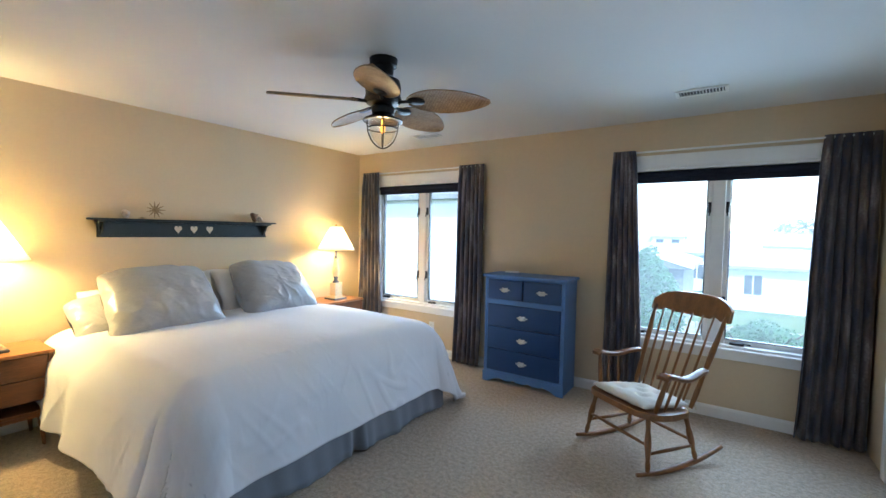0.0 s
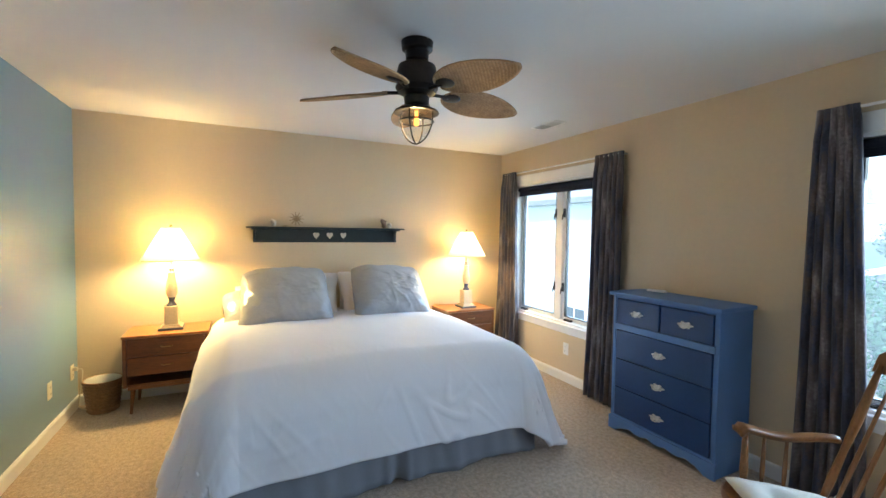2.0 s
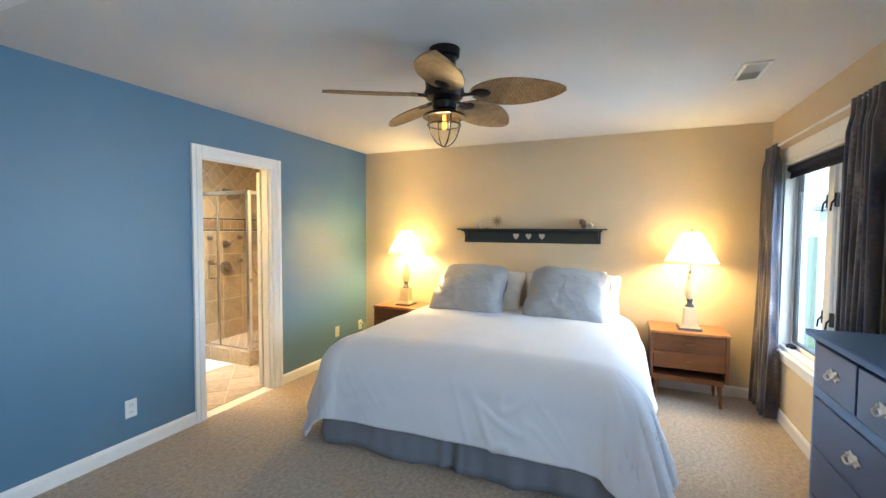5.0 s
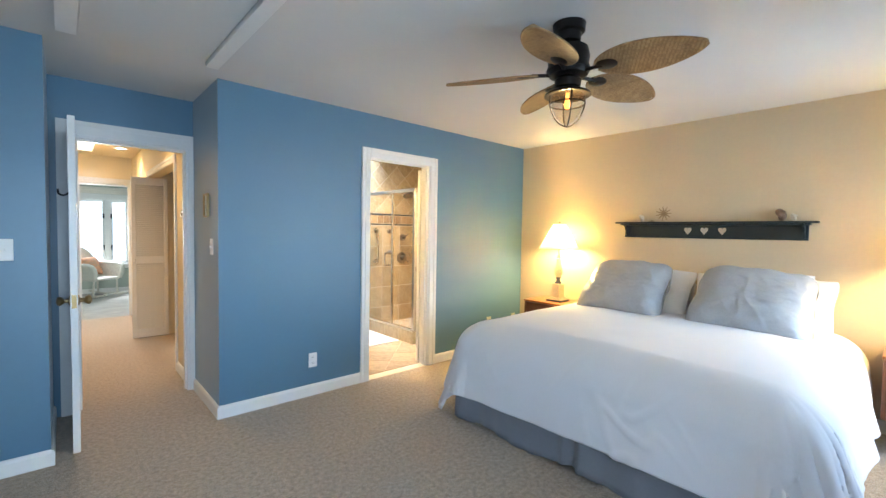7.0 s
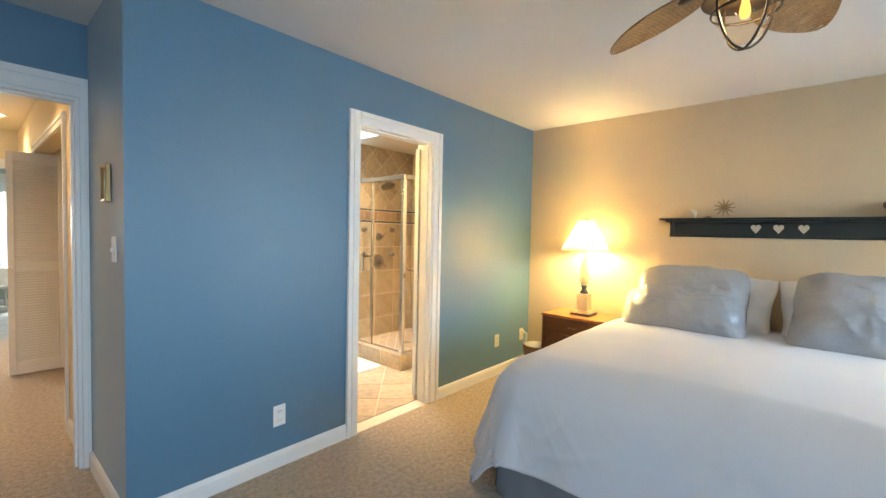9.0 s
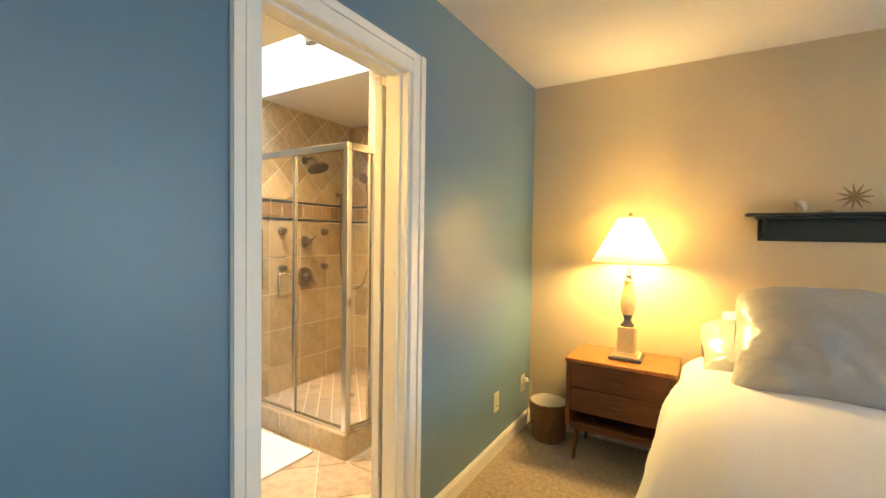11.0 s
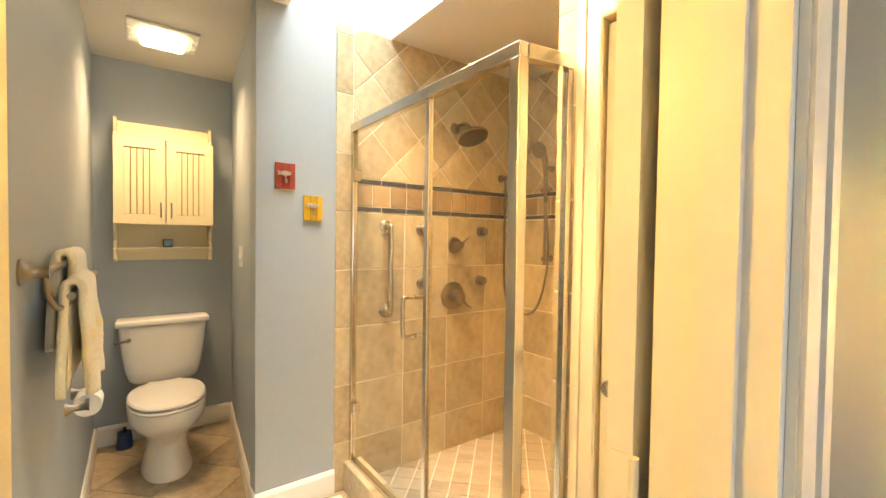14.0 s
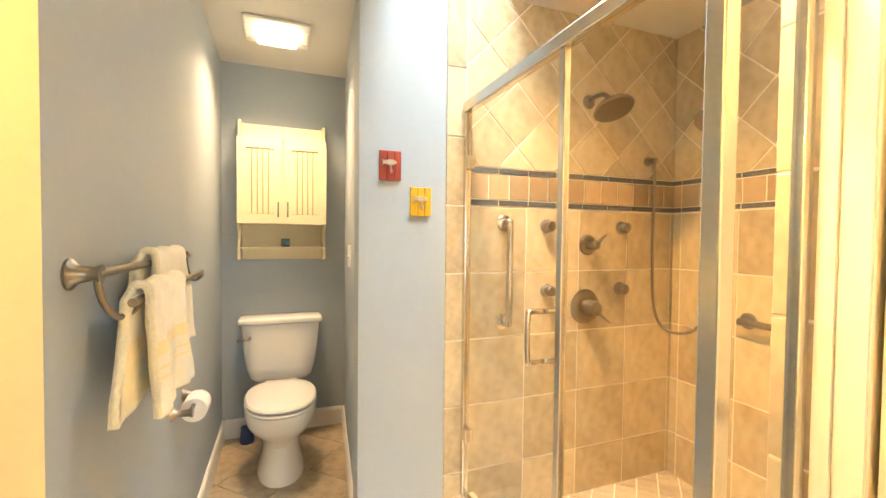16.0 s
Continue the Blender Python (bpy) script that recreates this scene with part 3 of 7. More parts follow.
def six_panel_door(th, w, h, knob, knob_mat, parts_y=0.035, kz=0.94, hinge_mat=None, rows=None, columns=2):
    """A moulded panel leaf from its hinge at x = 0 along x, its thickness along y."""
    part("leaf", box(0, w, 0.011, parts_y - 0.011, 0.012, h), WHITE, th)
    st = 0.105
    rows = rows or ((0.20, 0.62), (0.80, 1.42), (1.54, h - 0.13))
    cols = ((st, w - st),) if columns == 1 else ((st, w / 2 - 0.045), (w / 2 + 0.045, w - st))
    edges = [0.012] + [z for r in rows for z in r] + [h]
    for y0, y1 in ((0.0, 0.0112), (parts_y - 0.0112, parts_y)):
        part("stile", box(0, st, y0, y1, 0.012, h), WHITE, th)
        part("stile", box(w - st, w, y0, y1, 0.012, h), WHITE, th)
        for c, d in zip(edges[::2], edges[1::2]):
            part("rail", box(st, w - st, y0, y1, c, d), WHITE, th)
        if columns == 2:
            for r0, r1 in rows:
                part("muntin", box(w / 2 - 0.045, w / 2 + 0.045, y0, y1, r0, r1), WHITE, th)
        for r0, r1 in rows:
            for a, b in cols:
                base, face = (y1 - 0.0004, y0 + 0.0015) if y0 == 0 else (y0 + 0.0004, y1 - 0.0015)
                part("panel", fielded(a + 0.010, b - 0.010, r0 + 0.010, r1 - 0.010, base, face, 0.032), WHITE, th)
    for s in (-1, 1):
        base = 0.0 if s < 0 else parts_y
        m = Matrix.Translation((w - 0.065, base, kz)) @ Euler((radians(90 if s < 0 else -90), 0, 0)).to_matrix().to_4x4()
        part("knob", lathe([(0.032, 0.0), (0.032, 0.005), (0.014, 0.010), (0.011, 0.028), (0.022, 0.036), (0.028, 0.048), (0.025, 0.060), (0.012, 0.066), (0.0, 0.067)], 20, m=m), knob_mat, th, knob, smooth="auto")
    part("latch_plate", box(w, w + 0.002, 0.006, parts_y - 0.006, kz - 0.04, kz + 0.04), knob_mat, th)
    for zz in (0.22, 1.02, h - 0.2):
        bm = rod((-0.004, -0.004, zz - 0.045), (-0.004, -0.004, zz + 0.045), 0.006)
        box(-0.003, 0.0, 0.0, 0.03, zz - 0.045, zz + 0.045, bm=bm)
        part("hinge", bm, hinge_mat or knob_mat, th)
    return th


d = thing("door_bathroom", -2.452, -0.154, 0, 187, "white six-panel bathroom door folded back to the wall", "door", "", "structure")
six_panel_door(d, 0.655, 2.04, "brushed nickel door knob", NICKEL, hinge_mat=WHITE)
d = thing("door_linen", -3.135, -0.145, 0, 270, "narrow white panelled linen closet door", "door", "", "structure")
six_panel_door(d, 0.475, 2.0, "bright satin door knob", SATINSTEEL, kz=0.91, rows=((0.20, 0.78), (1.0, 1.66), (1.76, 1.90)), columns=1)
struct("linen_closet_back", box(-3.24, -3.202, -0.66, -0.125, 0.0, 2.06), CREAM, "cream back of the shallow linen closet", "wall")
wall("wall_linen", "x", -3.2, -3.084, -0.69, -0.12, -0.05, CB + 0.1, [(-0.63, -0.135, -0.05, 2.02)], [CREAM], one, "cream wall round the linen closet door")
casing("trim_linen", "x", -3.083, 1, -0.625, -0.14, 2.015, w=0.085, w1=0.018)
d = thing("door_bedroom", 0.315, -0.748, 0, 88.6, "white six-panel bedroom door standing open", "door", "", "structure")
six_panel_door(d, 0.735, 2.05, "antique brass door knob", BRASS)
part("coat_hook", tube(curve([(0.30, -0.002, 1.62), (0.30, -0.03, 1.60), (0.30, -0.055, 1.61), (0.30, -0.06, 1.64)], 5), 0.006, 8), BRONZE, d, "dark metal coat hook", smooth=True)

# ---- curtains ----
CURTAIN = bpy.data.materials.new("blue_brown_striped_cloth")
CURTAIN.use_nodes = True
_n, _l = CURTAIN.node_tree.nodes, CURTAIN.node_tree.links.new
_uv, _mp, _nz, _nz2, _rp = _n.new("ShaderNodeUVMap"), _n.new("ShaderNodeMapping"), _n.new("ShaderNodeTexNoise"), _n.new("ShaderNodeTexNoise"), _n.new("ShaderNodeValToRGB")
_uv.uv_map = "cloth"
_mp.inputs["Scale"].default_value = (15, 2.6, 1)
_nz.inputs["Scale"].default_value, _nz.inputs["Detail"].default_value = 1.0, 3
_nz2.inputs["Scale"].default_value, _nz2.inputs["Detail"].default_value = 60.0, 3
_rp.color_ramp.elements[0].position, _rp.color_ramp.elements[0].color = 0.37, (0.014, 0.015, 0.030, 1)
_rp.color_ramp.elements[1].position, _rp.color_ramp.elements[1].color = 0.70, (0.24, 0.205, 0.205, 1)
for p_, c_ in ((0.44, (0.034, 0.036, 0.068, 1)), (0.51, (0.068, 0.050, 0.046, 1)), (0.59, (0.10, 0.082, 0.088, 1))):
    e_ = _rp.color_ramp.elements.new(p_)
    e_.color = c_
_mx = _n.new("ShaderNodeMath")
_mx.operation, _mx.inputs[1].default_value = "MULTIPLY_ADD", 0.22
_sb = _n.new("ShaderNodeMath")
_sb.operation, _sb.inputs[1].default_value = "SUBTRACT", 0.11
_l(_uv.outputs[0], _mp.inputs[0])
_l(_mp.outputs[0], _nz.inputs[0])
_l(_uv.outputs[0], _nz2.inputs[0])
_l(_nz2.outputs[0], _mx.inputs[0])
_l(_nz.outputs[0], _mx.inputs[2])
_l(_mx.outputs[0], _sb.inputs[0])
_l(_sb.outputs[0], _rp.inputs[0])
_l(_rp.outputs[0], _n["Principled BSDF"].inputs["Base Color"])
_n["Principled BSDF"].inputs["Roughness"].default_value = 0.7
_n["Principled BSDF"].inputs["Sheen Weight"].default_value = 0.3


def curtain(x0, x1, b0, b1, seed, z1=2.20, z0=0.02):
    """A pleated panel: x0..x1 at its heading, b0..b1 at the hem."""
    rnd = random.Random(seed)
    folds = 6
    ph = [rnd.uniform(-0.5, 0.5) for _ in range(8)]

    def at(u, v):
        z = z0 + (z1 - z0) * v
        spread = (1 - v) ** 0.7
        x = (x0 + (x1 - x0) * u) * (1 - spread) + (b0 + (b1 - b0) * u) * spread
        a = 2 * math.pi * folds * u + ph[0] + 0.9 * math.sin(3 * u + 5 * ph[1]) * (1 - v)
        amp = 0.028 + 0.022 * (1 - v) + 0.006 * math.sin(7 * v + 9 * u)
        if v > 0.93:
            amp *= 0.55
        y = NY - 0.075 + amp * math.sin(a) + 0.008 * math.sin(2.3 * a + ph[2]) * (1 - v)
        x += 0.012 * math.cos(a) + 0.01 * math.sin(5 * v + ph[3]) * (1 - v)
        return Vector((x, min(y, NY - 0.022), z))

    nu, nv = 84, 26
    bm = bmesh.new()
    lay = bm.loops.layers.uv.new("cloth")
    g = [[bm.verts.new(at(i / nu, j / nv)) for j in range(nv + 1)] for i in range(nu + 1)]
    off = rnd.uniform(0, 20)
    for i in range(nu):
        for j in range(nv):
            f = bm.faces.new((g[i][j], g[i + 1][j], g[i + 1][j + 1], g[i][j + 1]))
            for lp, (a, b) in zip(f.loops, ((i, j), (i + 1, j), (i + 1, j + 1), (i, j + 1))):
                lp[lay].uv = (off + 0.9 * a / nu, 2.2 * b / nv)
    ob = solid("curtain", bm, CURTAIN, "slate blue and brown striped pleated floor-length curtain", "curtain", "curtains", smooth=True)
    return thicken(ob, 0.003)


curtain(-3.86, -3.58, -3.93, -3.50, 1)
curtain(-2.39, -2.08, -2.42, -2.08, 2)
curtain(-0.765, -0.59, -0.82, -0.48, 3)
curtain(0.64, 0.93, 0.56, 0.94, 4)
for x0, x1 in ((-3.85, -2.10), (-0.755, 0.91)):
    th = thing("curtain_rod", (x0 + x1) / 2, NY - 0.075, 2.182, 0, "slim white curtain rod on wall brackets", "curtain rod", "curtain rods")
    h = (x1 - x0) / 2
    part("rod", rod((-h, 0, 0), (h, 0, 0), 0.008), WHITE, th)
    for s in (-1, 1):
        part("bracket", tube([(s * h, 0, 0), (s * h, 0.05, 0), (s * h, 0.073, 0)], 0.008), WHITE, th)

# ---- bed ----
bed = thing("bed", -2.95, 2.06, 0, 0, "king-size bed with a pleated grey bed skirt", "bed")
part("box_spring", box(-1.03, 1.04, -0.98, 0.98, 0.12, 0.34, bevel=0.03), SKIRT, bed)
part("mattress", box(-1.03, 1.05, -0.97, 0.97, 0.342, 0.60, bevel=0.05), LINEN, bed)
for sx in (-0.95, 0.92):
    for sy in (-0.88, 0.0, 0.88):
        part("leg", rod((sx, sy, 0.0), (sx, sy, 0.118), 0.025), BLACK, bed)


def skirt_panel(p, q, n, seed, split=()):
    p, q, n = Vector(p), Vector(q), Vector(n)
    length = (q - p).length
    rnd = random.Random(seed)
    ph = rnd.uniform(0, 6)

    def at(u, v):
        s = u * length
        w = 0.012 * math.sin(s * 15 + ph + 1.5 * math.sin(s * 5)) + 0.005 * math.sin(s * 47 + ph + 2 * v)
        for c in split:
            w -= 0.035 * math.exp(-((u - c) * length / 0.03) ** 2)
            w += 0.022 * math.exp(-(((u - c) * length - 0.06) / 0.025) ** 2) + 0.022 * math.exp(-(((u - c) * length + 0.06) / 0.025) ** 2)
        k = 1 - v
        return p + (q - p) * u + n * (0.012 + w * k + 0.035 * k) + Vector((0, 0, 0.012 + 0.37 * v + 0.012 * math.sin(s * 9 + ph) * k))

    return sheet(at, int(length * 90), 10)


for k_, (p, q, n, sp) in enumerate((((1.072, -1.0, 0), (1.072, 1.0, 0), (1, 0, 0), (0.497,)), ((-1.0, -0.985, 0), (1.085, -0.985, 0), (0, -1, 0), (0.5,)), ((-1.0, 0.985, 0), (1.085, 0.985, 0), (0, 1, 0), (0.5,)))):
    thicken(part("bed_skirt", skirt_panel(p, q, n, k_, sp), SKIRT, bed, "pleated grey cotton bed skirt", smooth=True), 0.002)


def duvet():
    """A thick cover: flat on the mattress, rounded over its edges, flaring at the hanging corners."""
    W, X0, X1, TOP = 0.86, -3.93, -2.10, 0.665
    over_s, over_f, R = 0.66, 0.66, 0.24

    def at(u, v):
        s = (u * 2 - 1) * (W + over_s)
        l = X0 + (X1 + over_f - X0) * v
        os_, of = max(0.0, abs(s) - W), max(0.0, l - X1)
        h = math.hypot(os_, of)
        sx, sy = min(l, X1), max(-W, min(W, s))
        bulge = 0.045 * max(0, 1 - (sy / (W + 0.2)) ** 4) * min(1, max(0, (l - X0) / 0.5)) 
        z = TOP + bulge
        dirx, diry = (of / h, (1 if s > 0 else -1) * os_ / h) if h > 1e-6 else (0, 0)
        ang = math.atan2(of, os_)
        corner = math.sin(2 * ang) if h > 0 else 0
        arc = R * 1.45
        if h <= arc:
            a = h / R * 0.97
            out, drop = R * math.sin(a), R * (1 - math.cos(a))
        else:
            a = arc / R * 0.97
            out = R * math.sin(a) + (h - arc) * 0.24 * (0.3 + 0.7 * min(1, max(0, (l - X0) / 1.4)))
            drop = R * (1 - math.cos(a)) + (h - arc) * 0.955
        # loose folds in the hanging part, running down
        wgt = os_ / (os_ + of + 1e-6)
        wgt = wgt * wgt * (3 - 2 * wgt)
        run = l * wgt + sy * (1 - wgt) + 0.4 * ang
        fold = max(0, h - 0.16) / 0.5
        out += fold * (0.35 + 0.65 * wgt) * (0.024 * math.sin(run * 8.5 + 1.7 * math.sin(run * 4)) + 0.003 * math.sin(run * 21 + 2)) + corner * fold * (0.09 if s > 0 else 0.03)
        if h > arc:
            out -= 0.10 * (1 - wgt) * (h - arc)
        if s > 0:
            drop += 0.05 * corner * fold
        else:
            drop -= 0.03 * corner * fold
        x, y = sx + dirx * out, sy + diry * out
        q = Vector((x * 1.7, y * 1.7, 0.3))
        z += -drop + 0.016 * noise.noise(q) + 0.004 * noise.noise(q * 2.3)
        # pulled creases near the foot, slanting down the hanging side
        along = y * (1 - wgt) + x * wgt
        c1 = (1 - abs(noise.noise(Vector((along * 4.2 + h * 3.0, h * 1.2 - along * 0.6, 2.0))))) ** 14
        c2 = (1 - abs(noise.noise(Vector((along * 6.5 - h * 4.5, h * 1.6 + along * 0.5, 6.0))))) ** 14
        near = min(1, max(0, (h - 0.12) / 0.35)) * max(0, 0.35 + 1.2 * noise.noise(Vector((along * 1.6, h * 2.0, 4.0))))
        soft = 0.010 * noise.noise(Vector((along * 3.2, h * 4.0, 11.0))) * min(1, h / 0.3)
        cr = near * (0.013 * c1 + 0.010 * c2) + soft
        hang = min(1, h / arc)
        x, y, z = x + dirx * cr * hang, y + diry * cr * hang, z + cr * (1 - 0.8 * hang)
        return Vector((x, y + 2.06, max(z, 0.03)))

    ob = solid("duvet", sheet(at, 260, 220), DUVET, "plump white cotton duvet hanging over the bed edges", "duvet", smooth=True)
    return thicken(ob, 0.03, 1.0)


duvet()


def wrinkle(q):
    """Sharp, slanting folds, strongest in scattered patches."""
    s = Vector((q.x * 2.2 + q.y * 1.5, q.y * 0.7 - q.x * 0.5, q.z))
    fold = max(0.0, 1 - 3.2 * abs(noise.noise(s))) ** 2
    s = Vector((q.x * 1.1 - q.y * 2.9, q.x * 1.2 + q.y * 0.4, q.z + 4))
    fold += 0.7 * max(0.0, 1 - 3.6 * abs(noise.noise(s))) ** 2
    return 0.007 * fold * max(0.0, 0.35 + 1.3 * noise.noise(q * 0.9 + Vector((2, 8, 1))))


def pillow(w, h, t, seed, mat, name, label, m, group=""):
    rnd = random.Random(seed)
    off = Vector((rnd.uniform(0, 9), rnd.uniform(0, 9), rnd.uniform(0, 9)))

    def side(sign):
        def at(u, v):
            a, b = u * 2 - 1, v * 2 - 1
            x, y = a * w / 2 * (1 - 0.07 * (1 - abs(b) ** 2) * abs(a) ** 3 - 0.05 * abs(b) ** 6 * abs(a) ** 4), b * h / 2 * (1 - 0.09 * (1 - abs(a) ** 2) * abs(b) ** 3 - 0.06 * abs(a) ** 6 * abs(b) ** 4)
            fa, fb = max(0.0, 1 - abs(a) ** 3.2), max(0.0, 1 - abs(b) ** 3.2)
            k = (fa * fb) ** 0.55
            q = Vector((x * 4, y * 4, sign * 3.0)) + off
            crease = 0.015 * noise.noise(q) - 0.012 * (0.35 - abs(noise.noise(q * 1.6 + Vector((3, 1, 7))))) * (mat is SATIN) + 0.006 * noise.noise(q * 2.7) + wrinkle(q) * (mat is SATIN) + 0.012 * (1 - k) * math.sin(9 * a + 7 * b + seed)
            if mat is SATIN:
                x *= 1 - 0.07 * max(0, b) ** 2 + 0.03 * max(0, -b)
                y -= 0.05 * h * abs(a) ** 5 * max(0, b) - 0.02 * h * (1 - a * a) * max(0, b)
                k *= 1.08 - 0.16 * b
            z = sign * (0.004 + t / 2 * k) + crease * min(1, k * 2 + 0.15)
            return Vector((x + 0.010 * noise.noise(q * 2), y + 0.010 * noise.noise(q * 2 + Vector((5, 5, 5))), z))
        return at

    nu, nv = (84, 68) if mat is SATIN else (44, 36)
    bm = sheet(side(1), nu, nv)
    sheet(side(-1), nu, nv, bm)
    bmesh.ops.remove_doubles(bm, verts=bm.verts, dist=0.004)
    return solid(name, bm, mat, label, "pillow", group, smooth=True, at=m)


def lean(x, y, z, tilt, yaw, roll=0):
    """A cushion standing with its width along y, leaning back on the wall."""
    return pose(x, y, z, 0, 0, yaw) @ pose(0, 0, 0, 0, 0, 90) @ pose(0, 0, 0, 90 - tilt, 0, 0) @ pose(0, 0, 0, 0, 0, roll)


pillow(0.90, 0.52, 0.20, 1, LINEN, "pillow", "white cotton pillow against the wall", lean(-3.80, 1.62, 0.74, 24, 0), "white pillows")
pillow(0.90, 0.52, 0.20, 2, LINEN, "pillow", "white cotton pillow against the wall", lean(-3.84, 2.56, 0.83, 14, 0), "white pillows")
pillow(0.72, 0.48, 0.20, 3, SATIN, "pillow", "crumpled silver satin pillow behind the shams", lean(-3.66, 1.43, 0.79, 42, -8, 12), "satin pillows")
pillow(0.80, 0.52, 0.20, 4, LINEN, "pillow", "white cotton pillow leaning behind a sham", lean(-3.68, 1.70, 0.87, 26, -2, -3), "white pillows")
pillow(0.80, 0.52, 0.20, 5, LINEN, "pillow", "white cotton pillow leaning behind a sham", lean(-3.68, 2.50, 0.87, 26, 2, 3), "white pillows")
pillow(0.78, 0.64, 0.31, 6, SATIN, "sham_pillow", "silver grey satin sham leaning on the pillows", lean(-3.47, 1.59, 0.895, 42, -4, 2), "satin shams")
pillow(0.78, 0.64, 0.31, 7, SATIN, "sham_pillow", "silver grey satin sham leaning on the pillows", lean(-3.47, 2.55, 0.895, 42, 5, -4), "satin shams")


# ---- nightstands and lamps ----
def nightstand(y, label):
    th = thing("nightstand", -3.775, y, 0, 0, label, "nightstand", "nightstands")
    X0, X1, H, top = -0.205, 0.195, 0.296, 0.64
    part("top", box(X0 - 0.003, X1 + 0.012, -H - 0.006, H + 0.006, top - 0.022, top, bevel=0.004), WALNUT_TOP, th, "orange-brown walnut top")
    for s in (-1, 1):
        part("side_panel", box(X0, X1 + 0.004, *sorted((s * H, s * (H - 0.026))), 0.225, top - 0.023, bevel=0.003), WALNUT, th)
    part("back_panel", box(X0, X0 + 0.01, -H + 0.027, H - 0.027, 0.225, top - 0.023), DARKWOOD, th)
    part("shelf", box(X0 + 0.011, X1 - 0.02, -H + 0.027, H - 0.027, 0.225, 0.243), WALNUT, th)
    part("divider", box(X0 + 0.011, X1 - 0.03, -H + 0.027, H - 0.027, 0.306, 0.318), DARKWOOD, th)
    for z0, z1 in ((0.320, 0.462), (0.466, 0.612)):
        dr = part("drawer", box(X1 - 0.035, X1, -H + 0.029, H - 0.029, z0, z1, bevel=0.003), WALNUT, th)
        bm = tube([(X1 + 0.0, -0.04, (z0 + z1) / 2), (X1 + 0.02, -0.025, (z0 + z1) / 2), (X1 + 0.02, 0.025, (z0 + z1) / 2), (X1 + 0.0, 0.04, (z0 + z1) / 2)], 0.004)
        part("pull", bm, BRASS, dr, "small brass pull")
    for sx in (X0 + 0.05, X1 - 0.06):
        for s in (-1, 1):
            part("leg", rod((sx + (0.02 if sx > 0 else -0.01), s * (H - 0.045), 0.001), (sx, s * (H - 0.06), 0.224), 0.010, 0.019), WALNUT, th)
    part("apron", box(X1 - 0.03, X1 - 0.015, -H + 0.03, H - 0.03, 0.20, 0.2245), WALNUT, th)
    return th


nightstand(0.683, "mid-century walnut nightstand with two drawers and tapered legs")
nightstand(3.545, "mid-century walnut nightstand beside the window curtain")

SHADE = bpy.data.materials.new("cream_lampshade_cloth")
SHADE.use_nodes = True
_n, _l = SHADE.node_tree.nodes, SHADE.node_tree.links.new
_n.remove(_n["Principled BSDF"])
_di, _tr, _ms = _n.new("ShaderNodeBsdfDiffuse"), _n.new("ShaderNodeBsdfTranslucent"), _n.new("ShaderNodeMixShader")
_di.inputs[0].default_value, _tr.inputs[0].default_value = (0.90, 0.87, 0.78, 1), (1.0, 0.96, 0.86, 1)
_ms.inputs[0].default_value = 0.68
_l(_di.outputs[0], _ms.inputs[1])
_l(_tr.outputs[0], _ms.inputs[2])
_l(_ms.outputs[0], _n["Material Output"].inputs[0])
BULB = glow("warm_bulb", (1.0, 0.62, 0.22), 1.6)
AMBERBULB = glow("amber_bulb", (1.0, 0.40, 0.07), 0.55)


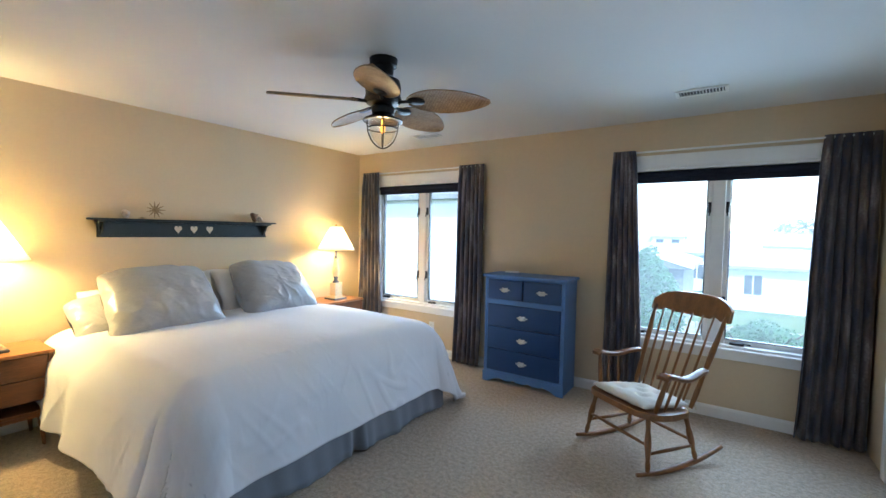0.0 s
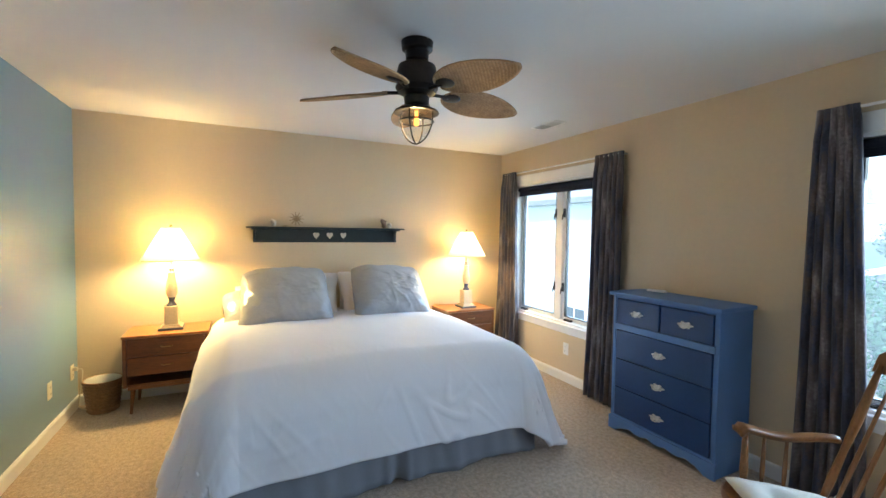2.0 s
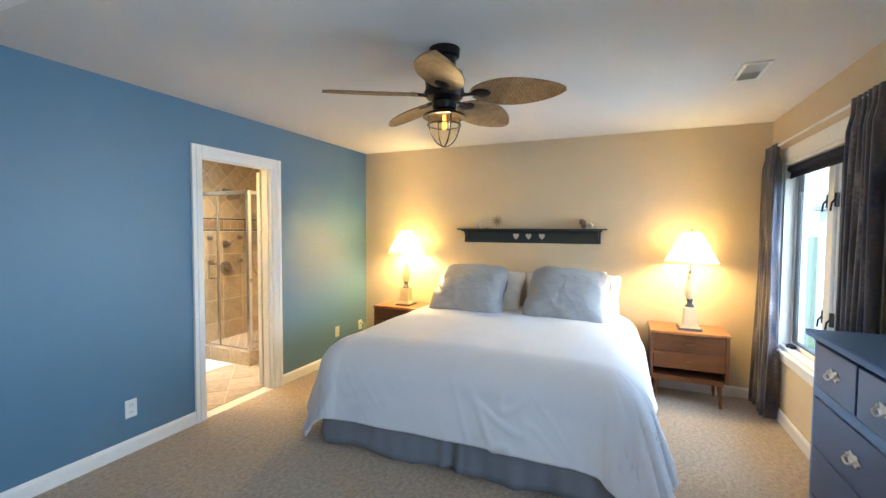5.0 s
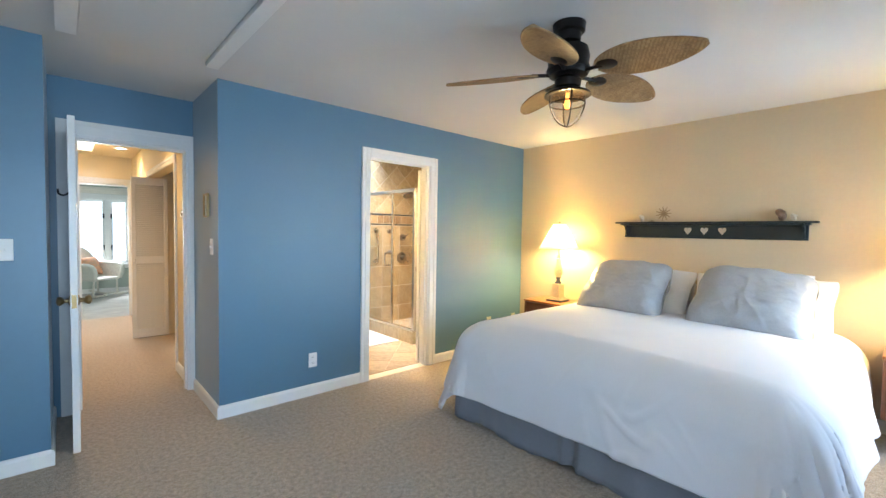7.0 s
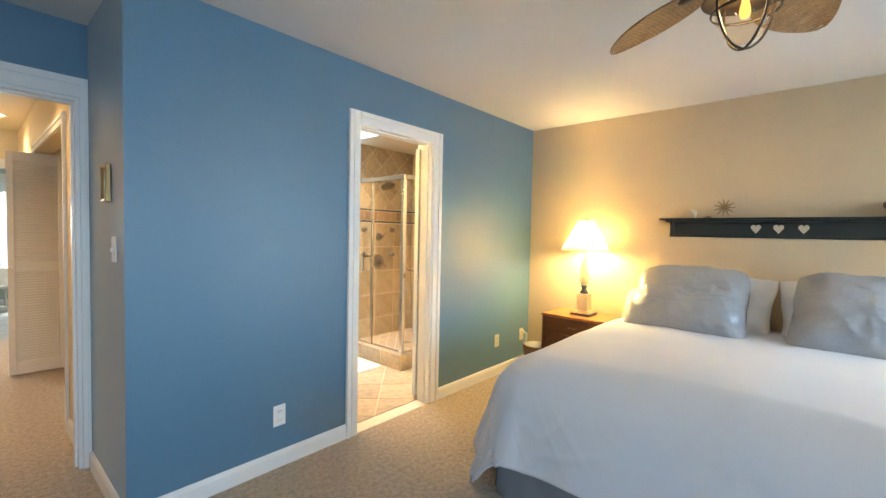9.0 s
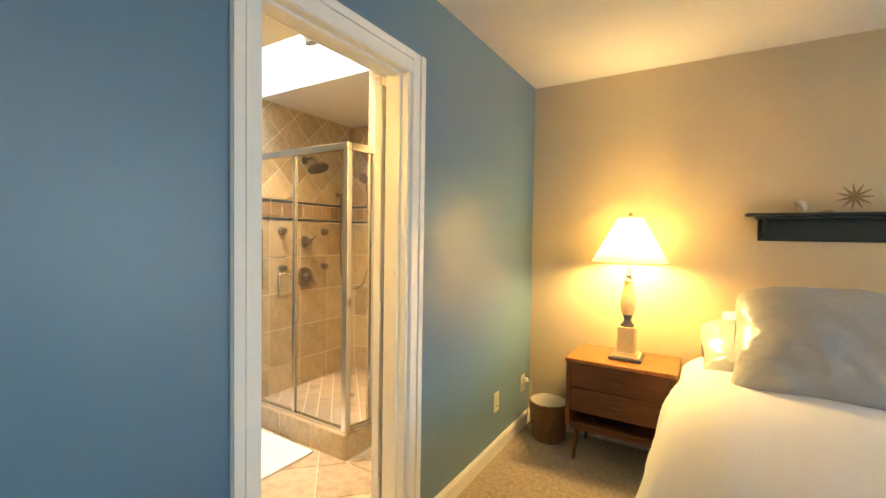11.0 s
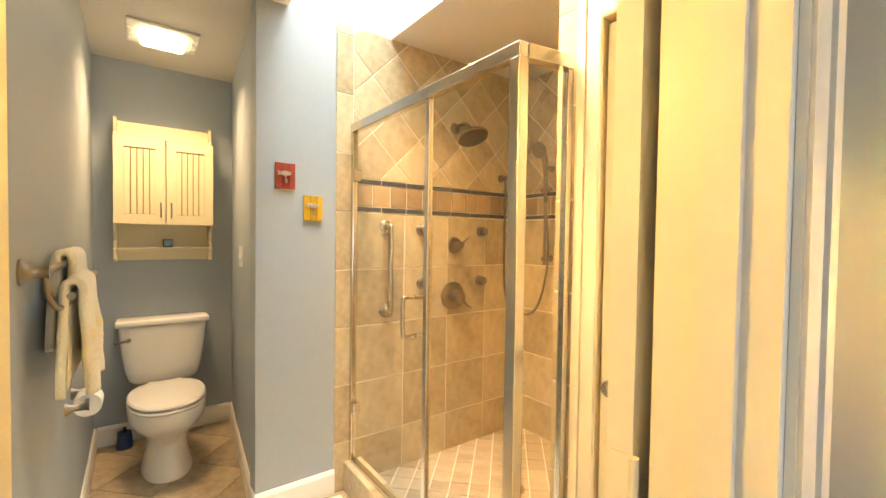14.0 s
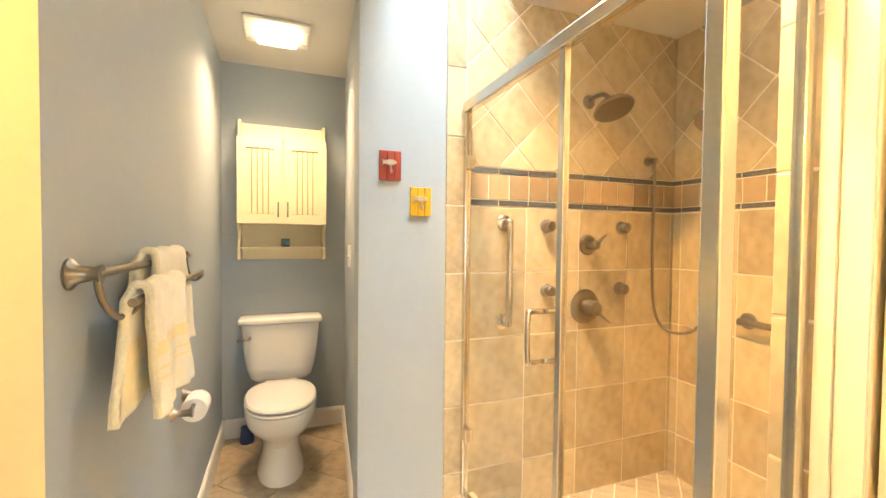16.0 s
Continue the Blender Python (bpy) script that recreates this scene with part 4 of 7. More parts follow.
def table_lamp(x, y, z, label, watts):
    th = thing("table_lamp", x, y, z, 0, label, "lamp", "bedside lamps")
    part("foot", box(-0.092, 0.092, -0.092, 0.092, 0.0, 0.018, bevel=0.004), LAMPBLUE, th, "slate blue square foot")
    bm = box(-0.08, 0.08, -0.08, 0.08, 0.0182, 0.03, bevel=0.004)
    box(-0.066, 0.066, -0.066, 0.066, 0.0302, 0.042, bevel=0.004, bm=bm)
    part("plinth", bm, LAMPIVORY, th)
    part("pedestal", box(-0.05, 0.05, -0.05, 0.05, 0.0422, 0.185, bevel=0.004), LAMPIVORY, th, "ivory square pedestal")
    part("pedestal_cap", box(-0.056, 0.056, -0.056, 0.056, 0.1852, 0.197, bevel=0.003), LAMPIVORY, th)
    part("collar", lathe([(0.038, 0.197), (0.04, 0.205), (0.03, 0.215), (0.02, 0.235), (0.027, 0.262), (0.03, 0.27)], 20), LAMPBLUE, th, "slate blue collar", smooth="auto")
    part("body", lathe([(0.03, 0.27), (0.04, 0.29), (0.045, 0.32), (0.042, 0.36), (0.030, 0.42), (0.024, 0.46), (0.03, 0.475), (0.026, 0.482)], 20), LAMPIVORY, th, "ivory turned column", smooth="auto")
    part("neck", lathe([(0.026, 0.482), (0.016, 0.50), (0.020, 0.515), (0.012, 0.525), (0.010, 0.60)], 16), LAMPBLUE, th, smooth="auto")
    sh = part("shade", lathe([(0.215, 0.588), (0.067, 0.862)], 40), SHADE, th, "lit cream empire shade", smooth=True)
    me = sh.data
    bm = bmesh.new()
    bm.from_mesh(me)
    bmesh.ops.delete(bm, geom=[f for f in bm.faces if len(f.verts) > 4], context="FACES")
    bm.to_mesh(me)
    bm.free()
    thicken(sh, 0.0015)
    for r, zz in ((0.2155, 0.588), (0.0675, 0.862)):
        part("shade_trim", tube([(r * math.cos(a * 0.19635), r * math.sin(a * 0.19635), zz) for a in range(33)], 0.004, 6), LAMPIVORY, th)
    part("harp", tube(curve([(0, 0.0, 0.60), (0, 0.05, 0.66), (0, 0.055, 0.76), (0, 0.02, 0.85), (0, 0, 0.868)]), 0.0025, 6), BRASS, th)
    part("finial", lathe([(0.004, 0.862), (0.012, 0.872), (0.010, 0.884), (0.0, 0.892)], 12), BRASS, th, smooth=True)
    bulb = part("bulb", lathe([(0.013, 0.602), (0.016, 0.625), (0.030, 0.665), (0.026, 0.695), (0.0, 0.71)], 14), BULB, th, "glowing bulb", smooth=True)
    bulb.visible_shadow = False
    lamp("bedside_light", "POINT", pose(x, y, z + 0.68), watts, (1.0, 0.68, 0.25), 0.085)
    return th


table_lamp(-3.77, 0.70, 0.641, "lit ivory column lamp on a square base", 15.5)
table_lamp(-3.74, 3.56, 0.641, "lit ivory column lamp beside the window", 10.5)

# ---- dresser ----
def dresser():
    th = thing("dresser", -1.462, 3.985, 0, 0, "two-tone blue painted five-drawer chest", "dresser")
    H, F, B = 0.40, -0.165, 0.18
    part("top", box(-H - 0.022, H + 0.022, F - 0.03, B, 1.035, 1.062, bevel=0.006), PALEBLUE, th)
    for s in (-1, 1):
        part("side_panel", box(*sorted((s * H, s * (H - 0.02))), F, B, 0.0, 1.034, bevel=0.002), PALEBLUE, th)
    part("back_panel", box(-H + 0.021, H - 0.021, B - 0.01, B, 0.09, 1.034), PALEBLUE, th)
    bm = bmesh.new()
    for z0, z1 in ((1.015, 1.034), (0.775, 0.822), (0.10, 0.118)):
        box(-H + 0.021, H - 0.021, F + (0.004 if z1 > 1 else -0.004), F + 0.03, z0, z1, bm=bm, bevel=0.002, seg=1)
    for s in (-1, 1):
        box(*sorted((s * (H - 0.021), s * (H - 0.034))), F + 0.004, F + 0.03, 0.118, 1.034, bm=bm)
    part("face_frame", bm, PALEBLUE, th)
    # scalloped apron
    n = 60
    outline = [(-H - 0.008, 0.0), (-H - 0.008, 0.1), (H + 0.008, 0.1), (H + 0.008, 0.0), (H - 0.06, 0.0)]
    for k in range(n + 1):
        t = 1 - 2 * k / n
        e = abs(t)
        outline.append((t * (H - 0.075), 0.012 + 0.040 * min(1, (1 - e) * 7) - 0.016 * abs(math.cos(e * 7.0)) * min(1, (1 - e) * 7)))
    outline.append((-H + 0.06, 0.0))
    m = Matrix.Translation((0, F - 0.012, 0)) @ Euler((radians(90), 0, 0)).to_matrix().to_4x4() @ Matrix.Translation((0, 0, -0.018))
    part("apron", slab(outline, 0.018, m), PALEBLUE, th, "scalloped pale blue apron")
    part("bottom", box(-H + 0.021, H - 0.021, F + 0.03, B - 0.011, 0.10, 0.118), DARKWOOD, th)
    w = H - 0.035
    fronts = [(-w, -0.004, 0.824, 1.013), (0.004, w, 0.824, 1.013), (-w, w, 0.556, 0.773), (-w, w, 0.339, 0.552), (-w, w, 0.12, 0.335)]
    for a, b, c, d in fronts:
        dr = part("drawer", box(a + 0.001, b - 0.001, F - 0.008, F + 0.02, c, d, bevel=0.005), NAVY, th, "navy painted drawer front")
        cx, cz = (a + b) / 2, (c + d) / 2
        m = Matrix.Translation((cx, F - 0.008, cz)) @ Euler((radians(90), 0, 0)).to_matrix().to_4x4()
        out = []
        for k in range(40):
            t = 2 * math.pi * k / 40
            r = 1 + 0.20 * math.cos(6 * t) + 0.10 * math.cos(2 * t)
            out.append((0.044 * r * math.cos(t), 0.022 * r * math.sin(t)))
        hp = part("pull", slab(out, 0.003, m, bevel=0.001), PEWTER, dr, "ornate silver bail pull")
        bm = tube(curve([(cx - 0.03, F - 0.012, cz + 0.004), (cx - 0.026, F - 0.028, cz - 0.008), (cx, F - 0.03, cz - 0.018), (cx + 0.026, F - 0.028, cz - 0.008), (cx + 0.03, F - 0.012, cz + 0.004)], 5), 0.0045, 8)
        for s in (-1, 1):
            bmesh.ops.create_icosphere(bm, subdivisions=2, radius=0.008, matrix=Matrix.Translation((cx + s * 0.03, F - 0.013, cz + 0.005)))
        part("bail", bm, PEWTER, hp, smooth=True)
    return th


dresser()

# ---- wall shelf ----
sh = thing("wall_shelf", -4.0, 2.07, 1.373, 0, "dark green-black wooden wall shelf with three heart cut-outs", "shelf")
part("ledge", box(0.001, 0.115, -0.79, 0.79, 0.138, 0.153, bevel=0.005), SHELFGREEN, sh)
part("crown_moulding", box(0.014, 0.095, -0.745, 0.745, 0.122, 0.1375, bevel=0.006), SHELFGREEN, sh)
part("back_board", box(0.001, 0.013, -0.727, 0.727, 0.0, 0.137, bevel=0.002), SHELFGREEN, sh)
part("lower_rail", box(0.0135, 0.024, -0.727, 0.727, 0.0, 0.018, bevel=0.003), SHELFGREEN, sh)
for s in (-1, 1):
    prof = [(0.0, 0.0), (0.012, 0.0), (0.02, 0.03), (0.045, 0.05), (0.06, 0.085), (0.088, 0.10), (0.088, 0.1215), (0.0, 0.1215)]
    m = Matrix.Translation((0.0135, s * 0.70 + 0.008, 0.0185)) @ Matrix(((1, 0, 0, 0), (0, 0, -1, 0), (0, 1, 0, 0), (0, 0, 0, 1)))
    part("bracket", slab([(a, min(b, 0.1185 - 0.016)) for a, b in prof], 0.016, m), SHELFGREEN, sh)
HEARTWALL = material("pale_heart_inlay", (0.60, 0.52, 0.40), 0.6, var=0.05)
for y in (-0.136, 0.0, 0.142):
    pts = []
    for k in range(32):
        t = 2 * math.pi * k / 32
        pts.append((0.0026 * 16 * math.sin(t) ** 3 * 0.75, 0.0024 * (13 * math.cos(t) - 5 * math.cos(2 * t) - 2 * math.cos(3 * t) - math.cos(4 * t))))
    m = Matrix.Translation((0.0128, y, 0.072)) @ Matrix(((0, 0, 1, 0), (1, 0, 0, 0), (0, 1, 0, 0), (0, 0, 0, 1)))
    part("heart", slab(pts, 0.0025, m), HEARTWALL, sh, "pale heart-shaped cut-out")

# ---- ceiling fan ----
def ceiling_fan(x, y):
    ROD = RISE + 0.015
    th = thing("ceiling_fan", x, y, C - 0.015, 0, "tropical ceiling fan with five woven leaf blades and a lantern", "ceiling fan")
    part("canopy", lathe([(0.050, ROD - 0.098), (0.060, ROD - 0.094), (0.064, ROD - 0.050), (0.082, ROD - 0.042), (0.086, ROD - 0.001)], 28), BRONZE, th, smooth="auto")
    part("downrod", rod((0, 0, -0.09), (0, 0, ROD - 0.09), 0.014), BRONZE, th)
    part("motor_housing", lathe([(0.06, -0.240), (0.10, -0.230), (0.115, -0.205), (0.105, -0.175), (0.11, -0.135), (0.10, -0.090), (0.06, -0.075), (0.02, -0.070)], 32), BRONZE, th, smooth="auto")
    part("switch_cup", lathe([(0.05, -0.300), (0.065, -0.290), (0.07, -0.255), (0.06, -0.241)], 24), BRONZE, th, smooth="auto")
    for k in range(5):
        a = radians(236 + 72 * k)
        rot = Matrix.Rotation(a, 4, "Z")
        tilt = rot @ Matrix.Translation((0.16, 0, -0.217)) @ Matrix.Rotation(radians(3), 4, "Y") @ Matrix.Rotation(radians(-15), 4, "X")
        bm = tube(curve([(0.06, 0, -0.215), (0.10, 0, -0.223), (0.15, 0, -0.223), (0.19, 0, -0.223)], 4), [0.014, 0.013, 0.012, 0.011, 0.011, 0.010, 0.010, 0.010, 0.010, 0.011, 0.011, 0.012, 0.012], 8)
        bmesh.ops.transform(bm, matrix=rot, verts=bm.verts)
        arm = part("blade_arm", bm, BRONZE, th, smooth=True)
        pad = lathe([(0.001, -0.014), (0.028, -0.012), (0.036, -0.006), (0.036, -0.0045)], 20)
        bmesh.ops.transform(pad, matrix=tilt @ Matrix.Translation((0.05, 0, 0)) @ Matrix.Diagonal((1.6, 1.15, 1, 1)), verts=pad.verts)
        part("blade_pad", pad, BRONZE, arm, smooth="auto")
        # leaf blade, woven in ribs
        L, HW = 0.497, 0.120

        def half(t):
            return HW * (math.sin(math.pi * min(1, max(0, t)) ** 0.82)) ** 0.62

        def strand(u, v):
            return 6.28318 * (u * L + 0.55 * (v * 2 - 1) * half(u)) / 0.019

        bm = sheet(lambda u, v: Vector((u * L, (v * 2 - 1) * half(0.012 + 0.976 * u), 0.0014 * math.sin(strand(u, v)) - 0.018 * ((v * 2 - 1) ** 2) * 0.5)), 150, 30)
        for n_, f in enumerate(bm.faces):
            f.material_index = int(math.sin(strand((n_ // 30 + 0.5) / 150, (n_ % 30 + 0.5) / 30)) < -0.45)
        bmesh.ops.transform(bm, matrix=tilt, verts=bm.verts)
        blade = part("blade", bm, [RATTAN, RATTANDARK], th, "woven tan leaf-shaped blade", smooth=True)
        thicken(blade, 0.005)
        rim = [tilt @ Vector((u * L, s * half(0.012 + 0.976 * u), -0.009)) for s, us in ((1, range(0, 31)), (-1, range(30, -1, -1))) for u in [q / 30 for q in us]]
        part("blade_rim", tube(rim, 0.0045, 6), RATTAN, blade, smooth=True)
    lan = part("lantern_hood", lathe([(0.040, -0.300), (0.075, -0.307), (0.118, -0.327), (0.122, -0.337), (0.112, -0.339), (0.07, -0.321), (0.045, -0.313)], 32), BRONZE, th, "dark bronze lantern hood", smooth="auto")
    gl = part("lantern_glass", lathe([(0.078, -0.331), (0.082, -0.365), (0.076, -0.405), (0.055, -0.450), (0.025, -0.478), (0.001, -0.486)], 28), glass("lantern_clear_glass", (0.98, 0.92, 0.82)), th, "clear lantern glass", smooth=True)
    gl.visible_shadow = False
    for k in range(4):
        a = math.pi / 4 + k * math.pi / 2
        prof = [(0.092, -0.333), (0.093, -0.365), (0.086, -0.407), (0.064, -0.456), (0.032, -0.488), (0.0, -0.500)]
        part("cage_wire", tube(curve([(r * math.cos(a), r * math.sin(a), z) for r, z in prof], 4), 0.0042, 6), BRONZE, lan)
    part("cage_ring", tube([(0.0925 * math.cos(t * 0.19635), 0.0925 * math.sin(t * 0.19635), -0.380) for t in range(33)], 0.0042, 6), BRONZE, lan)
    b = part("bulb", lathe([(0.009, -0.325), (0.010, -0.350), (0.016, -0.382), (0.012, -0.400), (0.0, -0.408)], 14), AMBERBULB, th, "glowing bulb", smooth=True)
    b.visible_shadow = False
    for ob in th.children:
        if not ob.name.startswith("canopy"):
            ob.matrix_basis = pose(0, 0, 0.026)
    lamp("fan_light", "POINT", pose(x, y, C - 0.365), 1.7, WARM, 0.03)


ceiling_fan(FX, FY)

# ---- rocking chair ----
def rocking_chair(x, y, rz):
    th = thing("rocking_chair", x, y, 0, rz, "honey oak spindle-back rocking chair", "chair")
    S = 0.27
    for s in (-1, 1):
        pts = []
        for k in range(25):
            t = -0.45 + 0.735 * k / 24
            pts.append((t, s * S, 0.017 + 0.30 * (t - 0.02) ** 2))
        part("rocker", tube(pts, [0.010 + 0.008 * math.sin(math.pi * min(1, 0.12 + k / 24 * 0.8)) for k in range(25)], 8), OAK, th, smooth=True)
        for fx, tx, top in ((0.20, 0.155, 0.365), (-0.21, -0.165, 0.325)):
            z0 = 0.03 + 0.30 * (fx - 0.02) ** 2
            a, b = Vector((fx, s * S, z0)), Vector((tx, s * (S - 0.05), top))
            part("leg", tube([a.lerp(b, q) for q in (0, 0.12, 0.2, 0.45, 0.62, 0.7, 1)], [0.013, 0.016, 0.012, 0.021, 0.019, 0.014, 0.016], 12), OAK, th, smooth=True)
        a, b = Vector((0.185, s * (S - 0.014), 0.14)), Vector((-0.195, s * (S - 0.014), 0.13))
        part("stretcher", tube([a, a.lerp(b, 0.5), b], [0.008, 0.012, 0.008], 10), OAK, th, smooth=True)
    for xx, zz in ((0.185, 0.19), (-0.195, 0.16)):
        part("stretcher", tube([(xx, -S + 0.02, zz), (xx, 0, zz), (xx, S - 0.02, zz)], [0.008, 0.012, 0.008], 10), OAK, th, smooth=True)
    # shaped seat, tipped back
    out = []
    for k in range(40):
        t = 2 * math.pi * k / 40
        c, s_ = math.cos(t), math.sin(t)
        px = 0.245 * math.copysign(abs(c) ** 0.55, c)
        py = (0.265 + 0.02 * (px > 0)) * math.copysign(abs(s_) ** 0.55, s_)
        out.append((px, py))
    seat_m = Matrix.Translation((0, 0, 0.328)) @ Matrix.Rotation(radians(-6.5), 4, "Y")
    part("seat", slab(out, 0.036, seat_m, bevel=0.008), OAK, th, smooth="auto")
    back = lambda v, w: Vector((-0.205 - 0.23 * v, w * (0.225 + 0.045 * v), 0.36 + 0.575 * v))  # noqa: E731
    for s in (-1, 1):
        part("back_post", tube([back(q, s) for q in (0, 0.15, 0.35, 0.6, 0.85, 1.02)], [0.013, 0.017, 0.013, 0.019, 0.015, 0.011], 12), OAK, th, smooth=True)
    for k in range(6):
        w = -0.72 + 1.44 * k / 5
        part("spindle", tube([back(q, w) for q in (0, 0.3, 0.6, 1.0)], [0.007, 0.010, 0.008, 0.006], 8), OAK, th, smooth=True)
    # bowed crest rail
    def crest(front):
        def at(u, v):
            w = u * 2 - 1
            hgt = 0.135 * (1 - 0.45 * abs(w) ** 5) * v
            cut = 0.016 * max(0.0, 1 - ((abs(w) - 0.62) / 0.13) ** 2) * (1 - v)
            p = back(1.0, 0)
            return Vector((p.x - 0.045 * hgt / 0.135 - 0.045 * (1 - w * w) + (0.012 if front else -0.012), w * 0.30, p.z - 0.025 + hgt + cut + 0.02 * (1 - w * w) * v))
        return at
    bm = sheet(crest(True), 40, 8)
    sheet(crest(False), 40, 8, bm)
    rim = [e for e in bm.edges if e.is_boundary]
    bmesh.ops.bridge_loops(bm, edges=rim)
    part("crest_rail", bm, OAK, th, "wide curved oak crest rail", smooth="auto")
    for s in (-1, 1):
        bm = sheet(lambda u, v, s=s: Vector((-0.275 + 0.40 * u, s * (0.262 + 0.035 * math.sin(u * 2.6)) + (v - 0.5) * (0.045 + 0.035 * u * u), 0.595 + 0.016 * math.cos(u * 6.0) + 0.02 * u - (0.02 if u > 0.93 else 0) - 0.006 * (2 * v - 1) ** 2)), 28, 6)
        arm = part("armrest", bm, OAK, th, smooth=True)
        thicken(arm, 0.024)
        for fx, tx in ((0.115, 0.085), (0.04, 0.005), (-0.05, -0.09)):
            r = 0.014 if fx > 0.1 else 0.008
            a, b = Vector((fx, s * 0.235, 0.375)), Vector((tx, s * 0.285, 0.595))
            part("arm_post", tube([a, a.lerp(b, 0.3), a.lerp(b, 0.7), b], [r * 0.8, r * 1.25, r, r * 0.8], 10), OAK, th, smooth=True)
    # tufted pad
    def pad(sign):
        def at(u, v):
            a, b = u * 2 - 1, v * 2 - 1
            k = (max(0, 1 - abs(a) ** 4) * max(0, 1 - abs(b) ** 4)) ** 0.5
            tuft = sum(math.exp(-(((a - p) / 0.16) ** 2 + ((b - q) / 0.16) ** 2)) for p, q in ((0.38, 0.38), (-0.38, 0.38), (0.38, -0.38), (-0.38, -0.38), (0, 0)))
            return Vector((a * 0.215, b * 0.215 * (1 + 0.06 * a), sign * (0.042 if sign > 0 else 0.022) * k * (1 - 0.72 * tuft) + 0.006 * noise.noise(Vector((a * 3, b * 3, 2)))))
        return at
    bm = sheet(pad(1), 36, 36)
    sheet(pad(-1), 36, 36, bm)
    bmesh.ops.remove_doubles(bm, verts=bm.verts, dist=0.002)
    m = pose(x, y, 0, 0, 0, rz) @ seat_m @ Matrix.Translation((-0.005, 0, 0.060))
    cu = thing("seat_cushion", 0, 0, 0, 0, "tufted ivory chair pad lying on the rocker", "cushion")
    cu.matrix_world = m
    part("pad", bm, CUSHION, cu, smooth=True)
    for p, q in ((0.08, 0.08), (-0.08, 0.08), (0.08, -0.08), (-0.08, -0.08), (0, 0)):
        bm = bmesh.new()
        bmesh.ops.create_icosphere(bm, subdivisions=1, radius=0.007, matrix=Matrix.Translation((p, q, 0.011)))
        part("button", bm, CUSHION, cu, smooth=True)
    for s in (-1, 1):
        part("tie", tube(curve([(-0.21, s * 0.2, 0.0), (-0.24, s * 0.21, 0.02), (-0.25, s * 0.215, 0.0), (-0.255, s * 0.22, -0.02)], 4), 0.005, 6), CUSHION, cu)


rocking_chair(-0.345, 3.215, 236)

# ---- small things of the bedroom ----
def outlet(m, label, mat, kind="outlet", plug=False):
    """A wall plate in its own x, z plane that faces -y, placed by m."""
    th = new("light_switch" if kind == "switch" else "wall_outlet")
    th.empty_display_size, th.matrix_world = 0.05, m
    tagged(th, label, "switch" if kind == "switch" else "outlet", "wall plates")
    part("cover_plate", box(-0.037, 0.037, -0.007, -0.001, -0.06, 0.06, bevel=0.003), mat, th)
    if kind == "switch":
        part("toggle", box(-0.006, 0.006, -0.018, -0.0072, -0.012, 0.006, bevel=0.002), mat, th)
    else:
        for zz in (-0.025, 0.025):
            so = part("socket", lathe([(0.0175, 0.0), (0.0175, 0.002), (0.016, 0.0028)], 18, m=Matrix.Translation((0, -0.0072, zz)) @ Matrix.Rotation(radians(90), 4, "X")), mat, th)
            bm = box(-0.008, -0.0055, -0.0108, -0.0101, zz - 0.005, zz + 0.006)
            box(0.0055, 0.008, -0.0108, -0.0101, zz - 0.005, zz + 0.006, bm=bm)
            part("slot", bm, BLACK, so)
    for zz in ((-0.03, 0.03) if kind == "switch" else (0.0,)):
        part("screw", rod((0, -0.0085, zz), (0, -0.007, zz), 0.003, seg=8), mat, th)
    return th


outlet(pose(-1.19, 0.0, 0.30, 0, 0, 180), "white wall outlet low on the blue wall", PLATEWHITE)
outlet(pose(-3.40, 0.0, 0.335, 0, 0, 180), "ivory wall outlet low on the blue wall", PLATE)
outlet(pose(-3.855, 0.0, 0.325, 0, 0, 180), "ivory wall outlet with a lamp plug", PLATE)
outlet(pose(-2.77, NY, 0.335, 0, 0, 0), "white wall outlet below the window", PLATEWHITE)
outlet(pose(-0.472, -0.17, 1.258, 0, 0, 90), "white light switch in the entry recess", PLATEWHITE, "switch")
outlet(pose(0.60, 0.04, 1.26, 0, 0, 180), "white light switch on the blue wall", PLATEWHITE, "switch")
outlet(pose(-2.445, -2.55, 1.22, 0, 0, 95.3), "white light switch beside the toilet", PLATEWHITE, "switch")
cord = thing("lamp_cord", -3.855, 0.0, 0, 0, "yellowish lamp cord plugged into the outlet", "cord")
part("plug", box(-0.014, 0.014, 0.012, 0.04, 0.336, 0.364, bevel=0.004), PLATE, cord)
part("cable", tube(curve([(0, 0.04, 0.35), (0, 0.07, 0.33), (0.015, 0.06, 0.2), (0.03, 0.05, 0.06), (0.01, 0.09, 0.008), (-0.05, 0.16, 0.006), (-0.09, 0.25, 0.006)], 8), 0.0035, 6), PLATE, cord, smooth=True)


def vent(x, y, rz, label):
    th = thing("ceiling_vent", x, y, C, rz, label, "vent", "ceiling vents")
    bm = bmesh.new()
    for q in ((-0.155, 0.155, 0.05, 0.072), (-0.155, 0.155, -0.072, -0.05), (-0.155, -0.132, -0.05, 0.05), (0.132, 0.155, -0.05, 0.05)):
        box(*q, -0.008, -0.001, bm=bm, bevel=0.002, seg=1)
    part("frame", bm, WHITE, th)
    part("backing", box(-0.132, 0.132, -0.05, 0.05, -0.0025, -0.001), BLACK, th)
    for k in range(14):
        xx = -0.122 + 0.01877 * k
        part("slat", box(-0.0055, 0.0055, -0.05, 0.05, -0.0006, 0.0006), WHITE, th, at=pose(xx, 0, -0.0078, 0, 58 if k < 7 else -58, 0))
    part("lever", box(-0.006, 0.006, -0.085, -0.074, -0.02, -0.006, bevel=0.002), WHITE, th)


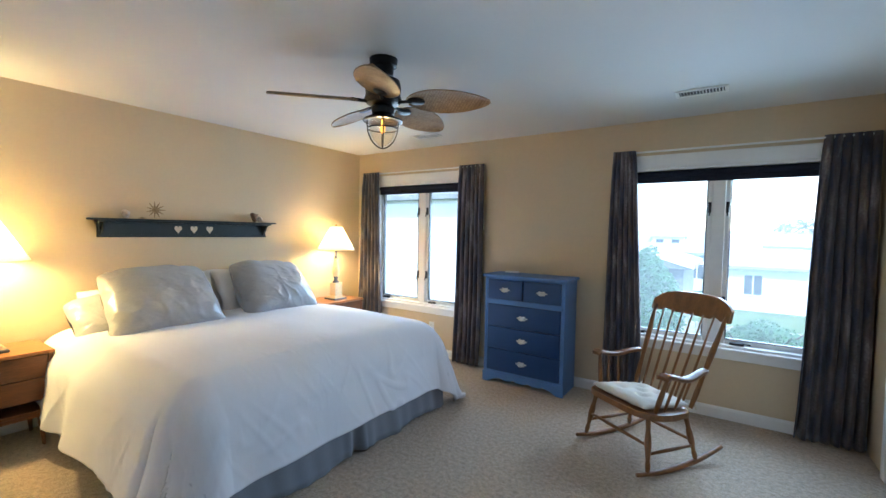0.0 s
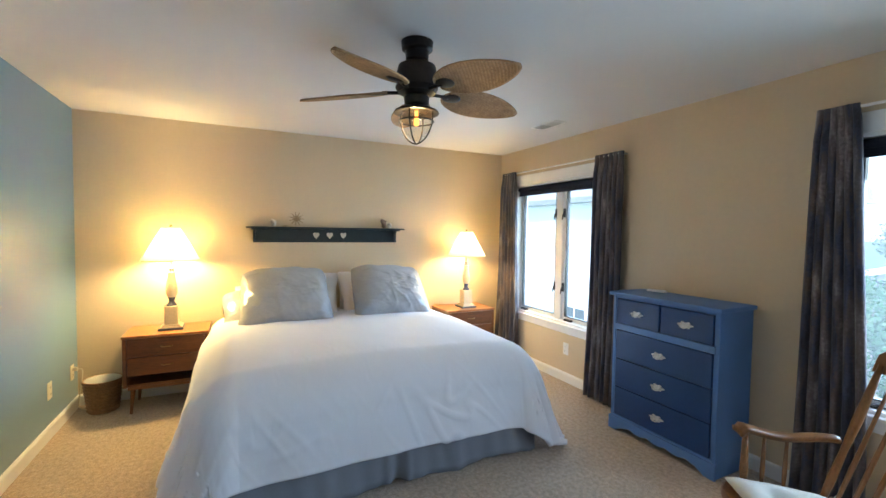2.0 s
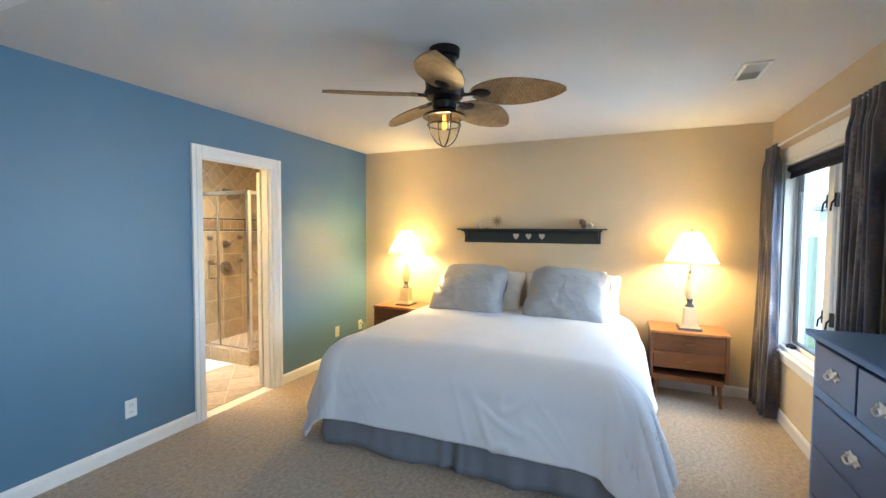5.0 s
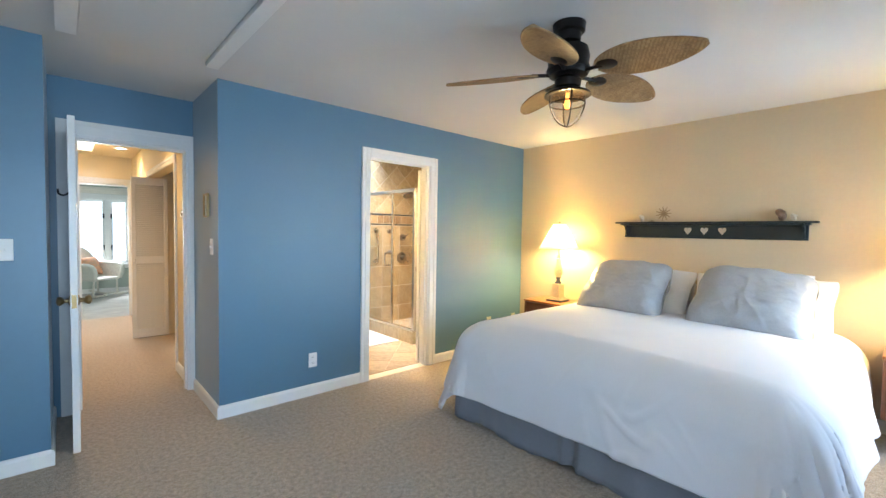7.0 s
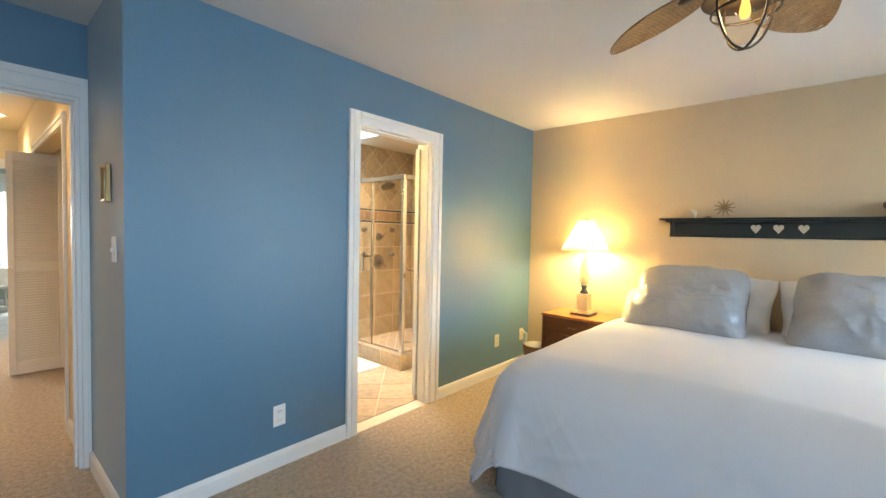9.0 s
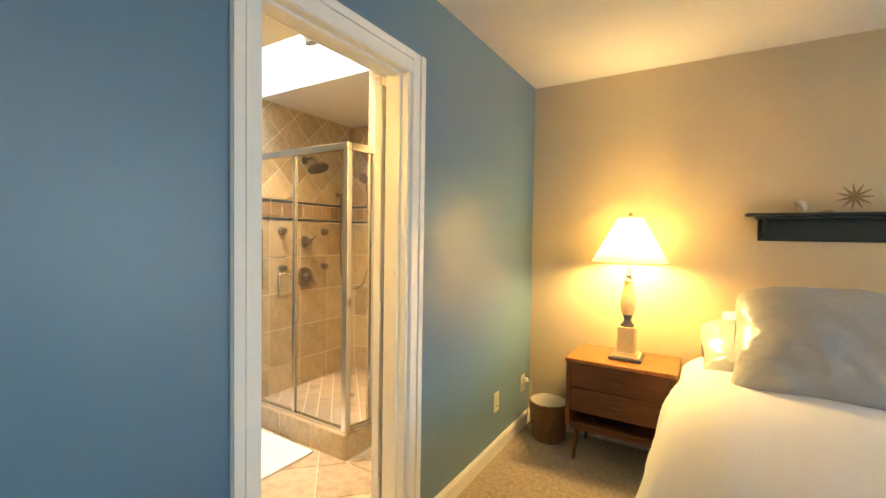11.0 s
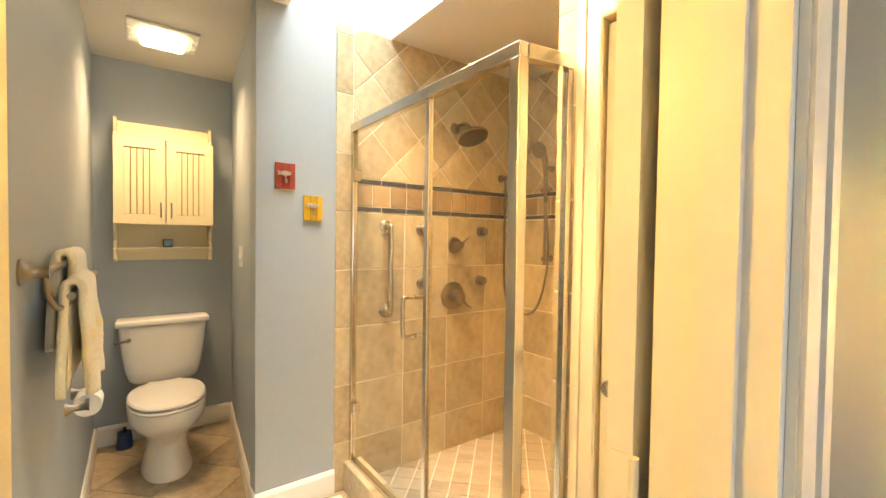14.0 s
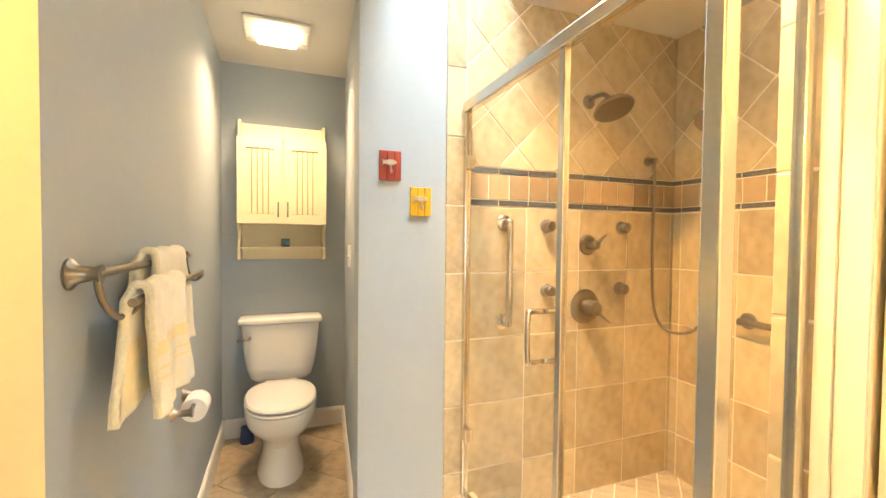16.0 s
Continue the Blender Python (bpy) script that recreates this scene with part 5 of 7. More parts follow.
vent(-2.53, 3.69, 0, "white louvred ceiling vent by the window wall")
vent(-0.075, 3.52, 0, "white louvred ceiling vent over the rocking chair")

ha = thing("attic_hatch", -0.01, 0.95, C, 0, "white attic hatch panel with wooden trim", "hatch")
for x0, x1 in ((-0.40, -0.325), (0.30, 0.385)):
    part("trim_board", box(x0, x1, -0.68, 0.70, -0.032, -0.001, bevel=0.003), WHITE, ha)
part("trim_board", box(-0.40, 0.385, 0.701, 0.78, -0.019, -0.001, bevel=0.003), WHITE, ha)
part("hatch_panel", box(-0.318, 0.293, -0.68, 0.695, -0.010, -0.001, bevel=0.002), CEIL, ha)

ba = thing("wastebasket", -3.80, 0.215, 0, 0, "round woven wicker wastebasket with a plastic liner", "basket")
part("body", lathe([(0.098, 0.004), (0.105, 0.03), (0.118, 0.15), (0.130, 0.255), (0.124, 0.257), (0.112, 0.15), (0.095, 0.02)], 32), WICKER, ba, smooth="auto")
for k in range(9):
    z = 0.02 + 0.028 * k
    r = 0.103 + 0.028 * z / 0.255
    part("weave_band", tube([(r * math.cos(a * 0.2618), r * math.sin(a * 0.2618), z + 0.003 * (-1) ** a) for a in range(25)], 0.006, 6), WICKER, ba)
part("rim", tube([(0.129 * math.cos(a * 0.2618), 0.129 * math.sin(a * 0.2618), 0.257) for a in range(25)], 0.009, 8), WICKER, ba, smooth=True)
LINER_P = material("clear_plastic_liner", (0.75, 0.74, 0.70), 0.25, var=0.05, bump=0.5, bump_scale=20, transmit=0.4)
part("liner", lathe([(0.09, 0.05), (0.108, 0.15), (0.121, 0.250), (0.125, 0.264), (0.119, 0.262), (0.105, 0.15), (0.088, 0.055)], 28), LINER_P, ba, "crumpled plastic liner", smooth=True)

rm = thing("remote_control", -1.707, 4.10, 1.062, 12, "white remote control lying on the dresser", "remote")
part("body", box(-0.07, 0.07, -0.022, 0.022, 0.0, 0.016, bevel=0.006), PLATEWHITE, rm)
for k in range(4):
    part("button", rod((-0.045 + 0.025 * k, 0, 0.0158), (-0.045 + 0.025 * k, 0, 0.018), 0.006, seg=10), WHITE, rm)

# keepsakes on the wall shelf
ZL = 1.527
SHELL = material("bleached_shell", (0.66, 0.58, 0.48), 0.5, var=0.25, scale=30, bump=0.5)
BROWNSHELL = material("brown_shell", (0.16, 0.10, 0.065), 0.45, var=0.5, scale=25, bump=0.6, tint=(0.25, 0.12, 0.06))
STARM = material("tan_starfish", (0.30, 0.20, 0.10), 0.7, var=0.3, scale=40, bump=0.6)


def conch(name, x, y, s, mat, label, rz):
    pts, rad = [], []
    for k in range(60):
        t = k / 59
        a = 6.28 * 3.2 * t
        r = s * 0.42 * (1 - t) ** 1.2
        pts.append((r * math.cos(a), r * math.sin(a), s * 0.34 + s * 0.75 * t))
        rad.append(max(0.002, s * 0.34 * (1 - t) ** 1.1))
    bm = tube(pts, rad, 10)
    bmesh.ops.transform(bm, matrix=Matrix.Rotation(radians(62), 4, "Y"), verts=bm.verts)
    low = min(v.co.z for v in bm.verts)
    bmesh.ops.translate(bm, vec=(0, 0, -low), verts=bm.verts)
    return solid(name, bm, mat, label, "shell", smooth=True, at=pose(x, y, ZL, 0, 0, rz))


conch("white_conch", -3.94, 1.50, 0.055, SHELL, "small white conch shell on the wall shelf", 90)
conch("whelk_shell", -3.94, 2.60, 0.075, BROWNSHELL, "dark brown conch shell on the wall shelf", 60)
conch("tan_conch", -3.935, 2.69, 0.045, SHELL, "tan conch shell beside the brown one", 110)
bm = bmesh.new()
for k in range(11):
    a = 6.28318 * k / 11
    rod((0, 0, 0.075), (0.012, 0.072 * math.cos(a), 0.075 + 0.068 * math.sin(a)), 0.009, 0.002, 8, bm)
bmesh.ops.create_icosphere(bm, subdivisions=2, radius=0.016, matrix=Matrix.Translation((0, 0, 0.075)))
solid("sun_starfish", bm, STARM, "spiky tan starfish standing on the wall shelf", "starfish", at=pose(-3.945, 1.735, ZL + 0.005))
bm = bmesh.new()
for k in range(5):
    a = 6.28318 * k / 5
    rod((0, 0, 0.008), (0.03 * math.cos(a), 0.03 * math.sin(a), 0.005), 0.007, 0.002, 8, bm)
solid("small_starfish", bm, STARM, "small dark starfish lying on the wall shelf", "starfish", at=pose(-3.93, 1.63, ZL))

# mirrored closet doors
for y0, y1, xx in ((0.92, 2.33, 1.03), (2.29, 3.68, 0.995)):
    th = thing("closet_door", xx, (y0 + y1) / 2, 0, 0, "sliding mirrored closet door in a pale frame", "closet door", "closet doors")
    h = (y1 - y0) / 2
    part("mirror", box(0.004, 0.010, -h + 0.02, h - 0.02, 0.03, 2.05), MIRROR, th, "plain mirror glass")
    bm = bmesh.new()
    for q in ((-h, -h + 0.025, 0.012, 2.075), (h - 0.025, h, 0.012, 2.075), (-h + 0.025, h - 0.025, 0.012, 0.04), (-h + 0.025, h - 0.025, 2.045, 2.075)):
        box(0.0, 0.02, q[0], q[1], q[2], q[3], bm=bm, bevel=0.003, seg=1)
    part("frame", bm, CHROME, th)

# small picture in the entry recess
pf = thing("picture_frame", -0.472, -0.29, 1.57, 0, "small gilt picture frame on the entry wall", "picture")
bm = bmesh.new()
for q in ((-0.06, -0.045, -0.09, 0.09), (0.045, 0.06, -0.09, 0.09), (-0.045, 0.045, 0.075, 0.09), (-0.045, 0.045, -0.09, -0.075)):
    box(0.001, 0.022, *q, bm=bm, bevel=0.003, seg=1)
part("frame", bm, BRASS, pf)
part("print", box(0.001, 0.010, -0.045, 0.045, -0.075, 0.075), material("faded_print", (0.40, 0.42, 0.38), 0.3, var=0.5, scale=25), pf)

# ---- hall and far room ----
LOUVRE = material("ivory_louvre_paint", (0.78, 0.73, 0.63), 0.5, var=0.04, bump=0.04)


def louvre_panel(x, y, rz, w, label):
    th = thing("bifold_door", x, y, 0.012, rz, label, "closet door", "bifold doors")
    h = 2.0
    for a in (0, w - 0.045):
        part("stile", box(a, a + 0.045, 0, 0.028, 0, h, bevel=0.003), LOUVRE, th)
    for z0, z1 in ((0, 0.11), (0.93, 1.02), (h - 0.09, h)):
        part("rail", box(0.0455, w - 0.0455, 0, 0.028, z0, z1, bevel=0.003), LOUVRE, th)
    for z0, z1 in ((0.11, 0.93), (1.02, h - 0.09)):
        n = int((z1 - z0) / 0.024)
        for k in range(n):
            part("slat", box(0.0455, w - 0.0455, -0.016, 0.016, -0.003, 0.003), LOUVRE, th, at=pose(0, 0.014, z0 + (k + 0.5) * (z1 - z0) / n, -58, 0, 0))
    part("knob", lathe([(0.008, 0), (0.008, 0.012), (0.016, 0.022), (0.012, 0.03), (0, 0.032)], 12, m=Matrix.Translation((w - 0.025, 0.028, 0.97)) @ Matrix.Rotation(radians(-90), 4, "X")), LOUVRE, th)


louvre_panel(-0.642, -3.085, -2, 0.38, "cream louvred bifold door folded out into the hall")
louvre_panel(-0.642, -3.128, -1, 0.37, "cream louvred bifold leaf folded behind its pair")
louvre_panel(-0.53, -1.84, 86, 0.38, "cream louvred bifold door at the closet's near end")

rl = thing("recessed_light", -0.24, -3.9, C, 0, "round recessed hall ceiling light", "ceiling light")
part("trim_ring", lathe([(0.062, -0.001), (0.062, -0.006), (0.085, -0.006), (0.088, -0.001)], 28), WHITE, rl)
part("lens", lathe([(0.0, -0.004), (0.0615, -0.004), (0.0615, -0.001)], 24), glow("hall_lens", (1.0, 0.82, 0.55), 2), rl, "glowing frosted lens")
lamp("hall_downlight", "SPOT", look((-0.24, -3.9, C - 0.02), (-0.24, -3.9, 0.001)), 10, (1.0, 0.655, 0.30), 0.06, angle=140)
lamp("hall_downlight_near", "SPOT", look((0.0, -1.7, C - 0.02), (0.0, -1.7, 0.001)), 15, (1.0, 0.655, 0.30), 0.06, angle=140)
rl = thing("recessed_light", 0.0, -1.7, C, 0, "round recessed hall ceiling light", "ceiling light")
part("trim_ring", lathe([(0.062, -0.001), (0.062, -0.006), (0.085, -0.006), (0.088, -0.001)], 28), WHITE, rl)
part("lens", lathe([(0.0, -0.0195), (0.0615, -0.004), (0.0615, -0.001)], 24), glow("hall_lens_near", (1.0, 0.82, 0.55), 2), rl, "glowing frosted lens")
tc = thing("thermostat", -0.455, -1.02, 1.516, 0, "small brown thermostat on the hall wall", "thermostat")
part("body", box(0.001, 0.025, -0.05, 0.05, -0.04, 0.04, bevel=0.004), BRASS, tc)
part("dial", rod((0.024, 0, 0), (0.034, 0, 0), 0.02), BRASS, tc)


def wicker_rocker(x, y, rz):
    th = thing("wicker_chair", x, y, 0, rz, "white wicker rocking armchair by the far window", "chair")
    for s in (-1, 1):
        part("rocker", tube([(-0.5 + k * 0.1, s * 0.27, 0.02 + 0.25 * (-0.5 + k * 0.1) ** 2) for k in range(11)], 0.018), WHITEWICKER, th)
        for xx in (0.22, -0.22):
            part("leg", rod((xx, s * 0.27, 0.03), (xx, s * 0.25, 0.36), 0.018), WHITEWICKER, th)
        part("armrest", tube(curve([(-0.25, s * 0.28, 0.66), (0.0, s * 0.33, 0.64), (0.24, s * 0.33, 0.62), (0.30, s * 0.30, 0.5), (0.26, s * 0.28, 0.36)], 5), 0.04), WHITEWICKER, th, smooth=True)
        part("side_panel", box(-0.24, 0.25, s * 0.29 - 0.01, s * 0.29 + 0.01, 0.37, 0.62), WHITEWICKER, th)
    part("seat", box(-0.25, 0.27, -0.28, 0.28, 0.33, 0.38, bevel=0.02), WHITEWICKER, th)
    bm = sheet(lambda u, v: Vector((-0.24 - 0.22 * v + 0.10 * (2 * u - 1) ** 2, (2 * u - 1) * 0.31 * (1 - 0.25 * v ** 3), 0.38 + 0.62 * v * (1 - 0.22 * (2 * u - 1) ** 2))), 20, 14)
    thicken(part("backrest", bm, WHITEWICKER, th, smooth=True), 0.03)
    return th


wicker_rocker(-0.10, -7.5, 132)
va_ = thing("valance", -0.12, -8.0, 0, 0, "tan flat cornice over the far window", "valance")
part("board", box(-0.72, 0.72, 0.001, 0.09, 2.13, 2.21, bevel=0.006), LOUVRE, va_)
part("drop", box(-0.70, 0.70, 0.06, 0.085, 2.07, 2.129, bevel=0.004), LOUVRE, va_)
pillow(0.42, 0.40, 0.14, 9, material("floral_orange_cloth", (0.55, 0.22, 0.08), 0.8, var=0.6, scale=18, fine=30, tint=(0.5, 0.45, 0.35)), "throw_pillow", "orange flowered cushion on the wicker chair", pose(-0.02, -7.59, 0.60, 0, 0, 132) @ pose(0, 0, 0, 0, 0, 90) @ pose(0, 0, 0, 62, 0, 0))

# ---- bathroom: shower ----
def tile_mesh(poly, depth, key=None, cache={}):
    """A tile with a chamfered face from a flat outline; alike tiles share one mesh."""
    if key and key in cache:
        return cache[key]
    cx, cy = sum(p[0] for p in poly) / len(poly), sum(p[1] for p in poly) / len(poly)
    bm = bmesh.new()
    rings = []
    for inset, z in ((0.0, 0.0), (0.0, depth - 0.0015), (0.0018, depth)):
        ring = []
        for p in poly:
            d = Vector((cx - p[0], cy - p[1], 0))
            ring.append(bm.verts.new(Vector((p[0], p[1], z)) + d.normalized() * inset * 1.3))
        rings.append(ring)
    n = len(poly)
    for a, b in zip(rings, rings[1:]):
        for k in range(n):
            bm.faces.new((a[k], a[(k + 1) % n], b[(k + 1) % n], b[k]))
    bm.faces.new(rings[-1])
    return bm


def lay(name, poly, depth, m, mat, parent, cache={}):
    """Lay one tile; rectangles of one size share a mesh."""
    x0, y0 = min(p[0] for p in poly), min(p[1] for p in poly)
    local = [(p[0] - x0, p[1] - y0) for p in poly]
    key = (tuple((round(a, 3), round(b, 3)) for a, b in local), depth, mat.name)
    if key not in cache:
        cache[key] = mesh(name, tile_mesh(local, depth), mat)
    ob = new(name, cache[key])
    ob.parent = parent
    ob.matrix_basis = m @ Matrix.Translation((x0, y0, 0))
    return ob


def grid(x0, x1, y0, y1, w, h, ox=0.0, oy=0.0, gap=0.006):
    """Rectangles of a straight bond, cut to the field."""
    out = []
    i0, j0 = math.floor((x0 - ox) / w), math.floor((y0 - oy) / h)
    for i in range(i0, int((x1 - ox) / w) + 2):
        for j in range(j0, int((y1 - oy) / h) + 2):
            a, b = ox + i * w, oy + j * h
            p = clip([(a, b), (a + w - gap, b), (a + w - gap, b + h - gap), (a, b + h - gap)], x0, x1, y0, y1)
            if len(p) >= 3 and area(p) > 2e-4:
                out.append(p)
    return out


def diamond(x0, x1, y0, y1, side, ox=0.0, oy=0.0, gap=0.006):
    """Tiles set at 45 degrees, cut to the field."""
    out, r = [], side / math.sqrt(2)
    n = int(max(x1 - x0, y1 - y0) / r) + 3
    for i in range(-n, n):
        for j in range(-n, n):
            cx, cy = x0 + ox + (i - j) * r, y0 + oy + (i + j) * r
            q = r - gap / math.sqrt(2)
            p = clip([(cx - q, cy), (cx, cy - q), (cx + q, cy), (cx, cy + q)], x0, x1, y0, y1)
            if len(p) >= 3 and area(p) > 3e-4:
                out.append(p)
    return out


def shower_field(parent, m, a0, a1, oa):
    for p in grid(a0, a1, 0.0, 1.477, 0.311, 0.305, oa, 1.477 - 5 * 0.305):
        lay("tile", p, 0.0035, m, TILE, parent)
    for z0 in (1.481, 1.629):
        for p in grid(a0, a1, z0, z0 + 0.0245, 0.16, 0.03, oa, z0):
            lay("liner_tile", p, 0.005, m, LINER, parent)
    for p in grid(a0, a1, 1.5095, 1.6255, 0.108, 0.12, oa, 1.5095):
        lay("accent_tile", p, 0.0035, m, TILE_B, parent)
    for p in diamond(a0, a1, 1.657, CB - 0.001, 0.215, oa, 0.1):
        lay("diamond_tile", p, 0.0035, m, TILE, parent)


# back wall: along -x from the painted pier
back = struct("tiling_back", box(-4.14, -2.775, -1.957, -1.953, 0.0, CB + 0.0), GROUT, "beige stone tile with a dark banded border", "tile wall")
mb = Matrix(((-1, 0, 0, -2.775), (0, 0, 1, -1.953), (0, 1, 0, 0), (0, 0, 0, 1)))
shower_field(back, mb, 0.098, 1.365, 0.105)
for p in grid(0.0, 0.094, 0.0, CB - 0.001, 0.098, 0.305, 0.0, 1.477 - 5 * 0.305):
    lay("border_tile", p, 0.004, mb, TILE, back)
west = struct("tiling_west", box(-4.14, -4.136, -1.943, -0.79, 0.0, CB), GROUT, "beige stone tile with a dark banded border", "tile wall")
mw = Matrix(((0, 0, 1, -4.136), (1, 0, 0, -1.943), (0, 1, 0, 0), (0, 0, 0, 1)))
shower_field(west, mw, 0.0, 1.15, 0.05)
stub = struct("tiling_stub", box(-4.13, -3.086, -0.794, -0.690, 0.0, CB), GROUT, "beige stone tile round the short wall's end", "tile wall")
ms = Matrix(((0, 0, 1, -3.086), (1, 0, 0, -0.794), (0, 1, 0, 0), (0, 0, 0, 1)))
for p in grid(0.0, 0.102, 0.0, CB - 0.002, 0.106, 0.305, 0.0, 1.477 - 5 * 0.305):
    lay("border_tile", p, 0.0035, ms, TILE, stub)
msn = Matrix(((-1, 0, 0, -3.086), (0, 0, -1, -0.794), (0, 1, 0, 0), (0, 0, 0, 1)))
for p in grid(0.0, 1.04, 0.0, CB - 0.002, 0.311, 0.305, 0.0, 1.477 - 5 * 0.305):
    lay("tile", p, 0.0035, msn, TILE, stub)

# kerb and shower floor
kerb = struct("shower_kerb", box(-2.921, -2.829, -1.95, -0.73, -0.005, 0.147), GROUT, "tiled shower kerb", "kerb")
box_k = struct("shower_kerb_side", box(-3.08, -2.921, -0.80, -0.73, -0.005, 0.147), GROUT, "tiled shower kerb", "kerb")
mk = Matrix(((0, 0, 1, -2.829), (1, 0, 0, -1.95), (0, 1, 0, 0), (0, 0, 0, 1)))
for p in grid(0.0, 1.222, 0.0, 0.15, 0.305, 0.155, 0.0, 0.0):
    lay("kerb_tile", p, 0.004, mk, TILE, kerb)
mk = Matrix(((1, 0, 0, -2.925), (0, 1, 0, -1.95), (0, 0, 1, 0.147), (0, 0, 0, 1)))
for p in grid(0.0, 0.102, 0.0, 1.226, 0.103, 0.305, 0.0, 0.0):
    lay("kerb_tile", p, 0.004, mk, TILE, kerb)
mk = Matrix(((-1, 0, 0, -2.824), (0, 0, 1, -0.73), (0, 1, 0, 0), (0, 0, 0, 1)))
for p in grid(0.0, 0.256, 0.0, 0.15, 0.305, 0.155, 0.0, 0.0):
    lay("kerb_tile", p, 0.004, mk, TILE, box_k)
pan = struct("shower_floor", box(-4.135, -2.922, -1.95, -0.80, -0.005, 0.02), GROUT, "shower floor of small diagonal beige tiles", "floor")
for p in diamond(-4.127, -2.925, -1.942, -0.803, 0.105, 0.0, 0.0, 0.006):
    lay("floor_tile", p, 0.005, Matrix.Translation((0, 0, 0.02)), FLOORTILE, pan)
floor_b = bpy.data.objects["floor_bathroom"]
for x0, x1, y0, y1 in ((-2.822, -0.58, -1.94, -0.125), (-2.50, -1.737, -3.24, -1.945), (-2.453, -1.78, -0.12, -0.002), (-3.09, -2.826, -0.69, -0.125)):
    for p in diamond(x0, x1, y0, y1, 0.33, 0.1 - (x0 + 2.8), -0.05 - (y0 + 1.94), 0.005):
        lay("floor_tile", p, 0.006, Matrix.Translation((0, 0, -0.006)), FLOORTILE, floor_b)
dr = thing("shower_drain", -3.55, -1.40, 0.026, 0, "round dark metal shower drain", "drain")
part("grate", lathe([(0.0, 0.0), (0.05, 0.0), (0.055, 0.002), (0.05, 0.004), (0.0, 0.004)], 24), NICKEL, dr)
for k in range(6):
    a = k * 1.0472
    part("slot", rod((0.028 * math.cos(a), 0.028 * math.sin(a), 0.0042), (0.028 * math.cos(a), 0.028 * math.sin(a), 0.005), 0.007, seg=8), BLACK, dr)

# glass enclosure
SIDE = pose(0, 0, 0, 0, 0, -9.8)
GX, GY, TOPZ, BOTZ, MIDY = -2.866, -0.765, 1.93, 0.157, -1.24
en = thing("shower_enclosure", GX, GY, 0, 0, "framed glass shower enclosure with a hinged door", "shower")
part("header", box(-0.019, 0.019, -1.178, 0.019, TOPZ - 0.045, TOPZ, bevel=0.004), CHROME, en)
part("header", box(-0.205, -0.0195, -0.019, 0.019, TOPZ - 0.045, TOPZ, bevel=0.004), CHROME, en, at=SIDE)
part("corner_post", box(-0.021, 0.021, -0.021, 0.021, BOTZ, TOPZ - 0.0455, bevel=0.004), CHROME, en)
part("wall_jamb", box(-0.014, 0.014, -1.178, -1.150, BOTZ, TOPZ - 0.0455, bevel=0.003), CHROME, en)
part("wall_jamb", box(-0.205, -0.180, -0.014, 0.014, BOTZ, TOPZ - 0.0455, bevel=0.003), CHROME, en, at=SIDE)
part("middle_stile", box(-0.012, 0.012, MIDY - GY - 0.012, MIDY - GY + 0.014, BOTZ + 0.018, TOPZ - 0.0455, bevel=0.003), CHROME, en)
part("sill_rail", box(-0.016, 0.016, -1.149, -0.0215, BOTZ - 0.001, BOTZ + 0.0175, bevel=0.003), CHROME, en)
part("sill_rail", box(-0.179, -0.0215, -0.016, 0.016, BOTZ - 0.001, BOTZ + 0.0175, bevel=0.003), CHROME, en, at=SIDE)
gd = part("glass_door", box(-0.004, 0.004, -1.145, MIDY - GY - 0.018, BOTZ + 0.024, TOPZ - 0.05, bevel=0.001), SHOWERGLASS, en, "clear hinged glass door")
g1 = part("fixed_pane", box(-0.004, 0.004, MIDY - GY + 0.014, -0.021, BOTZ + 0.018, TOPZ - 0.046), SHOWERGLASS, en, "clear fixed glass pane")
g2 = part("fixed_pane", box(-0.18, -0.021, -0.004, 0.004, BOTZ + 0.018, TOPZ - 0.046), SHOWERGLASS, en, "clear fixed glass pane", at=SIDE)
for g in (gd, g1, g2):
    g.visible_shadow = False
for zz in (0.45, 1.66):
    bm = box(-0.016, 0.016, -1.150, -1.115, zz - 0.028, zz + 0.028, bevel=0.003)
    part("hinge_clamp", bm, CHROME, gd, "polished hinge clamp")
for s in (1, -1):
    y = MIDY - GY - 0.085
    part("handle", tube(curve([(s * 0.004, y, 0.94), (s * 0.045, y, 0.94), (s * 0.058, y, 0.955), (s * 0.058, y, 1.085), (s * 0.045, y, 1.10), (s * 0.004, y, 1.10)], 5), 0.009, 10), SATINSTEEL, gd, "satin nickel D-shaped handle", smooth=True)

YF = -1.9493  # face of the back tiles
facing = lambda x, z: Matrix.Translation((x, YF, z)) @ Matrix.Rotation(radians(-90), 4, "X")  # noqa: E731


def rosette(r, d):
    return [(r, 0.0), (r, d * 0.4), (r * 0.85, d * 0.8), (r * 0.4, d)]


gb = thing("grab_bar", -3.065, YF, 0, 0, "satin nickel upright grab bar in the shower", "grab bar")
part("bar", tube(curve([(0, 0.0, 1.40), (0, 0.045, 1.405), (0, 0.06, 1.38), (0, 0.06, 1.17), (0, 0.06, 0.96), (0, 0.045, 0.935), (0, 0.0, 0.94)], 6), 0.015, 12), SATINSTEEL, gb, smooth=True)
for zz in (1.40, 0.94):
    part("flange", lathe(rosette(0.038, 0.012), 20, m=Matrix.Translation((0, 0, zz)) @ Matrix.Rotation(radians(-90), 4, "X")), SATINSTEEL, gb, smooth="auto")
gb = thing("grab_bar", -4.127, -1.22, 0.955, 0, "satin nickel level grab bar in the shower", "grab bar")
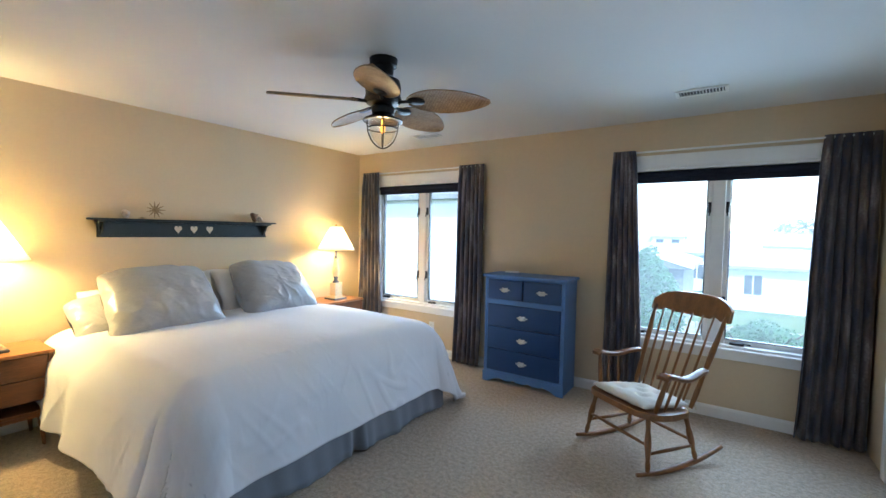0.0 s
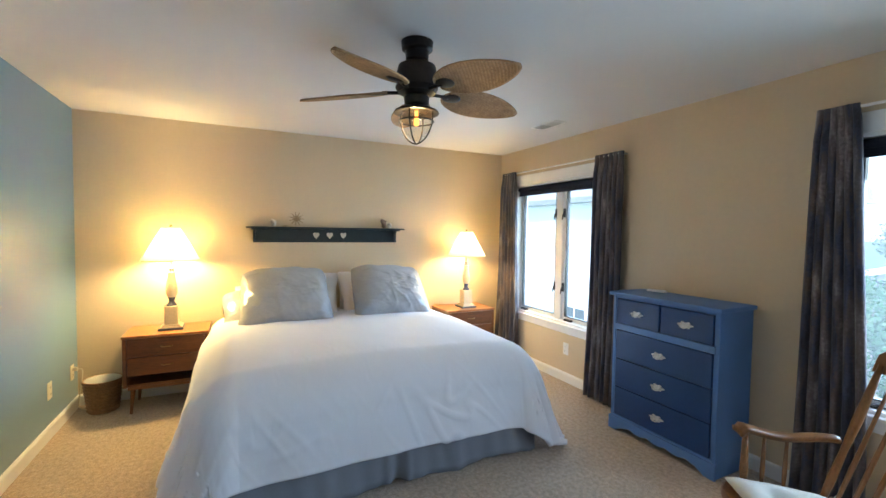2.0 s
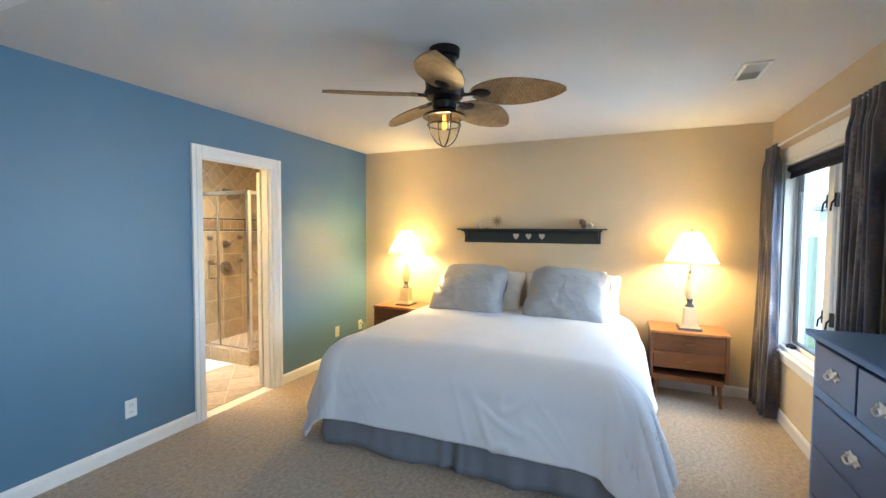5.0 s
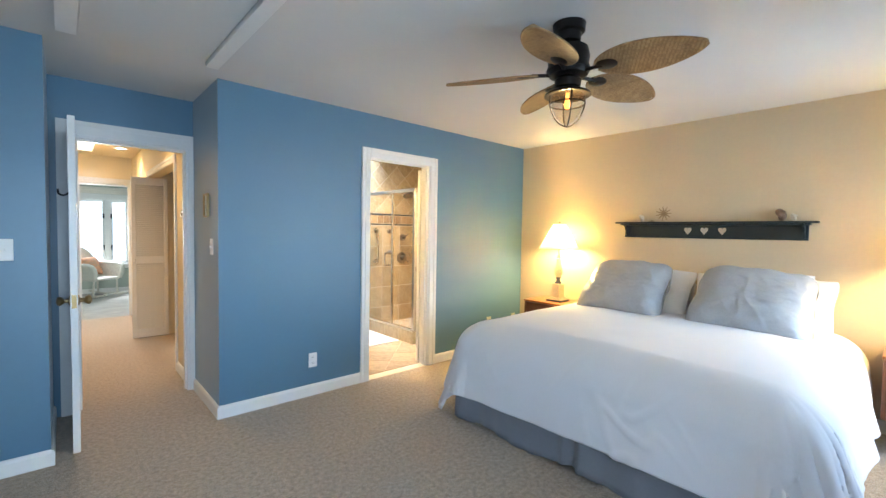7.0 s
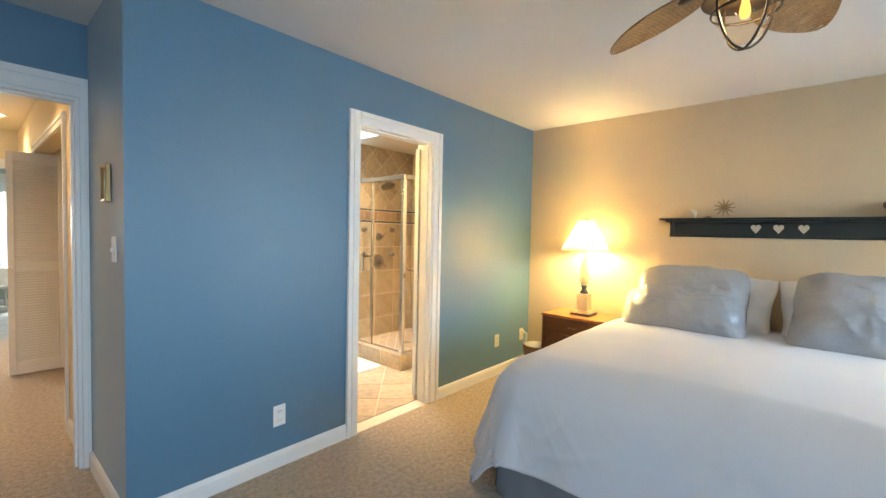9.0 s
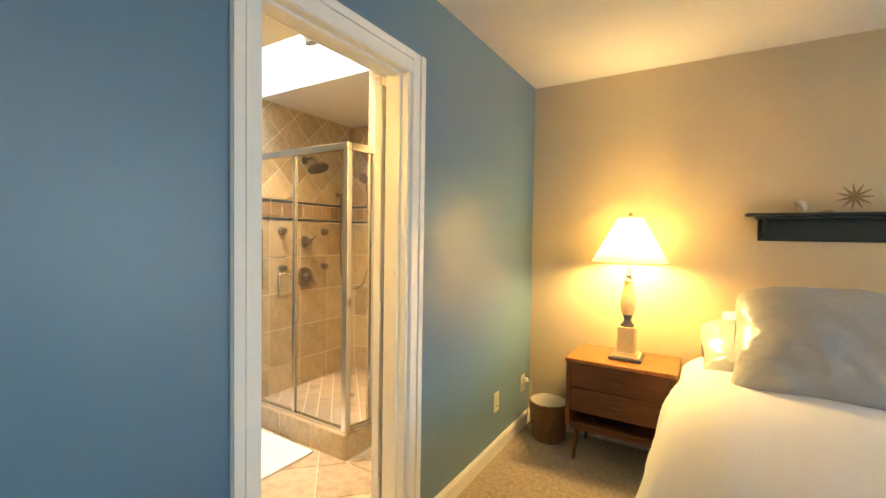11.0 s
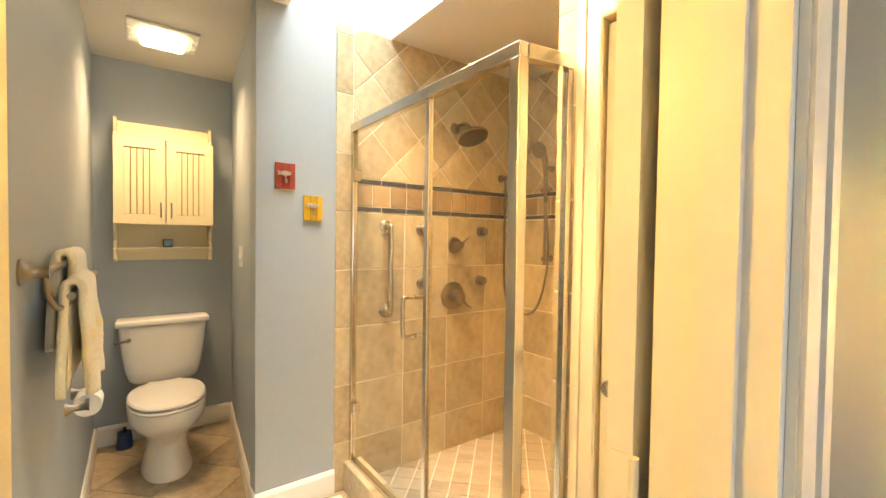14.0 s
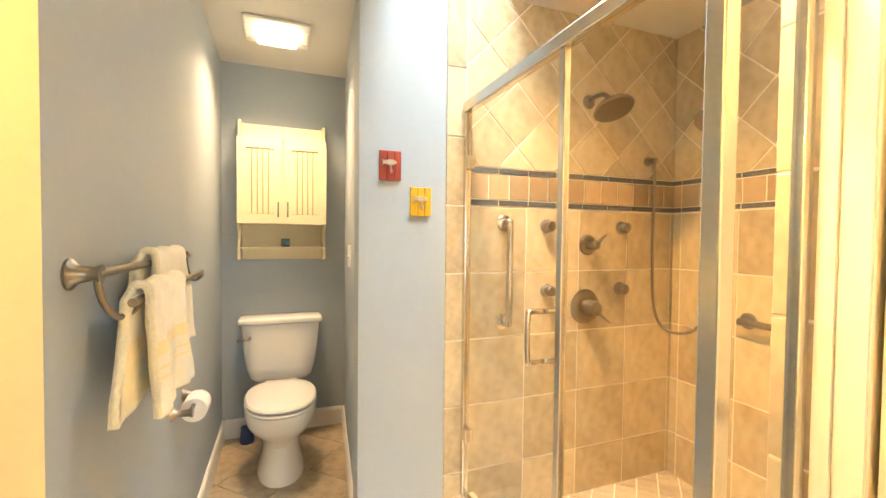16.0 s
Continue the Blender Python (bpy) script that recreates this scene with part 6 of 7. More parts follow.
part("bar", tube(curve([(0.0, -0.30, 0), (0.05, -0.295, 0), (0.06, -0.26, 0), (0.06, 0.26, 0), (0.05, 0.295, 0), (0.0, 0.30, 0)], 6), 0.015, 12), NICKEL, gb, smooth=True)
for s in (-0.3, 0.3):
    part("flange", lathe(rosette(0.038, 0.012), 20, m=Matrix.Translation((0, s, 0)) @ Matrix.Rotation(radians(90), 4, "Y")), NICKEL, gb, smooth="auto")
for x, z, r, ln, label in ((-3.55, 1.30, 0.052, 0.075, "small satin nickel shower diverter"), (-3.54, 0.985, 0.088, 0.09, "large satin nickel shower valve with a lever")):
    th = thing("shower_valve", x, YF, z, 0, label, "shower valve", "shower valves")
    rot = Matrix.Rotation(radians(-90), 4, "X")
    part("escutcheon", lathe([(r, 0.0), (r, 0.006), (r * 0.9, 0.014), (r * 0.45, 0.018), (r * 0.42, 0.05)], 32, m=rot), NICKEL, th, smooth="auto")
    part("hub", lathe([(r * 0.42, 0.045), (r * 0.44, 0.06), (r * 0.38, ln), (r * 0.1, ln + 0.008)], 20, m=rot), NICKEL, th, smooth="auto")
    part("lever", tube([(0, ln - 0.012, 0), (-0.5 * r, ln, -0.55 * r if r > 0.06 else 0.6 * r), (-0.9 * r, ln + 0.006, -0.8 * r if r > 0.06 else 0.95 * r)], [0.010, 0.008, 0.006], 10), NICKEL, th, smooth=True)
for x, z in ((-3.30, 1.39), (-3.765, 1.39), (-3.305, 1.075), (-3.76, 1.07)):
    th = thing("body_spray", x, YF, z, 0, "round satin nickel body spray on the tile", "body spray", "body sprays")
    rot = Matrix.Rotation(radians(-90), 4, "X")
    part("flange", lathe(rosette(0.034, 0.014), 20, m=rot), NICKEL, th, smooth="auto")
    part("nozzle", lathe([(0.022, 0.012), (0.026, 0.02), (0.027, 0.045), (0.022, 0.052), (0.0, 0.050)], 20, m=rot), NICKEL, th, smooth="auto")
sh_ = thing("rain_shower", -3.54, YF, 2.02, 0, "satin nickel rain shower head on a bent arm", "shower head")
part("flange", lathe(rosette(0.034, 0.014), 20, m=Matrix.Rotation(radians(-90), 4, "X")), NICKEL, sh_, smooth="auto")
part("arm", tube(curve([(0, 0, 0), (0, 0.06, 0.012), (0, 0.12, 0.0), (0, 0.155, -0.045)], 6), 0.011, 10), NICKEL, sh_, smooth=True)
mh = Matrix.Translation((0, 0.165, -0.06)) @ Matrix.Rotation(radians(24), 4, "X")
part("rose", lathe([(0.0, -0.032), (0.088, -0.032), (0.094, -0.024), (0.088, -0.012), (0.04, 0.005), (0.018, 0.014), (0.016, 0.03)], 32, m=mh), NICKEL, sh_, "broad round spray face", smooth="auto")
ho = thing("hand_shower_outlet", -3.94, YF, 1.75, 0, "satin nickel hose outlet with a metal hose", "shower hose")
part("elbow", lathe([(0.026, 0), (0.026, 0.006), (0.014, 0.012), (0.014, 0.05), (0.0, 0.055)], 18, m=Matrix.Rotation(radians(-90), 4, "X")), NICKEL, ho, smooth="auto")
part("hose", tube(curve([(0, 0.045, -0.01), (0, 0.05, -0.15), (0.005, 0.05, -0.5), (-0.01, 0.06, -0.8), (-0.05, 0.12, -0.90), (-0.11, 0.23, -0.86), (-0.150, 0.28, -0.62), (-0.135, 0.30, -0.40), (-0.105, 0.301, -0.17)], 8), 0.008, 8), NICKEL, ho, smooth=True)
sb = thing("slide_bar", -4.127, -1.668, 0, 0, "satin nickel slide bar with a hand shower", "slide bar")
part("bar", rod((0.06, 0, 1.18), (0.06, 0, 1.88), 0.010), NICKEL, sb)
for zz in (1.22, 1.80):
    part("bracket", lathe([(0.022, 0.0), (0.016, 0.012), (0.014, 0.06), (0.016, 0.075)], 16, m=Matrix.Translation((0, 0, zz)) @ Matrix.Rotation(radians(90), 4, "Y")), NICKEL, sb, smooth="auto")
part("holder", rod((0.06, -0.03, 1.66), (0.06, 0.04, 1.66), 0.016), NICKEL, sb)
hs = part("hand_shower", tube([(0.085, 0.02, 1.58), (0.09, 0.02, 1.75), (0.11, 0.02, 1.87), (0.13, 0.02, 1.90)], [0.012, 0.013, 0.012, 0.014], 10), NICKEL, sb, smooth=True)
part("rose", lathe([(0.0, -0.022), (0.05, -0.022), (0.054, -0.012), (0.04, 0.004), (0.015, 0.012)], 24, m=Matrix.Translation((0.14, 0.02, 1.905)) @ Matrix.Rotation(radians(-65), 4, "Y")), NICKEL, hs, smooth="auto")

# ---- bathroom: toilet recess ----
def ring_loft(sections, seg=36, square=None):
    """A smooth body through ovals (z, centre y, half width, half length back, half length front)."""
    bm = bmesh.new()
    rings = []
    for z, cy, w, lb, lf in sections:
        ring = []
        for k in range(seg):
            a = 6.28318 * k / seg
            c, s = math.cos(a), math.sin(a)
            ring.append(bm.verts.new((w * math.copysign(abs(c) ** (square or 0.85), c), cy + (lf if s > 0 else lb) * math.copysign(abs(s) ** (square or 0.9), s), z)))
        rings.append(ring)
    for a, b in zip(rings, rings[1:]):
        for k in range(seg):
            bm.faces.new((a[k], a[(k + 1) % seg], b[(k + 1) % seg], b[k]))
    bm.faces.new(rings[0])
    bm.faces.new(rings[-1])
    return bm


to = thing("toilet", -2.09, -3.225, 0, 0, "white porcelain toilet with its lid closed", "toilet")
part("bowl", ring_loft([(0.0, 0.40, 0.130, 0.20, 0.275), (0.03, 0.40, 0.124, 0.20, 0.268), (0.11, 0.40, 0.104, 0.19, 0.225), (0.18, 0.42, 0.104, 0.19, 0.195), (0.235, 0.44, 0.125, 0.20, 0.215), (0.285, 0.445, 0.172, 0.225, 0.27), (0.32, 0.445, 0.188, 0.235, 0.292), (0.372, 0.445, 0.194, 0.24, 0.300), (0.39, 0.445, 0.190, 0.24, 0.296)]), PORCELAIN, to, smooth="auto")
part("pedestal_back", box(-0.115, 0.115, 0.03, 0.30, 0.22, 0.372, bevel=0.03), PORCELAIN, to, smooth="auto")
part("trapway", box(-0.085, 0.085, 0.05, 0.30, 0.0, 0.22, bevel=0.03), PORCELAIN, to, smooth="auto")
part("seat", ring_loft([(0.393, 0.455, 0.188, 0.215, 0.288), (0.401, 0.455, 0.195, 0.215, 0.297), (0.411, 0.455, 0.192, 0.215, 0.292)]), PORCELAIN, to, "white toilet seat ring", smooth="auto")
part("lid", ring_loft([(0.416, 0.455, 0.188, 0.215, 0.284), (0.427, 0.455, 0.193, 0.217, 0.290), (0.437, 0.455, 0.185, 0.21, 0.280), (0.442, 0.455, 0.13, 0.15, 0.21)]), PORCELAIN, to, "closed white toilet lid", smooth="auto")
for s in (-1, 1):
    part("seat_hinge", rod((s * 0.07 - 0.02, 0.235, 0.425), (s * 0.07 + 0.02, 0.235, 0.425), 0.012), PORCELAIN, to)
bm = ring_loft([(0.405, 0.09, 0.13, 0.06, 0.07), (0.415, 0.092, 0.165, 0.078, 0.085), (0.44, 0.096, 0.188, 0.088, 0.093), (0.50, 0.099, 0.205, 0.094, 0.097), (0.60, 0.102, 0.22, 0.097, 0.10), (0.775, 0.104, 0.236, 0.099, 0.103)], 48, 0.38)
part("tank", bm, PORCELAIN, to, smooth="auto")
part("tank_lid", box(-0.248, 0.248, 0.0, 0.215, 0.776, 0.815, bevel=0.012, seg=3), PORCELAIN, to, smooth="auto")
lv = part("flush_lever", tube([(0.18, 0.205, 0.70), (0.18, 0.225, 0.70), (0.205, 0.232, 0.699), (0.25, 0.228, 0.692)], [0.012, 0.010, 0.007, 0.008], 10), NICKEL, to, "nickel flush lever", smooth=True)
tb = thing("toilet_brush", -1.885, -3.15, 0, 0, "dark blue toilet brush holder on the floor", "toilet brush")
part("holder", lathe([(0.042, 0.0), (0.044, 0.02), (0.036, 0.09), (0.038, 0.10), (0.0, 0.10)], 20), material("dark_blue_plastic", (0.02, 0.05, 0.16), 0.4), tb, smooth="auto")
part("grip", rod((0, 0, 0.098), (0, 0, 0.13), 0.009), BLACK, tb)

GROOVE = material("ochre_routed_groove", (0.42, 0.30, 0.12), 0.6, var=0.05, bump=0.03)
cb = thing("wall_cabinet", -2.10, -3.245, 0, 0, "ivory wall cabinet with beadboard doors and a shelf", "cabinet")
D_ = 0.185
for s in (-1, 1):
    prof = [(0.002, 1.175), (0.13, 1.175), (0.145, 1.19), (0.15, 1.25), (0.115, 1.30), (0.13, 1.36), (D_, 1.405), (D_, 1.93), (0.13, 1.945), (0.10, 1.965), (0.095, 2.05), (0.075, 2.065), (0.002, 2.065)]
    m = Matrix(((0, 0, 1, s * 0.256 - 0.008), (1, 0, 0, 0), (0, 1, 0, 0), (0, 0, 0, 1)))
    part("side_panel", slab(prof, 0.016, m), IVORYCAB, cb)
part("back_panel", box(-0.2475, 0.2475, 0.002, 0.014, 1.175, 2.045), IVORYCAB, cb)
part("top_rail", box(-0.2475, 0.2475, 0.06, 0.075, 1.965, 2.04, bevel=0.003), IVORYCAB, cb)
part("cabinet_top", box(-0.2475, 0.2475, 0.0145, D_, 1.935, 1.951), IVORYCAB, cb)
part("cabinet_floor", box(-0.2475, 0.2475, 0.0145, D_, 1.405, 1.421), IVORYCAB, cb)
part("lower_shelf", box(-0.2475, 0.2475, 0.0145, 0.14, 1.245, 1.259), IVORYCAB, cb)
part("towel_rail_board", box(-0.2475, 0.2475, 0.0145, 0.03, 1.175, 1.2445), IVORYCAB, cb)
for s in (-1, 1):
    a, b = sorted((s * 0.003, s * 0.262))
    door = part("door", box(a + 0.001, b - 0.001, D_ + 0.001, D_ + 0.006, 1.406, 1.929), GROOVE, cb)
    bm = bmesh.new()
    for q in ((a, a + 0.05, 1.405, 1.93), (b - 0.05, b, 1.405, 1.93), (a + 0.05, b - 0.05, 1.87, 1.93), (a + 0.05, b - 0.05, 1.405, 1.465)):
        box(q[0], q[1], D_ + 0.0062, D_ + 0.020, q[2], q[3], bm=bm)
    part("door_frame", bm, IVORYCAB, door)
    for k in range(5):
        w = (b - a - 0.10) / 5
        part("bead_board", box(a + 0.05 + k * w + (0.003 if k else 0.0002), a + 0.05 + (k + 1) * w - (0.003 if k < 4 else 0.0002), D_ + 0.0062, D_ + 0.0155, 1.467, 1.862, bevel=0.002, seg=1), IVORYCAB, door)
    part("handle", tube([(s * 0.028, D_ + 0.02, 1.45), (s * 0.028, D_ + 0.036, 1.455), (s * 0.028, D_ + 0.036, 1.535), (s * 0.028, D_ + 0.02, 1.54)], 0.0045, 8), NICKEL, door, "slim nickel bar handle")
cl = thing("small_clock", -2.115, -3.16, 1.259, 0, "small dark cube clock on the cabinet shelf", "clock")
part("case", box(-0.026, 0.026, -0.026, 0.026, 0.0, 0.052, bevel=0.003), BLACK, cl)
part("display", box(-0.02, 0.02, 0.0262, 0.0272, 0.012, 0.042), material("dim_green_glass", (0.01, 0.06, 0.04), 0.15), cl)

# ceiling light over the toilet
LENS = glow("frosted_lens", (1.0, 0.88, 0.66), 1.6)
fl = thing("bath_ceiling_light", -2.07, -2.69, CB, 0, "lit square ceiling fan light with a vent frame", "ceiling light")
part("vent_frame", box(-0.165, 0.165, -0.15, 0.15, -0.018, -0.001, bevel=0.008), WHITE, fl)
for s in (-1, 1):
    for k in range(4):
        part("slat", box(*sorted((s * 0.135, s * 0.16)), -0.10 + 0.05 * k, -0.07 + 0.05 * k, -0.021, -0.0182), WHITE, fl)
part("lens", box(-0.105, 0.105, -0.09, 0.09, -0.055, -0.0185, bevel=0.02, seg=3), LENS, fl, "glowing frosted lens", smooth="auto")
lamp("bath_light", "AREA", pose(-2.07, -2.69, CB - 0.065), 2.4, (1.0, 0.73, 0.47), 0.24, 0.20)

# towel bar and towels
XT = -1.7285
tr = thing("towel_bar", XT, 0, 0, 0, "satin nickel double towel bar on the wall", "towel bar")
for y in (-1.16, -1.93):
    part("rosette", lathe([(0.030, 0.0), (0.030, 0.006), (0.018, 0.016), (0.013, 0.04), (0.018, 0.052)], 20, m=Matrix.Translation((0, y, 1.255)) @ Matrix.Rotation(radians(-90), 4, "Y")), NICKEL, tr, smooth="auto")
    part("arm", tube(curve([(-0.042, y, 1.255), (-0.046, y - 0.02, 1.20), (-0.060, y - 0.05, 1.165), (-0.075, y - 0.09, 1.17), (-0.082, y - 0.11, 1.185)], 5), 0.007, 8), NICKEL, tr, smooth=True)
part("bar", rod((-0.044, -1.16, 1.255), (-0.044, -1.99, 1.255), 0.009), NICKEL, tr)
part("bar", rod((-0.082, -1.22, 1.19), (-0.082, -2.02, 1.19), 0.009), NICKEL, tr)


def towel(xc, z, y0, y1, front, back_, seed, label):
    """A towel gathered over a bar: narrow at the fold, hanging in soft folds to uneven hems."""
    def at(u, v):
        L = front + back_ + 0.05
        s = v * L
        hang = max(0.0, back_ - s, s - back_ - 0.05)
        fold = min(1.0, hang / 0.12)
        mid, wide = (y0 + y1) / 2, (y1 - y0) * (0.94 + 0.08 * min(1.0, hang / 0.25))
        if s < back_:
            mid -= (y1 - y0) * 0.12 * min(1.0, hang / 0.2)
        if s > back_:
            wide *= 0.90
            mid += (y1 - y0) * 0.06
        wave = 0.008 * math.sin(u * 10 + seed * 1.7) + 0.004 * math.sin(u * 23 + seed)
        w = fold * wave + 0.007 * noise.noise(Vector((u * 5, v * 6, seed)))
        hem = 0.02 * math.sin(u * 5 + seed) + 0.05 * (u - 0.5)
        y = mid + wide * (u - 0.5) + 0.010 * math.sin(v * 9 + seed) * fold
        if s < back_:
            x, zz = xc + 0.014 + abs(w) * 0.4, z - hang * (1 + hem)
        elif s > back_ + 0.05:
            x, zz = xc - 0.018 - 0.05 * hang + w, z - hang * (1 + hem)
        else:
            a = (s - back_) / 0.05 * math.pi
            x, zz = xc + 0.017 * math.cos(a), z + 0.017 * math.sin(a) + 0.004 * math.sin(u * 14 + seed)
        return Vector((x, y, zz))

    bm = sheet(at, 44, 60)
    ob = solid("towel", bm, TOWEL, label, "towel", "towels", smooth=True)
    thicken(ob, 0.018)
    return ob, at


for args in ((XT - 0.044, 1.268, -1.42, -1.80, 0.27, 0.24, 1, "cream terry towel folded over the upper bar"), (XT - 0.082, 1.203, -1.215, -1.60, 0.275, 0.245, 2, "cream terry towel with pale yellow bands over the lower bar")):
    ob, at = towel(*args)
    if args[6] == 2:
        for v0, n in ((0.70, 0.055), (0.80, 0.012), (0.84, 0.012)):
            bm = sheet(lambda u, v, v0=v0, n=n: at(u, v0 + n * v) + Vector((-0.0105, 0, 0)), 44, 4)
            part("stripe", bm, TOWEL_STRIPE, ob, "pale yellow woven stripe", smooth=True)
        bm = sheet(lambda u, v: at(u, 0.02 + 0.24 * v) + Vector((-0.0105, 0, 0)), 44, 16)
        part("stripe", bm, TOWEL_STRIPE, ob, "pale yellow woven stripe", smooth=True)

tp = thing("toilet_paper_holder", XT, -2.02, 0.70, 0, "satin nickel paper holder on the wall", "paper holder")
for y in (-0.075, 0.12):
    part("post", lathe([(0.026, 0.0), (0.024, 0.008), (0.012, 0.025), (0.013, 0.058), (0.018, 0.070)], 18, m=Matrix.Translation((0, y, 0)) @ Matrix.Rotation(radians(-90), 4, "Y")), NICKEL, tp, smooth="auto")
part("spindle", rod((-0.060, -0.075, 0), (-0.060, 0.12, 0), 0.008), NICKEL, tp)
PAPER = material("white_tissue", (0.80, 0.78, 0.74), 0.95, var=0.02, bump=0.2)
rp = thing("toilet_roll", XT - 0.060, -2.02, 0.68, 0, "white toilet paper roll on its holder", "toilet paper")
part("roll", lathe([(0.016, -0.05), (0.043, -0.05), (0.045, -0.046), (0.045, 0.046), (0.043, 0.05), (0.016, 0.05), (0.016, -0.05)], 28, m=Matrix.Rotation(radians(90), 4, "X")), PAPER, rp, smooth="auto")

# fish plaques on the pier
FISHMETAL = material("pewter_fish", (0.45, 0.43, 0.40), 0.35, 0.8, var=0.2, scale=40, bump=0.3)
for x0, x1, z0, z1, col, nm in ((-2.473, -2.567, 1.568, 1.692, (0.30, 0.035, 0.02), "red"), (-2.608, -2.703, 1.42, 1.545, (0.62, 0.36, 0.02), "yellow")):
    cx, cz = (x0 + x1) / 2, (z0 + z1) / 2
    th = thing("wall_plaque", cx, -1.957, cz, 0, f"{nm} painted wooden plaque with a pewter fish hook", "plaque", "wall plaques")
    pm = material(f"{nm}_painted_wood", col, 0.55, var=0.25, scale=10, stretch=(8, 1, 1), bump=0.2)
    for k in range(3):
        w = 0.0945 / 3
        part("slat", box(-0.04725 + k * w + 0.0008, -0.04725 + (k + 1) * w - 0.0008, 0.001, 0.013, -0.0615, 0.0615, bevel=0.0015, seg=1), pm, th)
    m = Matrix(((1, 0, 0, 0), (0, 0, 1, 0.0135), (0, 1, 0, 0.012), (0, 0, 0, 1)))
    fish = [(0.026 * math.cos(t), 0.012 * math.sin(t)) for t in [0.35 + 5.58 * k / 20 for k in range(21)]]
    fish = fish + [(0.038, -0.013), (0.034, 0.0), (0.038, 0.013)]
    f = part("fish", slab(fish, 0.007, m, bevel=0.002), FISHMETAL, th, "pewter fish")
    part("hook", tube(curve([(0, 0.014, 0.0), (0, 0.018, -0.025), (0, 0.028, -0.032), (0, 0.034, -0.02)], 5), 0.004, 8), FISHMETAL, th, smooth=True)

# bath mat and skylight spots
MAT = material("white_bath_mat", (0.80, 0.78, 0.74), 0.95, var=0.05, scale=20, fine=150, bump=0.9, bump_scale=220, sheen=0.4)
solid("bath_mat", box(-2.79, -2.32, -1.90, -0.96, 0.0005, 0.016, bevel=0.006), MAT, "white cotton bath mat beside the shower kerb", "bath mat")
# The tan puts the can's backlit shade into its brushed metal colour.
SPOTWHITE = material("backlit_tan_metal", (0.42, 0.34, 0.24), 0.35, 0.7, var=0.06)
SPOTLENS = glow("spot_lens", (1.0, 0.8, 0.5), 2.0)
for y, aim in ((-1.62, (-3.55, -1.30, 0.9)), (-1.0, (-3.15, -0.7, 1.0))):
    th = thing("spot_light", -2.531, y, 2.80, 0, "satin metal cylinder spotlight on the skylight well", "spotlight", "skylight spotlights")
    part("base", rod((-0.002, 0, 0), (-0.03, 0, 0), 0.05), SPOTWHITE, th)
    part("stem", rod((-0.03, 0, 0), (-0.19, 0, -0.06), 0.008), SPOTWHITE, th)
    can = look((-2.531 - 0.2, y, 2.68), aim)
    can.translation -= Vector((-2.531, y, 2.80))
    part("can", lathe([(0.036, -0.16), (0.040, -0.16), (0.040, 0.04), (0.03, 0.055), (0.0, 0.055)], 24, m=can), SPOTWHITE, th, smooth="auto")
    part("lens", lathe([(0.0, -0.15), (0.034, -0.15), (0.034, -0.146), (0.0, -0.146)], 20, m=can), SPOTLENS, th, "glowing spot lens")
    eye = Vector((-2.531, y, 2.80)) + can @ Vector((0, 0, -0.165))
    lamp("spot_beam", "SPOT", look(eye, aim), 42, (1.0, 0.585, 0.215), 0.03, angle=92)
for x, y in ((-2.36, -1.16), (-2.34, -1.32)):
    th = thing("recessed_downlight", x, y, CB, 0, "dark round recessed ceiling fitting", "ceiling light", "bath downlights")
    part("trim_ring", lathe([(0.052, -0.001), (0.052, -0.012), (0.060, -0.012), (0.064, -0.001)], 24), BRONZE, th, smooth="auto")
    part("baffle", lathe([(0.0, -0.003), (0.0515, -0.003), (0.0515, -0.001)], 24), BLACK, th)

# vanity light on the wall beside the towel recess
va = thing("vanity_light", -1.05, -1.07, 2.0, 0, "brass vanity light bar with three lit globes", "wall light")
part("bar", box(-0.3, 0.3, 0.001, 0.03, -0.05, 0.05, bevel=0.006), BRASS, va)
for k in (-0.2, 0.0, 0.2):
    bm = bmesh.new()
    bmesh.ops.create_uvsphere(bm, u_segments=20, v_segments=12, radius=0.055, matrix=Matrix.Translation((k, 0.09, 0)))
    g_ = part("globe", bm, glow("vanity_globe", (1.0, 0.72, 0.36), 3.0), va, "glowing globe bulb", smooth=True)
    g_.visible_shadow = False
lamp("vanity_glow", "POINT", pose(-1.05, -0.98, 2.0), 12, (1.0, 0.64, 0.19), 0.08)

# ---- outdoors ----
GRASS = material("lawn", (0.07, 0.12, 0.04), 0.95, var=0.4, scale=0.6, fine=8, bump=0.3)
ASPHALT = material("pale_driveway", (0.38, 0.38, 0.37), 0.9, var=0.15, scale=1, fine=20)
SIDING = material("white_siding", (0.80, 0.81, 0.81), 0.7, var=0.04, scale=0.5, fine=5)
GREYSIDING = material("slate_siding", (0.17, 0.19, 0.21), 0.7, var=0.08, scale=0.5, fine=5)
ROOF = material("grey_shingle", (0.30, 0.32, 0.33), 0.9, var=0.2, scale=2, fine=12)
DARKPANE = material("house_window_glass", (0.06, 0.075, 0.085), 0.15, var=0.1)
# Distance haze is put into this paler, bluer leaf colour.
HAZELEAF = material("haze_pale_leaf", (0.10, 0.15, 0.12), 0.7, var=0.3, scale=2, fine=10, bump=0.0)
LEAF = material("shrub_leaf", (0.035, 0.12, 0.045), 0.6, var=0.45, scale=3, fine=20, bump=0.1)
BARK = material("bark", (0.09, 0.065, 0.045), 0.9, var=0.3, scale=12, bump=0.5)
GZ = -2.9
struct("ground", box(-600, 600, -600, 600, GZ - 0.3, GZ), GRASS, "lawn and distance around the house", "ground")
struct("road", box(-40, 40, 61.5, 67, GZ + 0.001, GZ + 0.02), ASPHALT, "pale asphalt street", "road")


